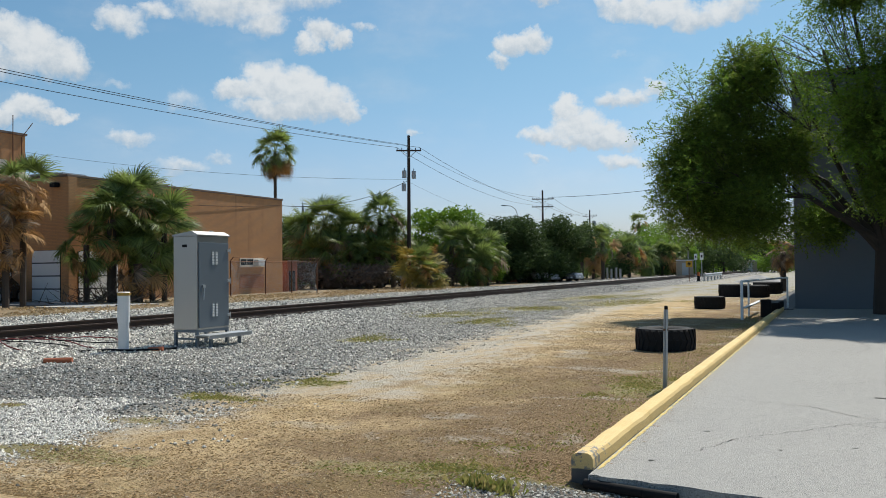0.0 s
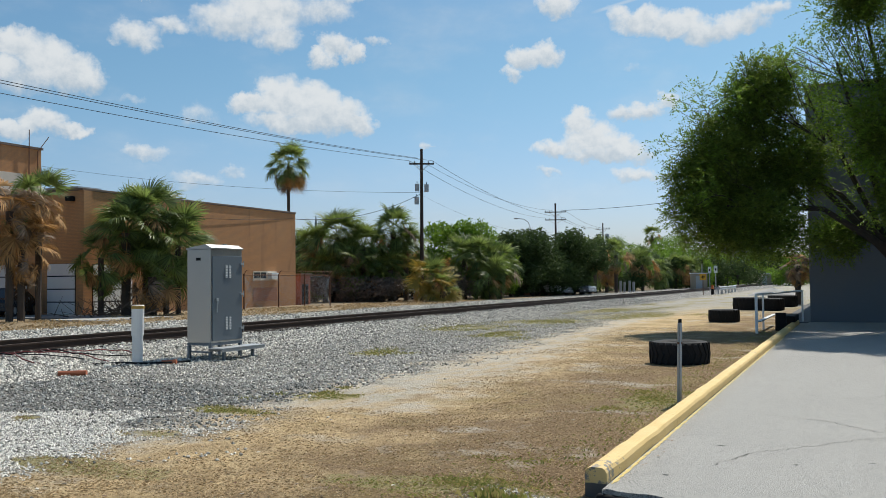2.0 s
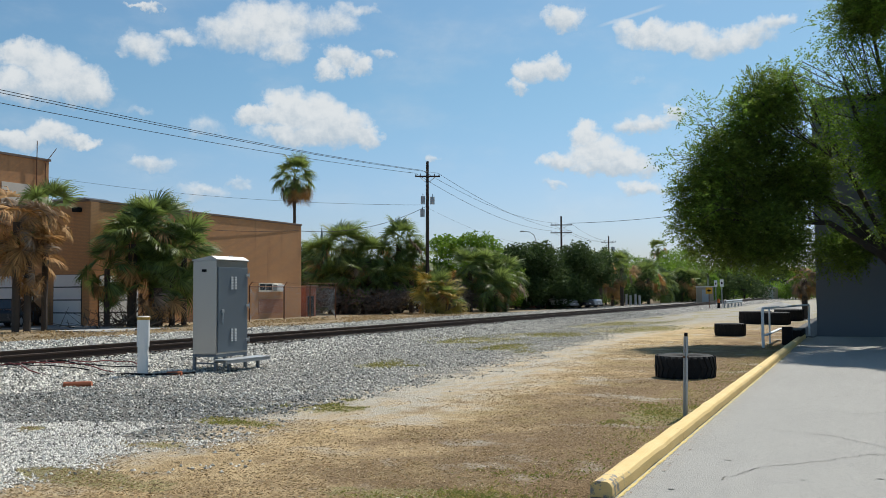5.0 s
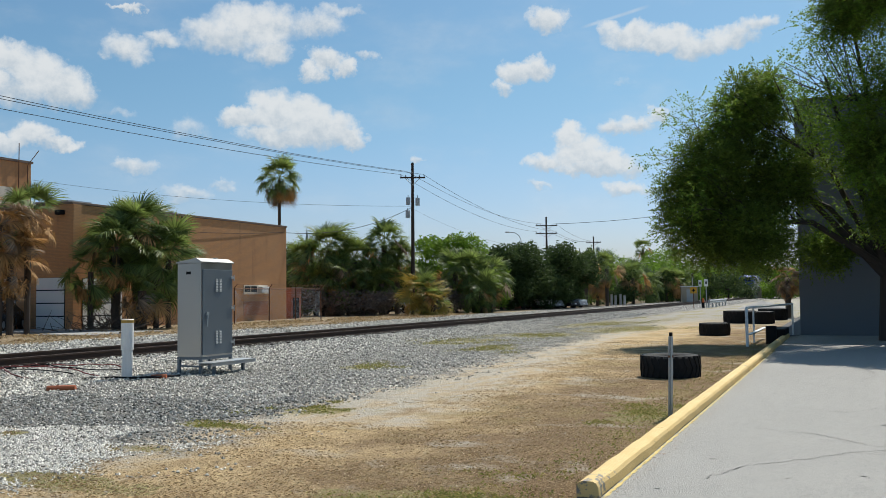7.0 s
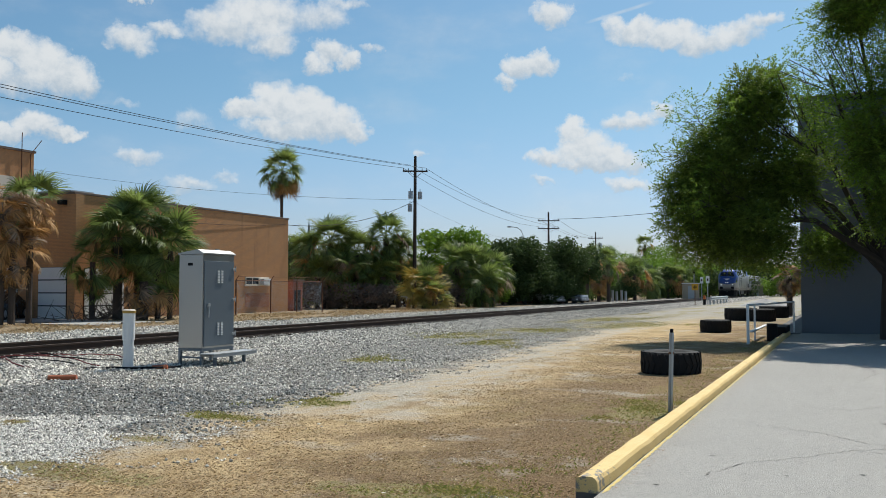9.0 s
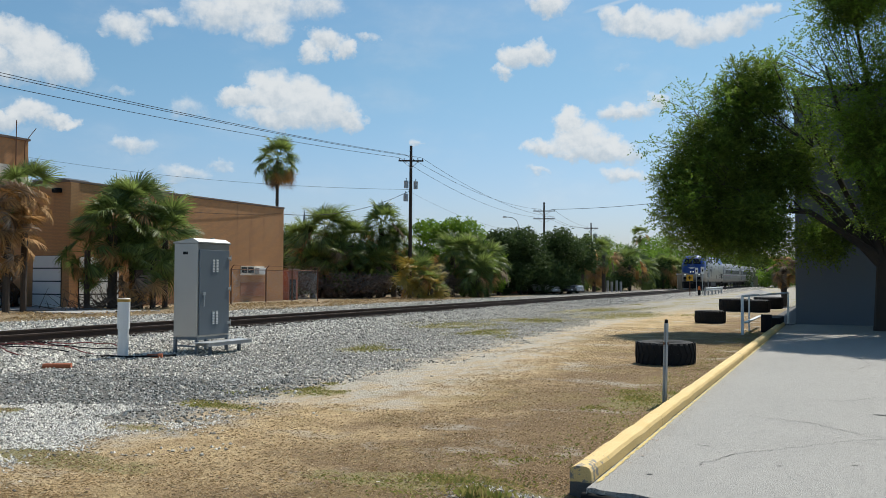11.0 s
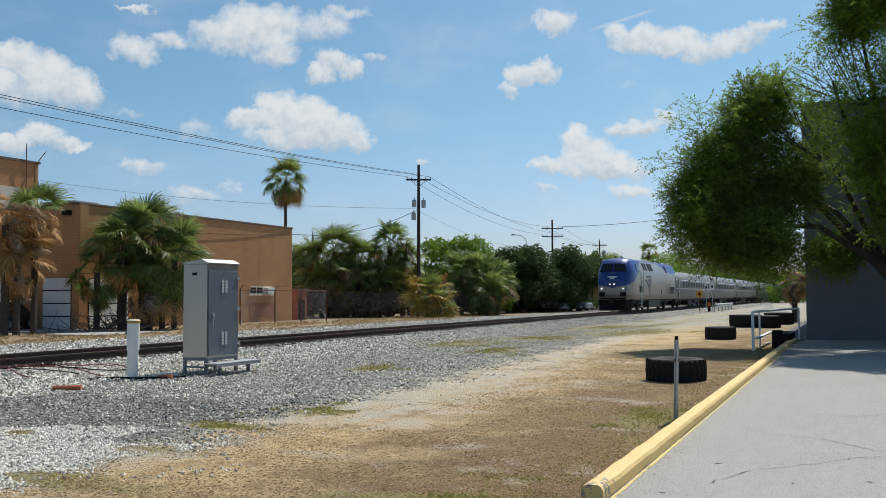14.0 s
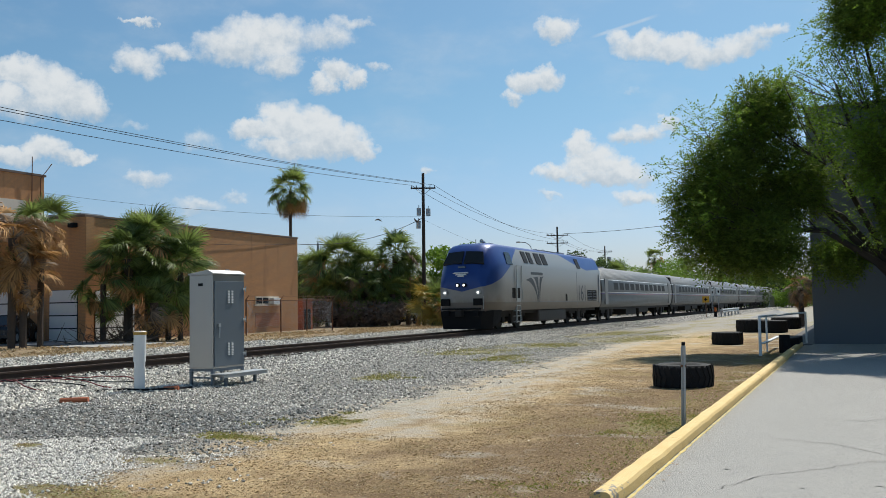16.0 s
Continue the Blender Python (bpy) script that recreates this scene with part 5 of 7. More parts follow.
def build_cables():
    r = random.Random(3)
    red = material("red_cable", (0.20, 0.035, 0.03), 0.6)
    for i in range(5):
        mat, col = ((red, "dark red"), (MAT["black"], "black"))[i % 2]
        y0 = 12.6 + 0.35 * i
        pts = []
        x0, x1 = -16.6 + r.uniform(0, .3), -14.2 + r.uniform(-1.2, 0.4)
        for k in range(15):
            t = k / 14
            x = x0 + (x1 - x0) * t
            y = y0 + 1.6 * t * (0.3 + 0.15 * i) + 0.28 * math.sin(t * (5 + i) + 2 * i)
            pts.append((x, y, ground_z(x, y) + 0.03 + 0.10 * math.sin(math.pi * t) * r.uniform(0.5, 1.0)))
        hose("signal_cable", f"{col} signal cable loose on the ballast", pts, 0.012, mat)
    # black strand laid where the marker post's shadow falls, no real cable
    hose("signal_cable", "black strand standing in for the marker post's shadow",
         [(-13.9, 13.55, 0.02), (-13.4, 13.9, 0.03), (-13.0, 14.0, 0.02), (-12.7, 14.3, 0.02), (-12.6, 14.9, 0.0)], 0.02, MAT["black"])
    orange = material("orange_plastic", (0.42, 0.12, 0.05), 0.7)
    for x, y, l in ((-12.85, 12.05, 0.5), (-12.75, 14.45, 0.3)):
        t = thing("orange_sleeve", "faded orange plastic pipe on the gravel", "pipe", pose(x, y, ground_z(x, y) + 0.03, 0, 0, 25))
        bm = B()
        cyl(bm, (-l / 2, 0, 0), (l / 2, 0, 0.01), 0.05, n=10)
        part("pipe", bm, orange, t)


build_cables()


def build_stake():
    c = thing("stake", "thin weathered metal stake", "stake", pose(-2.14, 12.08, -0.06, 0, 1.6, 28))
    part("bar", boxed(-0.03, 0.03, -0.008, 0.008, 0, 1.08, bevel=0.004), MAT["galv"], c)
    part("flange", boxed(-0.008, 0.008, -0.034, -0.009, 0, 1.08), MAT["galv"], c)
    part("band", boxed(-0.033, 0.033, -0.011, 0.011, 0.80, 0.83), MAT["rust"], c)
    part("tip", boxed(-0.02, 0.02, -0.012, 0.012, 1.081, 1.13), MAT["black"], c)


build_stake()


def tyre(x, y, r, h, turn=0, tilt=0):
    """A tractor tyre lying flat, with side walls, bead hole and slanted lugs."""
    t = thing("tyre", "large worn black tractor tyre lying on the grass", "tyre", pose(x, y, -0.04 + abs(tilt) * 0.004, tilt, 0, turn), group="tyres")
    prof = [(0.52, 0.10), (0.60, 0.03), (0.78, 0.0), (0.90, 0.03), (0.955, 0.12), (0.965, 0.5), (0.955, 0.88), (0.90, 0.97), (0.78, 1.0), (0.60, 0.97), (0.52, 0.90), (0.50, 0.5)]
    bm = B()
    n = 44
    rows = []
    for i in range(n):
        a = 2 * math.pi * i / n
        rows.append([bm.verts.new((math.cos(a) * p * r, math.sin(a) * p * r, q * h)) for p, q in prof])
    for i in range(n):
        a, b = rows[i], rows[(i + 1) % n]
        for k in range(len(prof)):
            bm.faces.new((a[k], b[k], b[(k + 1) % len(prof)], a[(k + 1) % len(prof)]))
    part("carcass", bm, MAT["rubber"], t, smooth=True)
    bm = B()
    m = 26
    for i in range(m):
        for half in (0, 1):
            a = 2 * math.pi * (i + 0.5 * half) / m
            z0, z1 = (0.04 * h, 0.52 * h) if half == 0 else (0.48 * h, 0.97 * h)
            sk = 0.16 if half == 0 else -0.16
            q = []
            for aa, zz, rr in ((a, z0, 0.94), (a + 0.09, z0, 0.94), (a + 0.09 + sk, z1, 0.95), (a + sk, z1, 0.95)):
                if (half == 1) == (zz == z1) or half == 0 and zz == z0:
                    rr -= 0.02
                q.append((aa, zz, rr))
            lo = [bm.verts.new((math.cos(aa) * rr * r, math.sin(aa) * rr * r, zz)) for aa, zz, rr in q]
            hi = [bm.verts.new((math.cos(aa) * (rr + 0.06) * r, math.sin(aa) * (rr + 0.06) * r, zz)) for aa, zz, rr in q]
            bm.faces.new(hi)
            for k in range(4):
                bm.faces.new((lo[k], lo[(k + 1) % 4], hi[(k + 1) % 4], hi[k]))
    bmesh.ops.recalc_face_normals(bm, faces=bm.faces)
    part("tread", bm, MAT["rubber"], t)


tyre(-3.13, 17.8, 0.575, 0.44)
tyre(-4.52, 35.2, 0.57, 0.47, 40)
tyre(-4.95, 48.2, 0.80, 0.66, 10)
tyre(-3.95, 47.9, 0.72, 0.62, 75)
tyre(-3.75, 54.0, 0.80, 0.66, 20)


def build_railing():
    t = thing("railing", "white painted pipe railing beside a concrete walk", "railing")
    x, z = -2.62, 1.12
    for y, r in ((27.4, 0.042), (29.5, 0.03)):
        part("post", rod((x, y, 0), (x, y, z), r, n=10), MAT["white"], t)
    part("top_rail", rod((x, 27.4, z), (-1.75, 34.7, z), 0.032, n=10), MAT["white"], t)
    part("post", rod((-1.75, 34.7, 0), (-1.75, 34.7, z), 0.035, n=10), MAT["white"], t)
    part("mid_board", boxed(-2.62, -2.5, 27.5, 33.0, 0.33, 0.36), MAT["galv"], t)
    # the walk lies in shade; its colour is darkened to show that
    w = tagged(part("walkway", boxed(-2.6, -1.53, 34.0, 60, -0.1, 0.03, bevel=0.01), material("shade_darkened_walk", (0.10, 0.10, 0.10), 0.95, var=0.2)), "asphalt walkway along the building, darkened in colour for shade", "pavement", kind="structure")
    b = thing("bollard", "short black stump bollard beside the kerb", "bollard", pose(-2.12, 29.6, -0.03))
    bm = B()
    cyl(bm, (0, 0, 0), (0, 0, 0.55), 0.17, 0.16, 14)
    part("stump", bm, MAT["black"], b)
    bl = thing("wheel_stop", "black rubber wheel stop beside the railing", "wheel stop", pose(-1.95, 33.0, 0))
    part("block", boxed(-0.45, 0.1, -1.2, 1.2, -0.05, 0.33, bevel=0.05), MAT["black"], bl)


build_railing()


# ---------------- poles and wires ----------------
def utility_pole(x, y, h, arms, turn=0, lean=0, cans=(), size=(0.19, 0.62), label="weathered timber utility pole with crossarms"):
    p = thing("utility_pole", label, "utility pole", pose(x, y, -0.1, 0, lean, turn))
    part("pole", rod((0, 0, 0), (0, 0, h), 0.18, 0.115, n=12), MAT["pole"], p)
    for z, w in arms:
        arm = part("crossarm", boxed(-w, w, -0.19, -0.07, z, z + 0.12), MAT["pole"], p)
        for s in (-1, 1):
            part("brace", rod((s * w * 0.6, -0.13, z), (0, -0.12, z - 0.55), 0.025, n=6), MAT["galv"], arm)
            for k in (0.93, 0.55):
                part("insulator", rod((s * w * k, -0.13, z + 0.122), (s * w * k, -0.13, z + 0.30), 0.045, 0.03, n=8), MAT["grey_paint"], arm)
    for cx, cz in cans:
        can = part("transformer", rod((cx, -0.1, cz), (cx, -0.1, cz + size[1]), size[0], n=14), MAT["galv"], p, "grey transformer can")
        part("bushing", rod((cx, -0.1, cz + size[1] + 0.001), (cx, -0.1, cz + size[1] + 0.23), 0.035, n=6), MAT["grey_paint"], can)
    return p


P1, P2, P3 = polar(25.9, 76), polar(17.4, 128), polar(14.47, 172)
utility_pole(*P1, 12.9, ((11.55, 1.05),), 26, 0.3, ((-0.38, 9.3), (0.42, 9.25), (-0.42, 8.2)), label="tall timber utility pole with crossarm and transformers")
utility_pole(*P2, 12.5, ((11.2, 1.5), (10.1, 1.5)), 20)
utility_pole(*P3, 12.3, ((11.1, 1.35),), 15, 0, ((-0.75, 8.8), (0.75, 8.8)), (0.40, 1.4))


def wire(name, label, a, b, sag, r=0.014, n=18):
    t = thing(name, label, "cable")
    pts = []
    for i in range(n + 1):
        k = i / n
        p = Vector(a).lerp(Vector(b), k)
        p.z -= sag * 4 * k * (1 - k)
        pts.append(p)
    part("cable", tube(B(), pts, r, 5), MAT["wire"], t)


def arm_point(P, turn, off, z):
    a = radians(turn)
    return P[0] + math.cos(a) * off, P[1] + math.sin(a) * off, z


P0X = (-33.0, 6.0)
for off, dz in ((-0.95, 0.0), (-0.4, 0.25), (0.95, 0.0)):
    wire("power_line", "thin black overhead power line", arm_point(P1, 26, off, 11.8 + dz), (P0X[0] + off, P0X[1], 9.9 + dz * 2.2), 0.55, 0.016, 24)
    wire("power_line", "thin black overhead power line", arm_point(P1, 26, off, 11.8 + dz), arm_point(P2, 20, off * 1.4, 11.45 if dz else 10.35), 1.0, 0.016)
    wire("power_line", "thin black overhead power line", arm_point(P2, 20, off * 1.4, 11.4), arm_point(P3, 15, off * 1.3, 11.3), 0.8, 0.018)
wire("power_line", "thin black overhead service line", (P1[0], P1[1], 9.0), (-37.5, 54.0, 6.3), 0.9, 0.022)
wire("power_line", "thin black overhead service line", (-37.0, 54.9, 6.25), (-36.9, 38.0, 5.7), 0.25, 0.012)
wire("power_line", "thin black overhead service line", (P1[0], P1[1], 9.1), (-70.0, 56.0, 13.0), 0.8, 0.012)
wire("power_line", "thin black overhead power line", arm_point(P2, 20, 1.0, 11.4), (6.0, 128.0, 17.5), 1.6, 0.03)
wire("power_line", "thin black overhead power line", (P1[0], P1[1], 8.9), (P2[0], P2[1], 8.4), 1.2, 0.008)


def street_lamp(x, y, h):
    t = thing("street_lamp", "grey street lamp with curved arm", "street lamp", pose(x, y, 0, 0, 0, 20))
    part("pole", rod((0, 0, 0), (0, 0, h - 1.2), 0.1, 0.07, n=8), MAT["galv"], t)
    part("arm", tube(B(), [(0, 0, h - 1.2), (-0.25, 0, h - 0.5), (-0.8, 0, h - 0.1), (-1.6, 0, h)], 0.05), MAT["galv"], t)
    part("lamp_head", boxed(-2.1, -1.55, -0.15, 0.15, h - 0.08, h + 0.08, bevel=0.03), MAT["galv"], t)


street_lamp(*polar(19.0, 120), 9.8)

# ---------------- train ----------------
def loft(sections, closed=False):
    """Skin over cross sections, each a list of points of the same length."""
    bm = B()
    rows = [[bm.verts.new(p) for p in s] for s in sections]
    k = len(rows[0])
    for a, b in zip(rows, rows[1:]):
        for i in range(k if closed else k - 1):
            bm.faces.new((a[i], a[(i + 1) % k], b[(i + 1) % k], b[i]))
    bm.faces.new(rows[0][::-1])
    bm.faces.new(rows[-1])
    bmesh.ops.recalc_face_normals(bm, faces=bm.faces)
    return bm


def livery():
    """Silver carbody, blue nose that sweeps up to the roof and returns at the rear, grey lower band."""
    m = bpy.data.materials.new("blue_and_silver_paint")
    m.use_nodes = True
    N = Nodes(m.node_tree)
    co = N.n("ShaderNodeTexCoord").outputs["Object"]
    s = N.n("ShaderNodeSeparateXYZ", ins={0: co})
    x, y, z = s.outputs
    edge = N.curve(y, [(0.0, 2.02), (0.7, 2.15), (1.6, 2.45), (2.6, 2.95), (3.6, 3.5), (4.6, 3.95), (12.0, 3.98), (14.5, 3.55), (17.0, 3.2), (20.4, 3.35)])
    dip = N.math("MULTIPLY", N.math("SUBTRACT", 1.0, N.math("ABSOLUTE", x), True), N.math("SUBTRACT", 1.0, N.ramp(y, 0.3, 1.0)))
    edge = N.math("SUBTRACT", edge, N.math("MULTIPLY", dip, 0.22))
    blue = N.ramp(N.math("SUBTRACT", z, edge), -0.015, 0.015)
    d = N.noise(co, 1.2, 5.0, 0.6)
    silver = N.mix(d, (0.225, 0.225, 0.22), (0.285, 0.285, 0.275))
    low = N.math("SUBTRACT", 1.0, N.ramp(z, 1.30, 1.34))
    silver = N.mix(low, silver, (0.14, 0.13, 0.118))
    grime = N.math("MULTIPLY", N.math("SUBTRACT", 1.0, N.ramp(N.math("ADD", z, N.math("MULTIPLY", N.math("SUBTRACT", d, 0.5), 1.2)), 0.9, 1.7)), 0.75)
    silver = N.mix(grime, silver, (0.13, 0.105, 0.085))
    col = N.mix(blue, silver, N.mix(d, (0.010, 0.040, 0.19), (0.016, 0.058, 0.24)))
    b = N.n("ShaderNodeBsdfPrincipled", ins={"Base Color": col, "Roughness": N.math("ADD", 0.28, N.math("MULTIPLY", d, 0.15)), "Metallic": 0.15})
    N.n("ShaderNodeOutputMaterial", ins={0: b.outputs[0]})
    return m


LAMP = material("lit_headlight", (1.0, 0.97, 0.88), 0.3, var=0.0, emit=1.15)
EMBLEM = material("dark_blue_grey_lettering", (0.05, 0.06, 0.075), 0.6, var=0.05)
TRUCK = material("sooty_truck_steel", (0.028, 0.025, 0.022), 0.8, 0.2, var=0.3, scale=4)


def slab(bm, quad, out, th):
    """A thin plate on the quad, raised by th along out."""
    o = Vector(out)
    lo = [bm.verts.new(Vector(p)) for p in quad]
    hi = [bm.verts.new(Vector(p) + o * th) for p in quad]
    bm.faces.new(hi)
    bm.faces.new(lo[::-1])
    for k in range(4):
        bm.faces.new((lo[k], lo[(k + 1) % 4], hi[(k + 1) % 4], hi[k]))
    bmesh.ops.recalc_face_normals(bm, faces=bm.faces)
    return bm


def wheelset(parent, y, r):
    for s in (-1, 1):
        w = part("wheel", rod((s * 0.68, y, r), (s * 0.82, y, r), r, n=20), TRUCK, parent)
        part("axle_box", boxed(s * 0.98 - 0.1, s * 0.98 + 0.1, y - 0.17, y + 0.17, r - 0.16, r + 0.16, bevel=0.03), TRUCK, w)


def truck(t, yc, half, r):
    k = part("truck_frame", B(), TRUCK, t)
    bm = B()
    for s in (-1, 1):
        box(bm, s * 1.0 - 0.07, s * 1.0 + 0.07, yc - half - 0.5, yc + half + 0.5, r + 0.1, r + 0.32)
        box(bm, s * 1.02 - 0.1, s * 1.02 + 0.1, yc - 0.35, yc + 0.35, r - 0.25, r + 0.3)
    box(bm, -1.0, 1.0, yc - 0.3, yc + 0.3, r, r + 0.3)
    bm.to_mesh(k.data)
    bm.free()
    k.data.materials.clear()
    k.data.materials.append(TRUCK)
    for s in (-1, 1):
        wheelset(k, yc + s * half, r)
        for q in (-0.5, 0.5):
            part("spring", rod((s * 1.12, yc + q, r - 0.1), (s * 1.12, yc + q, r + 0.35), 0.1, n=8), TRUCK, k)


def build_locomotive():
    t = thing("locomotive", "blue and silver diesel passenger locomotive with lit headlights", "locomotive")
    paint = livery()
    HALF = [(1.40, 0.92), (1.52, 1.15), (1.52, 3.05), (1.44, 3.28), (1.16, 3.92), (1.00, 4.06), (0.55, 4.14)]

    def section(y, wide, top, zb=0.92, lead=0.0):
        pts = []
        for px, pz in HALF:
            z = zb + (pz - 0.92) * (top - zb) / (4.14 - 0.92)
            pts.append((px * wide, y + lead * (px / 1.52) ** 2, z))
        return pts + [(-a, b, c) for a, b, c in pts[::-1]]
    secs = [section(0.0, 0.74, 2.45, 0.75, 0.12), section(0.10, 0.77, 2.78, 0.75, 0.12), section(0.36, 0.82, 3.22, 0.75, 0.11), section(0.66, 0.87, 3.66, 0.78, 0.09),
            section(0.98, 0.92, 3.98, 0.82, 0.05), section(1.4, 0.97, 4.10, 0.86), section(2.1, 1.0, 4.16), section(8, 1.0, 4.16), section(14, 1.0, 4.16), section(20.3, 1.0, 4.16)]
    body = part("body", loft(secs), paint, t, "blue nose and silver carbody", smooth=True)
    # windshield, two panes lying on the sloping face
    for s in (-1, 1):
        y0, z0, y1, z1 = 0.32, 3.08, 0.72, 3.66
        q = [(s * 0.06, y0, z0), (s * 1.06, y0 + 0.10, z0 - 0.02), (s * 0.90, y1 + 0.06, z1 - 0.05), (s * 0.06, y1, z1)]
        part("windshield", slab(B(), q if s > 0 else q[::-1], (0, -0.8, 0.58), 0.115), MAT["glass"], t, "dark windshield pane")
        part("wiper", rod((s * 0.25, 0.18, 3.18), (s * 0.6, 0.26, 3.30), 0.012, n=5), MAT["black"], t)
        # ditch lights, grilles on the nose
        part("ditch_light", rod((s * 0.86, 0.0, 1.78), (s * 0.86, 0.22, 1.78), 0.06, n=16), LAMP, t, "lit round ditch light")
        part("ditch_light_rim", rod((s * 0.86, 0.03, 1.78), (s * 0.86, 0.3, 1.78), 0.125, n=16), MAT["galv"], t)
        part("nose_grille", boxed(s * 0.84 - 0.22, s * 0.84 + 0.22, 0.0, 0.2, 1.18, 1.5, bevel=0.01), MAT["black"], t)
        part("headlight", rod((s * 0.17, -0.06, 2.12), (s * 0.17, 0.1, 2.12), 0.062, n=16), LAMP, t, "lit headlight")
        part("headlight_rim", rod((s * 0.17, -0.05, 2.12), (s * 0.17, 0.12, 2.12), 0.10, n=16), MAT["black"], t)
        part("grab_rail", rod((s * 1.10, 0.12, 1.0), (s * 1.10, 0.12, 1.6), 0.02, n=6), MAT["galv"], t)
        part("mu_hose_box", boxed(s * 0.75 - 0.16, s * 0.75 + 0.16, -0.12, 0.02, 0.68, 0.95, bevel=0.03), MAT["black"], t)
    # wing mark and number board on the nose
    for i, (w, z) in enumerate(((0.42, 2.66), (0.3, 2.58), (0.18, 2.51))):
        yy = 0.02 + (z - 2.45) * 0.35 - 0.05
        part("nose_emblem", slab(B(), [(-w, yy, z), (w, yy, z), (w * 0.8, yy + 0.03, z + 0.05), (-w * 0.8, yy + 0.03, z + 0.05)], (0, -0.8, 0.5), 0.03), MAT["white"], t)
    part("number_bar", boxed(-0.18, 0.18, 0.12, 0.4, 2.92, 3.0), MAT["grey_paint"], t, "small number bar")
    # pilot, coupler
    bm = loft([[(-0.95, 0.0, 0.10), (0.95, 0.0, 0.10), (1.08, -0.02, 0.92), (-1.08, -0.02, 0.92)], [(-1.3, 0.75, 0.10), (1.3, 0.75, 0.10), (1.38, 0.75, 0.95), (-1.38, 0.75, 0.95)], [(-1.35, 1.7, 0.45), (1.35, 1.7, 0.45), (1.42, 1.7, 0.95), (-1.42, 1.7, 0.95)]], True)
    part("pilot", bm, MAT["black"], t, "black plough pilot")
    part("coupler", boxed(-0.16, 0.16, -0.45, 0.1, 0.68, 0.98, bevel=0.05), TRUCK, t)
    part("anticlimber", boxed(-1.0, 1.0, -0.1, 0.1, 0.99, 1.06, bevel=0.02), MAT["black"], t)
    for s in (-1, 1):
        X = s * 1.522

        def plate(name, y0, y1, z0, z1, mat, th=0.012, label=""):
            a, b = sorted((X, X + s * th))
            return part(name, boxed(a, b, y0, y1, z0, z1), mat, t, label)
        # cab side window, four upper windows on the sloping shoulder
        part("cab_window", slab(B(), [(s * 1.50, 2.3, 3.12), (s * 1.50, 3.15, 3.12), (s * 1.29, 3.15, 3.70), (s * 1.29, 2.45, 3.70)][::s], (s * 0.9, 0, 0.42), 0.03), MAT["glass"], t)
        for y in (5.1, 6.0, 7.2, 8.3):
            ww = 0.6 if y < 7 else 0.8
            part("shoulder_window", slab(B(), [(s * 1.45, y, 3.28), (s * 1.45, y + ww, 3.28), (s * 1.20, y + ww, 3.86), (s * 1.20, y, 3.86)][::s], (s * 0.9, 0, 0.42), 0.025), MAT["dark"], t, "dark louvred intake")
        part("shoulder_window", slab(B(), [(s * 1.45, 15.0, 3.28), (s * 1.45, 15.7, 3.28), (s * 1.20, 15.7, 3.86), (s * 1.20, 15.0, 3.86)][::s], (s * 0.9, 0, 0.42), 0.025), MAT["dark"], t)
        # cab door with hand rails and steps
        plate("door_recess", 3.62, 4.22, 1.3, 3.1, MAT["galv"], 0.006, "silver cab door")
        for y in (3.5, 4.34):
            part("hand_rail", rod((X + s * 0.05, y, 1.4), (X + s * 0.05, y, 3.1), 0.025, n=6), MAT["galv"], t)
        for i in range(5):
            part("step", boxed(min(X, X - s * 0.2), max(X, X - s * 0.2), 3.65, 4.2, 0.35 + 0.26 * i, 0.39 + 0.26 * i), MAT["galv"], t)
        for y in (3.62, 4.2):
            part("ladder_rail", boxed(min(X, X - s * 0.06), max(X, X - s * 0.06), y, y + 0.05, 0.3, 1.32), MAT["galv"], t)
        for y0, y1 in ((3.0, 3.45), (3.75, 4.1)):
            plate("side_grille", y0, y1, 1.5, 2.0, MAT["black"], 0.012, "black side grille")
        for y0, y1 in ((17.0, 18.1), (18.2, 19.2)):
            g = plate("radiator_grille", y0, y1, 1.35, 2.0, MAT["black"], 0.014, "black radiator grille")
            for i in range(6):
                part("slat", boxed(min(X, X + s * 0.03), max(X, X + s * 0.03), y0 + 0.02, y1 - 0.02, 1.4 + i * 0.1, 1.42 + i * 0.1), MAT["grey_paint"], g)
        plate("filler", 12.2, 12.5, 1.35, 1.75, MAT["black"])
        plate("end_rail", 19.75, 19.85, 1.2, 3.0, MAT["galv"], 0.05)
        plate("panel_seam", 14.6, 14.63, 1.0, 3.05, MAT["grey_paint"], 0.006)
        plate("panel_seam", 1.9, 20.2, 1.30, 1.325, MAT["grey_paint"], 0.006)
        # fan-shaped emblem: three bands that widen upwards from one foot, and a bar for the name
        for y0, y1, z1, w0 in ((6.95, 5.0, 2.50, 0.80), (7.12, 6.25, 2.56, 0.72), (7.28, 7.4, 2.60, 0.62)):
            bm = B()
            lo, hi = [], []
            for k in range(11):
                u = k / 10
                y = y0 + (y1 - y0) * (1 - math.cos(u * 1.5708)) ** 0.9
                z = 1.28 + (z1 - 1.28) * math.sin(u * 1.5708) ** 1.1
                lo.append(bm.verts.new((X + s * 0.008, y, z - 0.10 * u * (y1 < 6))))
                hi.append(bm.verts.new((X + s * 0.008, y + 0.06 + w0 * u ** 1.7, z + 0.05 * u)))
            for k in range(10):
                bm.faces.new((lo[k], lo[k + 1], hi[k + 1], hi[k]))
            part("emblem_band", bm, EMBLEM, t, "dark grey fan emblem")
        plate("name_bar", 5.9, 7.9, 2.70, 2.84, EMBLEM, 0.008, "small grey name bar")
        cu = bpy.data.curves.new("number", "FONT")
        cu.body, cu.size, cu.align_x = "161", 1.35, "CENTER"
        ob = new("number_sign", cu)
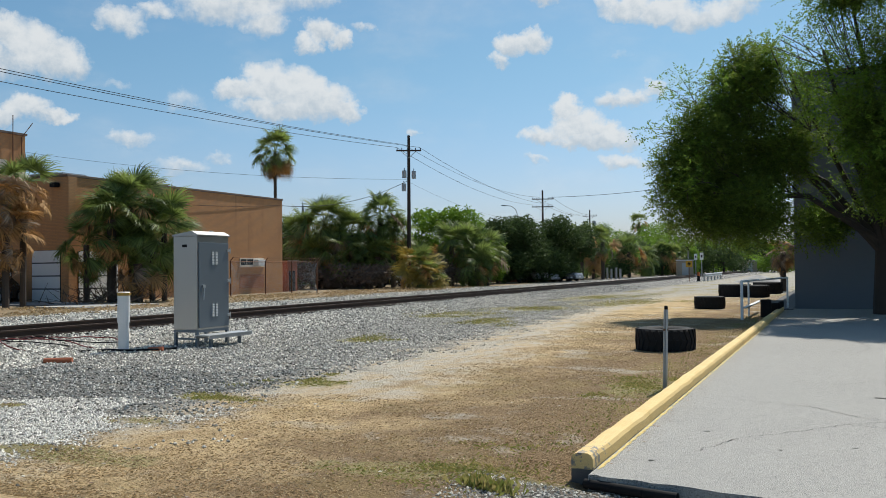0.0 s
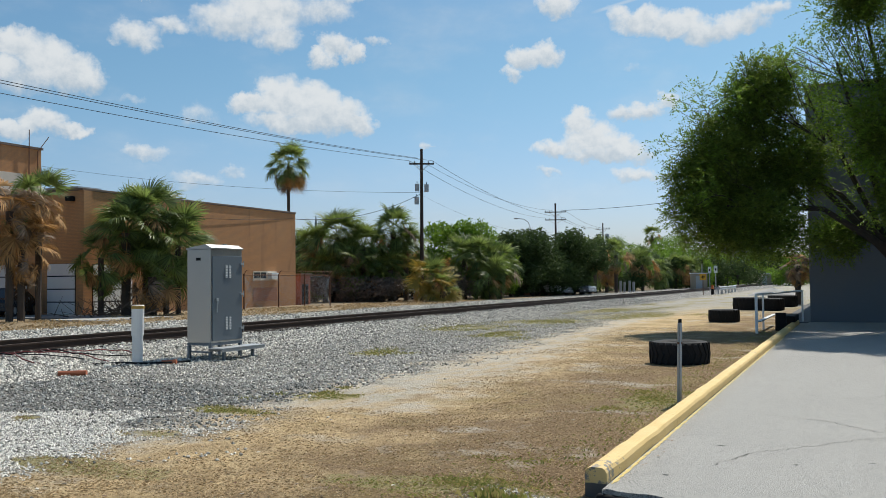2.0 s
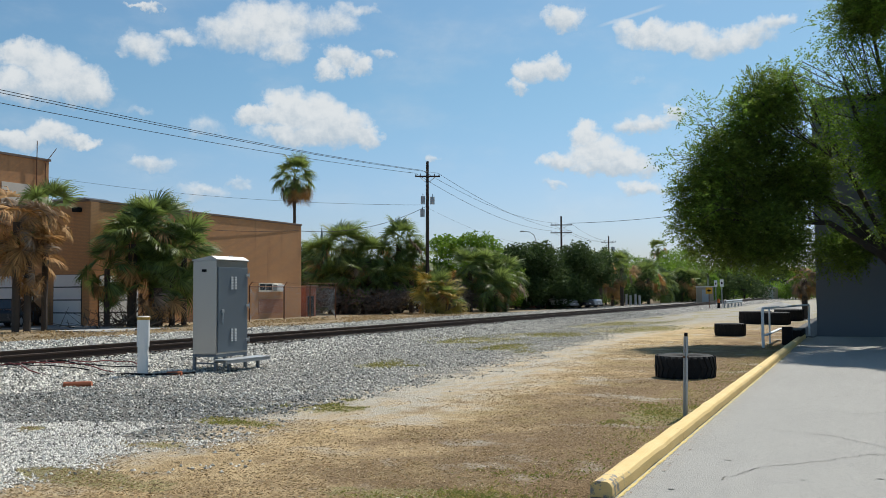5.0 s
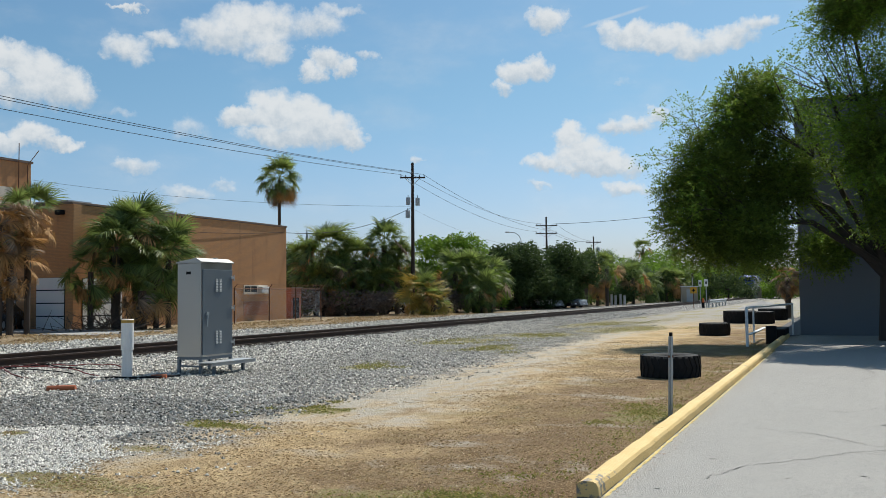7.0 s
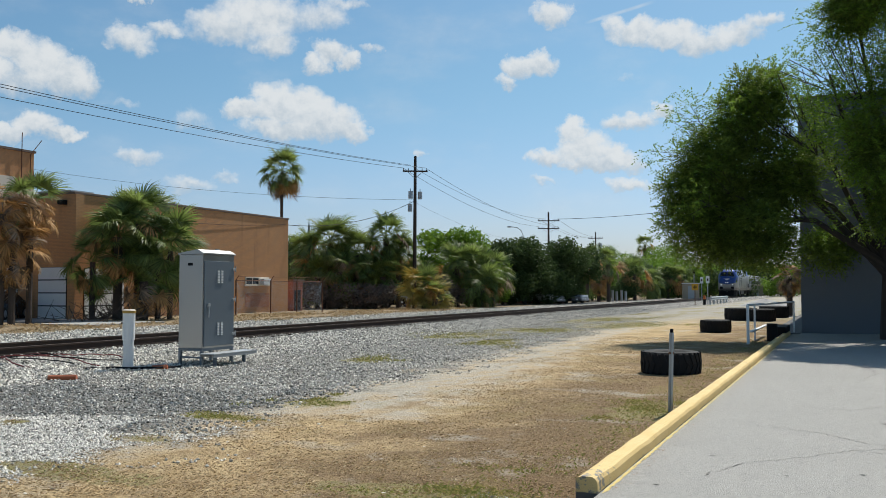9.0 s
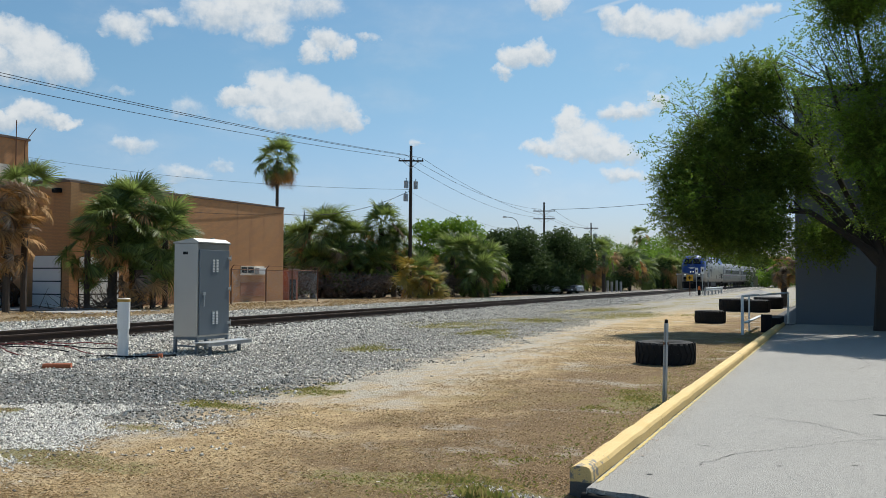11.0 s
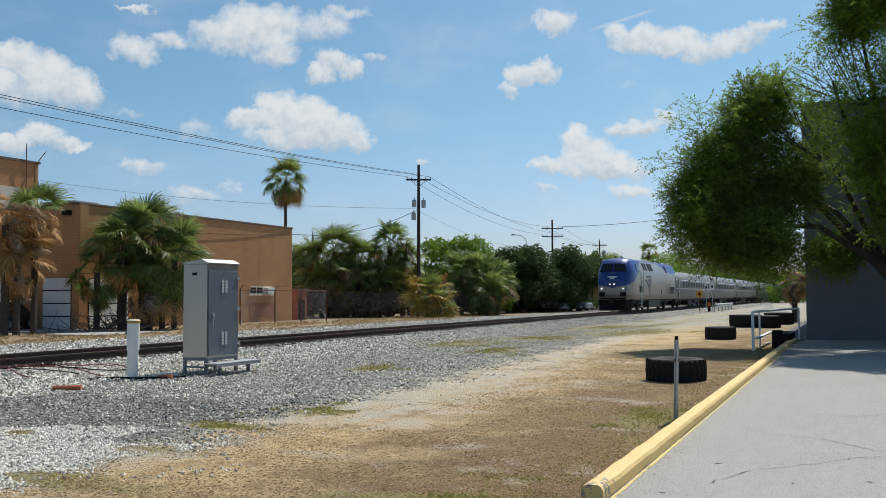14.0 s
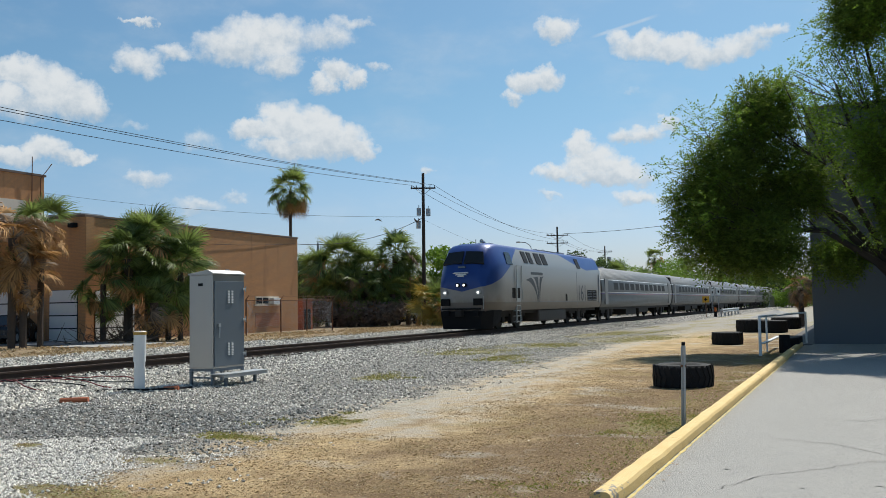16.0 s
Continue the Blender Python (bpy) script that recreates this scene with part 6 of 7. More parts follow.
        ob.matrix_basis = pose(X + s * 0.009, 15.75, 1.36, 90, 0, 90 * s)
        me = bpy.data.meshes.new_from_object(ob)
        me.materials.append(EMBLEM)
        mm = ob.matrix_basis.copy()
        bpy.data.objects.remove(ob)
        part("number_sign", me, None, t, "dark grey painted number", m=mm)
    # roof details
    for y, w, l, h in ((3.0, 0.4, 0.5, 0.10), (9.5, 0.7, 1.6, 0.07), (11.6, 0.7, 1.6, 0.07), (14.0, 0.6, 1.2, 0.12), (16.4, 0.8, 1.5, 0.08), (18.3, 0.8, 1.5, 0.08)):
        part("roof_fan", boxed(-w, w, y, y + l, 4.141, 4.14 + h, bevel=0.05), MAT["galv"], t)
    part("horn", rod((0.3, 2.4, 4.24), (0.3, 2.0, 4.26), 0.05, 0.1, n=8), MAT["galv"], t)
    part("horn_stand", rod((0.3, 2.4, 4.1), (0.3, 2.4, 4.24), 0.03, n=6), MAT["galv"], t)
    part("antenna", rod((-0.4, 3.0, 4.1), (-0.4, 3.0, 4.42), 0.02, n=5), MAT["black"], t)
    # underframe
    part("fuel_tank", boxed(-1.35, 1.35, 7.6, 12.8, 0.28, 0.9, bevel=0.12), material("grey_tank_paint", (0.05, 0.044, 0.038), 0.7, var=0.3), t)
    part("underframe", boxed(-1.2, 1.2, 0.9, 19.9, 0.75, 0.915), TRUCK, t)
    truck(t, 4.2, 1.37, 0.51)
    truck(t, 16.2, 1.37, 0.51)
    return t


def coach_paint():
    """Fluted stainless steel with thin stripes and grime."""
    m = bpy.data.materials.new("fluted_stainless_steel")
    m.use_nodes = True
    N = Nodes(m.node_tree)
    co = N.n("ShaderNodeTexCoord").outputs["Object"]
    s = N.n("ShaderNodeSeparateXYZ", ins={0: co})
    x, y, z = s.outputs
    d = N.noise(co, 0.8, 5.0, 0.6)
    col = N.mix(d, (0.12, 0.118, 0.113), (0.175, 0.173, 0.165))
    band = N.math("MULTIPLY", N.ramp(z, 2.02, 2.03), N.math("SUBTRACT", 1.0, N.ramp(z, 2.84, 2.85)))
    col = N.mix(band, col, (0.10, 0.102, 0.102))
    for z0, c in ((1.98, (0.75, 0.75, 0.75)), (2.86, (0.75, 0.75, 0.75)), (1.90, (0.10, 0.14, 0.30)), (1.86, (0.35, 0.12, 0.12))):
        f = N.math("MULTIPLY", N.ramp(z, z0 - 0.005, z0), N.math("SUBTRACT", 1.0, N.ramp(z, z0 + 0.035, z0 + 0.04)))
        col = N.mix(f, col, c)
    grime = N.math("MULTIPLY", N.math("SUBTRACT", 1.0, N.ramp(N.math("ADD", z, d), 1.3, 2.1)), 0.55)
    col = N.mix(grime, col, (0.16, 0.14, 0.125))
    ribs = N.n("ShaderNodeMath", operation="SINE", ins={0: N.math("MULTIPLY", z, 95.0)}).outputs[0]
    rib_on = N.math("SUBTRACT", 1.0, band)
    bp = N.n("ShaderNodeBump", ins={"Strength": N.math("MULTIPLY", rib_on, 0.6), "Distance": 0.02, "Height": ribs})
    b = N.n("ShaderNodeBsdfPrincipled", ins={"Base Color": col, "Roughness": 0.42, "Metallic": 0.4, "Normal": bp.outputs[0]})
    N.n("ShaderNodeOutputMaterial", ins={0: b.outputs[0]})
    return m


def build_coach():
    t = thing("coach", "fluted stainless steel passenger coach with dark windows", "railway coach", group="coaches of the train")
    half = [(1.30, 0.95), (1.47, 1.15), (1.55, 1.6), (1.58, 2.1), (1.55, 2.6), (1.46, 3.05), (1.25, 3.42), (0.9, 3.68), (0.45, 3.82)]
    sec = lambda y, k=1.0: [(a * k, y, 0.95 + (b - 0.95) * (1 - (1 - k) * 0.4)) for a, b in half] + [(-a * k, y, 0.95 + (b - 0.95) * (1 - (1 - k) * 0.4)) for a, b in half[::-1]]
    part("body", loft([sec(0.3, 0.97), sec(0.42), sec(13), sec(25.58), sec(25.7, 0.97)]), coach_paint(), t, smooth=True)
    for y in (0.0, 25.701):
        part("diaphragm", boxed(-1.38, 1.38, y, y + 0.299, 0.8, 3.55, bevel=0.04), MAT["black"], t, "black corridor diaphragm")
    for s in (-1, 1):
        for i in range(11):
            y = 3.6 + i * 1.74
            q = [(s * 1.572, y, 2.2), (s * 1.572, y + 1.2, 2.2), (s * 1.535, y + 1.2, 2.7), (s * 1.535, y, 2.7)]
            part("window", slab(B(), q[::s], (s, 0, 0.08), 0.014), MAT["dark"], t)
        for y in (1.0, 23.9):
            part("door", boxed(min(s * 1.50, s * 1.585), max(s * 1.50, s * 1.585), y, y + 0.85, 1.15, 2.95, bevel=0.02), MAT["coach_door"], t, "grey steel door")
    part("equipment_box", boxed(-1.25, 1.25, 8.4, 11.8, 0.35, 0.945, bevel=0.05), TRUCK, t)
    part("equipment_box", boxed(-1.2, 1.2, 13.0, 16.6, 0.45, 0.945, bevel=0.05), TRUCK, t)
    part("underframe", boxed(-1.25, 1.25, 0.6, 25.4, 0.78, 0.948), TRUCK, t)
    for y in (4.0, 21.5):
        part("roof_vent", boxed(-0.5, 0.5, y, y + 1.0, 3.80, 3.9, bevel=0.03), MAT["galv"], t)
    truck(t, 3.4, 1.25, 0.46)
    truck(t, 22.6, 1.25, 0.46)
    return t


LOCO = build_locomotive()
COACHES = [build_coach()]
for _ in range(7):
    COACHES.append(copy_thing(COACHES[0], pose(0, 0, 0)))
SPEED, FRONT_END = 15.8, 40.25
LOCO.scale = (1.02, 1.0, 1.055)

# ---------------- things beyond the track ----------------
def chain_fence():
    f = thing("chain_link_fence", "rusty chain-link fence before the tan building", "fence")
    x, h = -33.6, 2.15
    ys = [44.6, 48.2, 51.2, 54.4]
    for y in ys:
        p = part("post", rod((x, y, -0.1), (x, y, h), 0.045, n=8), MAT["rust"], f)
        part("barb_arm", rod((x, y, h), (x + 0.22, y, h + 0.25), 0.025, n=6), MAT["rust"], p)
    for a, b in zip(ys, ys[1:]):
        part("top_rail", rod((x, a, h - 0.05), (x, b, h - 0.05), 0.025, n=6), MAT["rust"], f)
        part("barbed_wire", rod((x + 0.2, a, h + 0.2), (x + 0.2, b, h + 0.2), 0.008, n=4), MAT["rust"], f)
    V, F = [], []
    y0, y1 = ys[0], ys[-1]
    step = 0.12
    n = int((y1 - y0 + h) / step)
    for i in range(n):
        for s in (-1, 1):
            b0 = y0 - h / 2 + i * step
            a, e = (b0 - s * h / 2, 0.0), (b0 + s * h / 2, h - 0.07)
            pts = []
            for yy, zz in (a, e):
                pts.append((min(max(yy, y0), y1), zz))
            if abs(pts[0][0] - pts[1][0]) < 0.4:
                continue
            k = len(V)
            w = 0.0035
            V.extend(((x, pts[0][0] - w, pts[0][1]), (x, pts[0][0] + w, pts[0][1]), (x, pts[1][0] + w, pts[1][1]), (x, pts[1][0] - w, pts[1][1])))
            F.append((k, k + 1, k + 2, k + 3))
    tagged(part("wire_mesh", soup("wire_mesh", V, F, MAT["galv"]), None, f), kind="stuff")


chain_fence()


def low_wall():
    t = thing("shed", "low brick-red shed beside the tan building", "shed")
    part("wall", boxed(-41.0, -37.3, 56.3, 57.6, -0.05, 2.2), material("brick_red_wall", (0.30, 0.105, 0.06), 0.9, var=0.15), t)
    part("roof", boxed(-41.1, -37.2, 56.2, 57.7, 2.203, 2.3), MAT["coping"], t)
    part("doorway", boxed(-37.298, -37.27, 56.5, 57.3, 0, 1.5), MAT["dark"], t)


low_wall()
tagged(part("apron", boxed(-60, -33.8, 31.6, 35.28, -0.2, 0.03), material("grey_road_asphalt", (0.24, 0.235, 0.23), 0.95, var=0.15, scale=0.8)), "grey asphalt apron before the garage doors", "pavement", kind="structure")
tagged(part("apron", boxed(-33.6, -30.2, 30.0, 34.5, -0.2, 0.024), MAT["concrete"]), "pale concrete driveway slab", "pavement", kind="structure")


def car(x, y, turn, color, label, z=0.03):
    """A saloon: body and cabin lofted, glass, wheels, lamps. Points along +Y."""
    t = thing("car", label, "car", pose(x, y, z, 0, 0, turn))
    paint = material("car_paint", color, 0.25, 0.2, var=0.05)
    sec = []
    for yy, w, z0, z1 in ((-2.2, 0.78, 0.35, 0.72), (-2.1, 0.85, 0.25, 0.88), (-1.2, 0.9, 0.22, 0.95), (0.9, 0.9, 0.22, 0.98), (2.0, 0.86, 0.25, 0.95), (2.2, 0.8, 0.35, 0.8)):
        sec.append([(-w, yy, z0), (w, yy, z0), (w, yy, z1 - 0.15), (w * 0.9, yy, z1), (-w * 0.9, yy, z1), (-w, yy, z1 - 0.15)])
    part("body", loft(sec, True), paint, t)
    cab = [[(-0.8, -1.3, 0.94), (0.8, -1.3, 0.94), (0.78, -1.28, 0.96), (-0.78, -1.28, 0.96)], [(-0.78, -0.5, 0.94), (0.78, -0.5, 0.94), (0.6, -0.5, 1.40), (-0.6, -0.5, 1.40)],
           [(-0.78, 0.9, 0.94), (0.78, 0.9, 0.94), (0.6, 0.9, 1.42), (-0.6, 0.9, 1.42)], [(-0.8, 1.7, 0.94), (0.8, 1.7, 0.94), (0.76, 1.68, 0.97), (-0.76, 1.68, 0.97)]]
    c = part("cabin", loft(cab, True), MAT["glass"], t, "dark car glass")
    part("roof", boxed(-0.58, 0.58, -0.45, 0.85, 1.401, 1.45, bevel=0.02), paint, t)
    for sx in (-1, 1):
        for yy in (-1.35, 1.4):
            w = part("wheel", rod((sx * 0.70, yy, 0.31), (sx * 0.91, yy, 0.31), 0.31, n=18), MAT["rubber"], t)
            part("rim", rod((sx * 0.905, yy, 0.31), (sx * 0.92, yy, 0.31), 0.19, n=12), MAT["galv"], w)
        part("headlight", boxed(sx * 0.66 - 0.14, sx * 0.66 + 0.14, -2.17, -2.0, 0.62, 0.76, bevel=0.02), MAT["white"], t)
        part("tail_light", boxed(sx * 0.66 - 0.14, sx * 0.66 + 0.14, 2.05, 2.19, 0.66, 0.82, bevel=0.02), material("red_lens", (0.3, 0.02, 0.02), 0.3), t)
    part("bumper", boxed(-0.82, 0.82, -2.26, -2.1, 0.3, 0.52, bevel=0.04), paint, t)
    part("number_plate", boxed(-0.16, 0.16, -2.275, -2.262, 0.42, 0.52), MAT["white"], t)
    return t


car(-40.3, 33.4, 30, (0.012, 0.02, 0.03), "dark blue saloon car before the garage")
car(*polar(28.0, 80), 80, (0.02, 0.02, 0.025), "dark car parked behind the palms", -0.03)
car(*polar(25.3, 82), 85, (0.6, 0.6, 0.6), "white car parked behind yellowing palms", -0.03)
car(*polar(17.7, 99), 70, (0.35, 0.37, 0.4), "silver car parked under dark oaks", -0.03)
car(*polar(16.7, 101), 70, (0.03, 0.03, 0.035), "dark car parked under dark oaks", -0.03)
car(*polar(16.2, 104), 75, (0.4, 0.42, 0.45), "silver car parked under dark oaks", -0.03)


def truck_van(x, y, turn):
    t = thing("pickup_truck", "white pickup truck parked under dark oaks", "truck", pose(x, y, -0.03, 0, 0, turn))
    part("body", boxed(-0.95, 0.95, -2.6, 2.6, 0.4, 1.05, bevel=0.1), MAT["white"], t)
    part("cab", loft([[(-0.85, -1.2, 1.0), (0.85, -1.2, 1.0), (0.8, -1.15, 1.05), (-0.8, -1.15, 1.05)], [(-0.85, -0.6, 1.0), (0.85, -0.6, 1.0), (0.68, -0.5, 1.78), (-0.68, -0.5, 1.78)],
                      [(-0.85, 0.7, 1.0), (0.85, 0.7, 1.0), (0.68, 0.6, 1.8), (-0.68, 0.6, 1.8)]], True), MAT["white"], t)
    for s in (-1, 1):
        part("side_window", boxed(min(s * 0.74, s * 0.84), max(s * 0.74, s * 0.84), -0.4, 0.5, 1.2, 1.6), MAT["glass"], t)
        for yy in (-1.7, 1.6):
            part("wheel", rod((s * 0.75, yy, 0.37), (s * 0.97, yy, 0.37), 0.37, n=16), MAT["rubber"], t)


truck_van(*polar(18.6, 98), 65)


def small_house(x, y, turn, w, d, h, color, label):
    t = thing("house", label, "house", pose(x, y, 0, 0, 0, turn))
    part("wall", boxed(-w / 2, w / 2, -d / 2, d / 2, -0.05, h), material("house_wall", color, 0.9, var=0.12), t)
    part("roof", boxed(-w / 2 - 0.3, w / 2 + 0.3, -d / 2 - 0.3, d / 2 + 0.3, h + 0.003, h + 0.25, bevel=0.05), MAT["coping"], t)
    for k in (-0.25, 0.25):
        wi = part("window", boxed(w * k - 0.6, w * k + 0.6, -d / 2 - 0.05, -d / 2 - 0.003, h * 0.35, h * 0.75), MAT["white"], t)
        part("pane", boxed(w * k - 0.52, w * k + 0.52, -d / 2 - 0.06, -d / 2 - 0.051, h * 0.38, h * 0.72), MAT["glass"], wi)


small_house(*polar(19.6, 104), 20, 9, 6, 3.0, (0.30, 0.11, 0.065), "small red brick house behind the oaks")
small_house(*polar(24.8, 108), 24, 12, 6, 4.2, (0.40, 0.36, 0.30), "pale low building behind the trees")


def far_building():
    t = thing("office_building", "distant tan building with rows of windows above trees", "building", pose(*polar(6.0, 330), 0, 0, 0, 6))
    W, H = 9.5, 15.6
    # distance haze is in the colours: greyed wall, windows close to its tone
    part("wall", boxed(-W, W, 0, 14, -0.1, H), material("hazed_tan_wall", (0.27, 0.25, 0.24), 0.9, var=0.08), t)
    for r in range(5):
        for c in range(5):
            x = -W + 2.0 + c * 3.6
            w = part("window", boxed(x, x + 2.0, -0.12, -0.01, 1.8 + r * 2.8, 3.3 + r * 2.8), MAT["concrete"], t)
    part("roof", boxed(-W - 0.2, W + 0.2, -0.2, 14.2, H + 0.003, H + 0.5), MAT["coping"], t)


far_building()


def hut(x, y, w, h, label):
    t = thing("equipment_hut", label, "hut", pose(x, y, -0.05, 0, 0, 12))
    part("wall", boxed(-w / 2, w / 2, -w / 2, w / 2, 0, h, bevel=0.03), material("beige_panel", (0.36, 0.30, 0.22), 0.8, var=0.08), t)
    part("roof", boxed(-w / 2 - 0.1, w / 2 + 0.1, -w / 2 - 0.1, w / 2 + 0.1, h + 0.003, h + 0.12), MAT["white"], t)
    part("door", boxed(-0.45, 0.45, -w / 2 - 0.04, -w / 2 - 0.003, 0.1, 2.0), MAT["galv"], t)


hut(*polar(8.75, 138), 2.3, 2.35, "beige trackside equipment hut")
hut(*polar(5.0, 195), 2.6, 2.5, "beige trackside equipment hut beside the crossing")


def post_sign(x, y, h, kind):
    if kind == "yellow":
        t = thing("warning_sign", "yellow warning sign on a thin post", "sign", pose(x, y, -0.05, 0, 0, 10))
        part("post", rod((0, 0, 0), (0, 0, h), 0.04, n=8), MAT["rust"], t)
        part("panel", boxed(-0.32, 0.32, -0.05, -0.041, h - 0.62, h, bevel=0.0), material("yellow_sign", (0.62, 0.33, 0.02), 0.6), t)
        part("symbol", boxed(-0.17, 0.17, -0.056, -0.051, h - 0.36, h - 0.26), MAT["black"], t)
        part("symbol", boxed(-0.05, 0.05, -0.061, -0.057, h - 0.48, h - 0.14), MAT["black"], t)
    else:
        t = thing("sign", "tall white sign on a thin post", "sign", pose(x, y, -0.05, 0, 0, 10))
        part("post", rod((0, 0, 0), (0, 0, h), 0.045, n=8), MAT["galv"], t)
        part("panel", boxed(-0.18, 0.18, -0.06, -0.046, h - 0.75, h), MAT["white"], t)
        part("bar", boxed(-0.08, 0.08, -0.066, -0.061, h - 0.5, h - 0.25), MAT["black"], t)


post_sign(*polar(8.5, 93), 2.1, "yellow")
post_sign(*polar(7.75, 98), 2.95, "white")
post_sign(*polar(8.1, 110), 3.0, "white")


def crossing_bollard(x, y):
    t = thing("marker_bollard", "orange and black marker post beside the track", "bollard", pose(x, y, -0.03))
    part("base", rod((0, 0, 0), (0, 0, 0.55), 0.16, 0.13, n=12), MAT["black"], t)
    part("top", rod((0, 0, 0.551), (0, 0, 0.95), 0.13, 0.1, n=12), material("orange_marker", (0.6, 0.14, 0.02), 0.6), t)


crossing_bollard(*polar(7.95, 95))


def guardrail():
    t = thing("guardrail", "galvanised steel guardrail beside the track", "guardrail")
    a, b = Vector((*polar(7.62, 96), 0)), Vector((*polar(6.65, 112), 0))
    for i in range(6):
        p = a.lerp(b, i / 5)
        part("post", boxed(p.x - 0.07, p.x + 0.07, p.y - 0.07, p.y + 0.07, -0.1, 0.75), MAT["galv"], t)
    d = (b - a).normalized()
    q = Vector((d.y, -d.x, 0))
    for z in (0.46, 0.66):
        bm = B()
        prof = [(0.08, z - 0.09), (0.15, z - 0.04), (0.15, z + 0.04), (0.08, z + 0.09)]
        r1 = [bm.verts.new(a + q * u + Vector((0, 0, w))) for u, w in prof]
        r2 = [bm.verts.new(b + q * u + Vector((0, 0, w))) for u, w in prof]
        for k in range(3):
            bm.faces.new((r1[k], r1[k + 1], r2[k + 1], r2[k]))
        part("beam", bm, MAT["galv"], t, "bright galvanised beam")


guardrail()


def gravel_pile(x, y, r, h):
    V, F = [], []
    n, m = 40, 12
    for j in range(m + 1):
        for i in range(n):
            a, q = 6.283 * i / n, j / m
            rr = r * (1 - q) * (1 + 0.15 * noise.noise((math.cos(a) * 1.5, math.sin(a) * 1.5, 4)))
            V.append((math.cos(a) * rr * 1.5, math.sin(a) * rr, h * (q ** 0.8) * (1 + 0.1 * noise.noise((i * 0.4, j * 0.7, 1))) - 0.05))
    for j in range(m):
        for i in range(n):
            F.append((j * n + i, j * n + (i + 1) % n, (j + 1) * n + (i + 1) % n, (j + 1) * n + i))
    t = thing("gravel_pile", "low pile of grey gravel beside the track", "gravel pile", pose(x, y, 0))
    part("heap", soup("heap", V, F, material("pile_gravel", (0.36, 0.345, 0.32), 0.95, var=0.35, scale=3, fine=25, bump=0.5), True), None, t)


gravel_pile(*polar(4.55, 88), 1.5, 0.72)


def meter_posts():
    for i, az in enumerate((13.7, 13.45, 13.2, 12.9, 12.65)):
        t = thing("steel_post", "short grey steel post beside the track", "post", pose(*polar(az, 118), -0.05), group="steel posts beside the track")
        part("tube", rod((0, 0, 0), (0, 0, 1.25 + 0.15 * (i % 2)), 0.16, n=10), MAT["galv"], t)
        part("cap", rod((0, 0, 1.251 + 0.15 * (i % 2)), (0, 0, 1.32 + 0.15 * (i % 2)), 0.18, n=10), MAT["concrete"], t)
    t = thing("signal_mast", "grey signal mast beside the track", "signal", pose(*polar(8.55, 150), 0))
    part("mast", rod((0, 0, 0), (0, 0, 4.6), 0.08, n=8), MAT["galv"], t)
    part("head", boxed(-0.2, 0.2, -0.15, 0.15, 3.9, 4.5, bevel=0.03), MAT["black"], t)
    for az, d in ((6.7, 230), (5.9, 225), (4.0, 210)):
        g = thing("crossing_signal", "grey level crossing signal mast", "signal", pose(*polar(az, d), 0))
        part("mast", rod((0, 0, 0), (0, 0, 4.0), 0.1, n=8), MAT["galv"], g)
        part("arm", boxed(-0.9, 0.9, -0.05, 0.05, 3.1, 3.3), MAT["white"], g)
        part("lamp_bar", boxed(-0.6, 0.6, -0.1, 0.0, 2.4, 2.7), MAT["black"], g)


meter_posts()


def brush_pile():
    r = random.Random(8)
    t = thing("brush_pile", "heap of dead palm stems and branches under the palm", "brush pile", pose(-33.9, 35.2, 0))
    bm = B()
    for _ in range(150):
        a = Vector((r.gauss(0, 1.0), r.gauss(0, 1.3), abs(r.gauss(0, 0.15))))
        b = a + Vector((r.gauss(0, 0.7), r.gauss(0, 0.9), r.uniform(0.0, 1.1)))
        cyl(bm, a, b, r.uniform(0.012, 0.035), 0.008, 5)
    tagged(part("dead_branch", bm, MAT["palm_bark"], t), kind="stuff")


brush_pile()


def steeple():
    t = thing("steeple", "thin distant grey church steeple", "steeple", pose(*polar(32.55, 260), 0))
    part("tower", boxed(-1.6, 1.6, -1.6, 1.6, 0, 13), MAT["stucco"], t)
    part("spire", rod((0, 0, 13), (0, 0, 21.0), 1.0, 0.05, n=8), MAT["grey_paint"], t)


steeple()

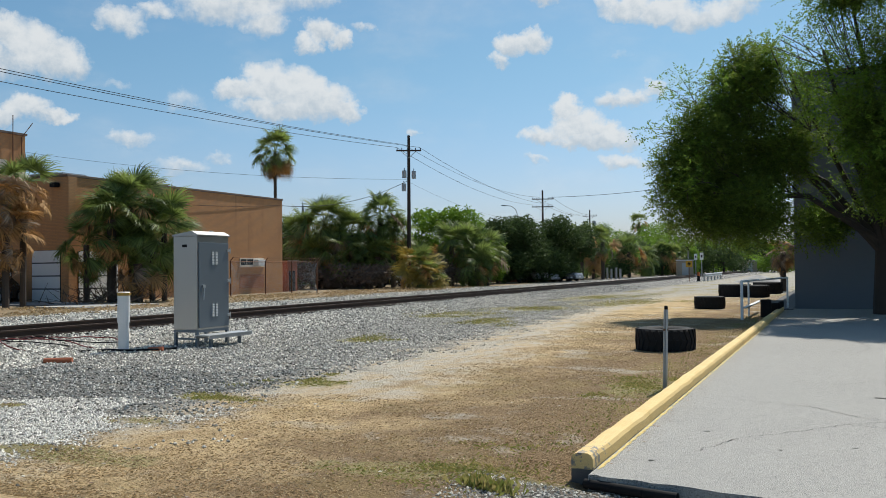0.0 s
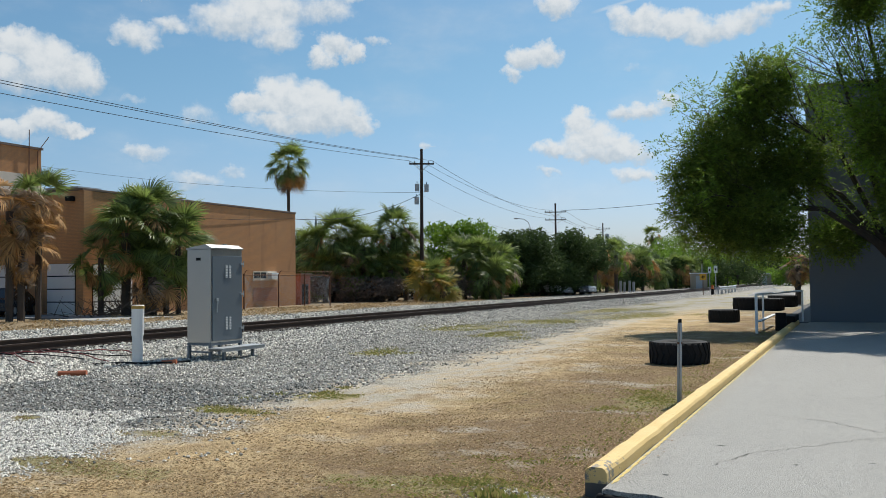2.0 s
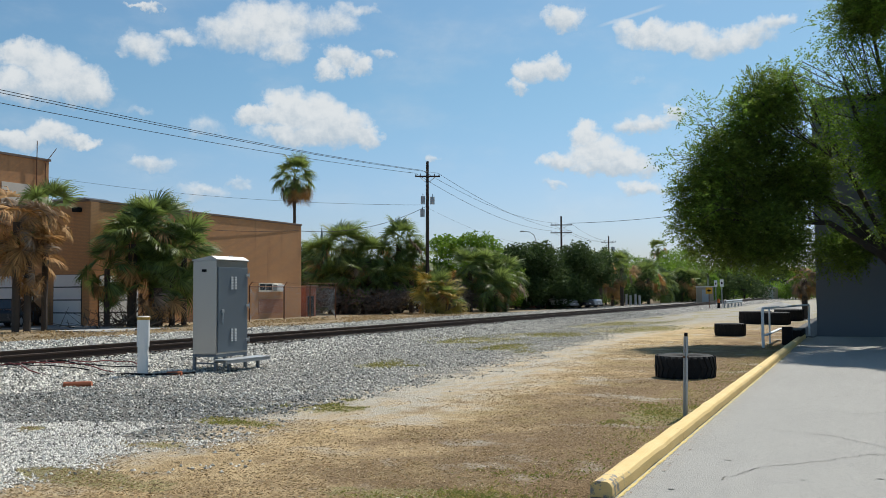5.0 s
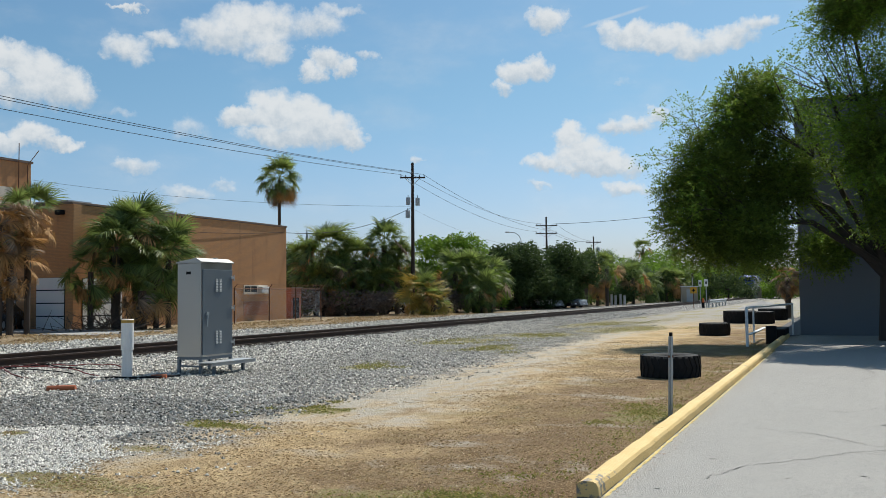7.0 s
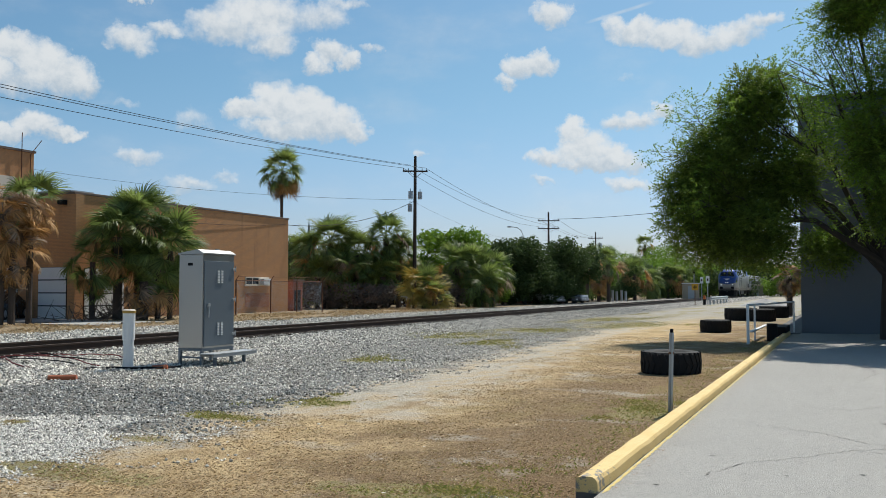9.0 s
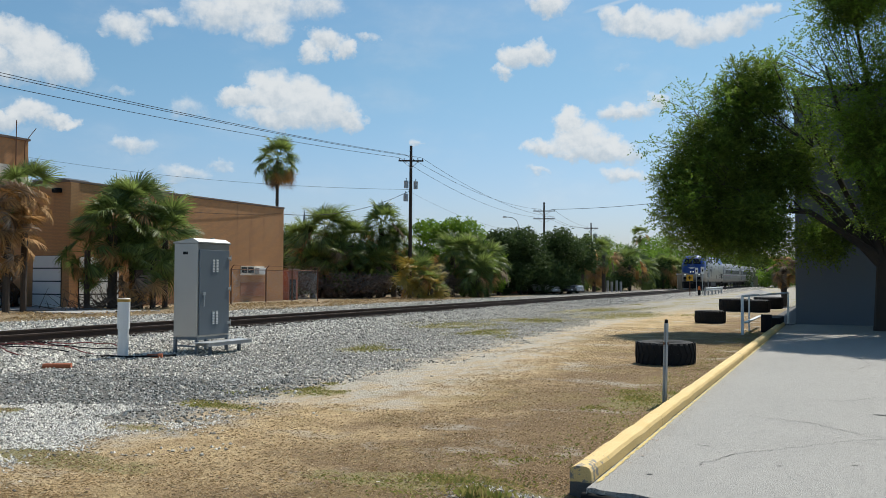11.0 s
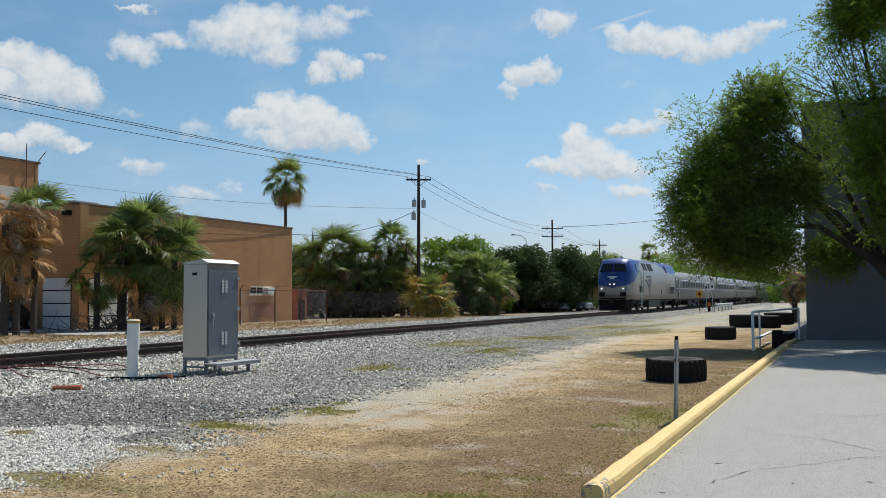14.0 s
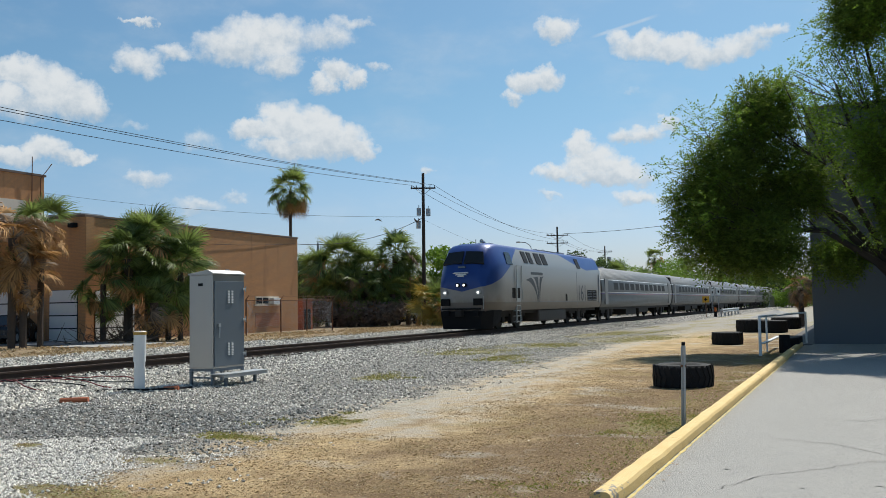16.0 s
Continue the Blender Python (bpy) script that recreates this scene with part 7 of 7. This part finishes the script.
# ---------------- birds that fly out of the tree ----------------
def build_bird():
    """Heading along +Y; the wings hinge at the shoulders."""
    t = thing("bird", "small dark bird flying out of the tree", "bird", group="birds")
    bm = B()
    bmesh.ops.create_uvsphere(bm, u_segments=12, v_segments=8, radius=1.0, matrix=Matrix.Diagonal((0.032, 0.095, 0.034, 1)))
    bmesh.ops.create_uvsphere(bm, u_segments=10, v_segments=6, radius=0.026, matrix=Matrix.Translation((0, 0.098, 0.012)))
    cyl(bm, (0, 0.118, 0.012), (0, 0.15, 0.008), 0.008, 0.001, 6)
    part("body", bm, MAT["pole"], t, smooth=True)
    part("tail", slab(B(), [(-0.012, -0.08, 0), (0.012, -0.08, 0), (0.032, -0.18, 0), (-0.032, -0.18, 0)], (0, 0, 1), 0.005), MAT["pole"], t)
    wings = []
    for s in (-1, 1):
        q = [(0, 0.05, 0), (s * 0.10, 0.065, 0), (s * 0.20, -0.03, 0), (0, -0.045, 0)]
        wings.append(part("wing", slab(B(), q[::s], (0, 0, 1), 0.006), MAT["pole"], t, m=pose(s * 0.025, 0, 0.012)))
    return t, wings


BIRDS = [build_bird(), build_bird()]
for bird, _ in BIRDS:
    bird.scale = (0.8, 0.8, 0.8)
FLIGHTS = [
    [(0.0, (-4.40, 29.60, 3.10)), (7.5, (-4.40, 29.60, 3.10)), (14.9, (-4.40, 29.60, 3.10)), (15.0, (-4.40, 29.60, 3.10)), (15.6, (-10.82, 27.88, 3.98)), (15.7, (-11.67, 27.52, 4.11)), (15.8, (-12.54, 27.13, 4.23)), (15.9, (-13.42, 26.69, 4.34)), (16.0, (-14.36, 26.18, 4.47))],
    [(0.0, (-4.10, 29.90, 2.90)), (7.5, (-4.10, 29.90, 2.90)), (14.9, (-4.10, 29.90, 2.90)), (15.0, (-4.10, 29.90, 2.90)), (15.7, (-10.91, 27.86, 3.74)), (15.8, (-11.62, 27.56, 3.97)), (15.9, (-12.45, 27.18, 4.14)), (16.0, (-13.22, 26.78, 4.38))],
]

# ---------------- what moves ----------------
def motions():
    times = [0, 0.1] + list(range(1, 16)) + [15.9, 16.0]

    def rows(off):
        return [(t, pose(TRACK_X, FRONT_END + SPEED * (16.0 - t) + off, RAIL_Z)) for t in times]
    walk(LOCO, rows(0.0))
    for i, c in enumerate(COACHES):
        walk(c, rows(20.45 + 26.0 * i))
    for k, ((bird, wings), path) in enumerate(zip(BIRDS, FLIGHTS)):
        walk(bird, [(t, pose(*p, 0, 0, 68)) for t, p in path])
        beats = [(0.0, 8), (14.9, 8)] + [(15.0 + 0.1 * i, 42 if (i + k) % 2 else -28) for i in range(11)]
        for s, wing in zip((-1, 1), wings):
            walk(wing, [(t, pose(s * 0.025, 0, 0.012, 0, -s * a, 0)) for t, a in beats])


motions()
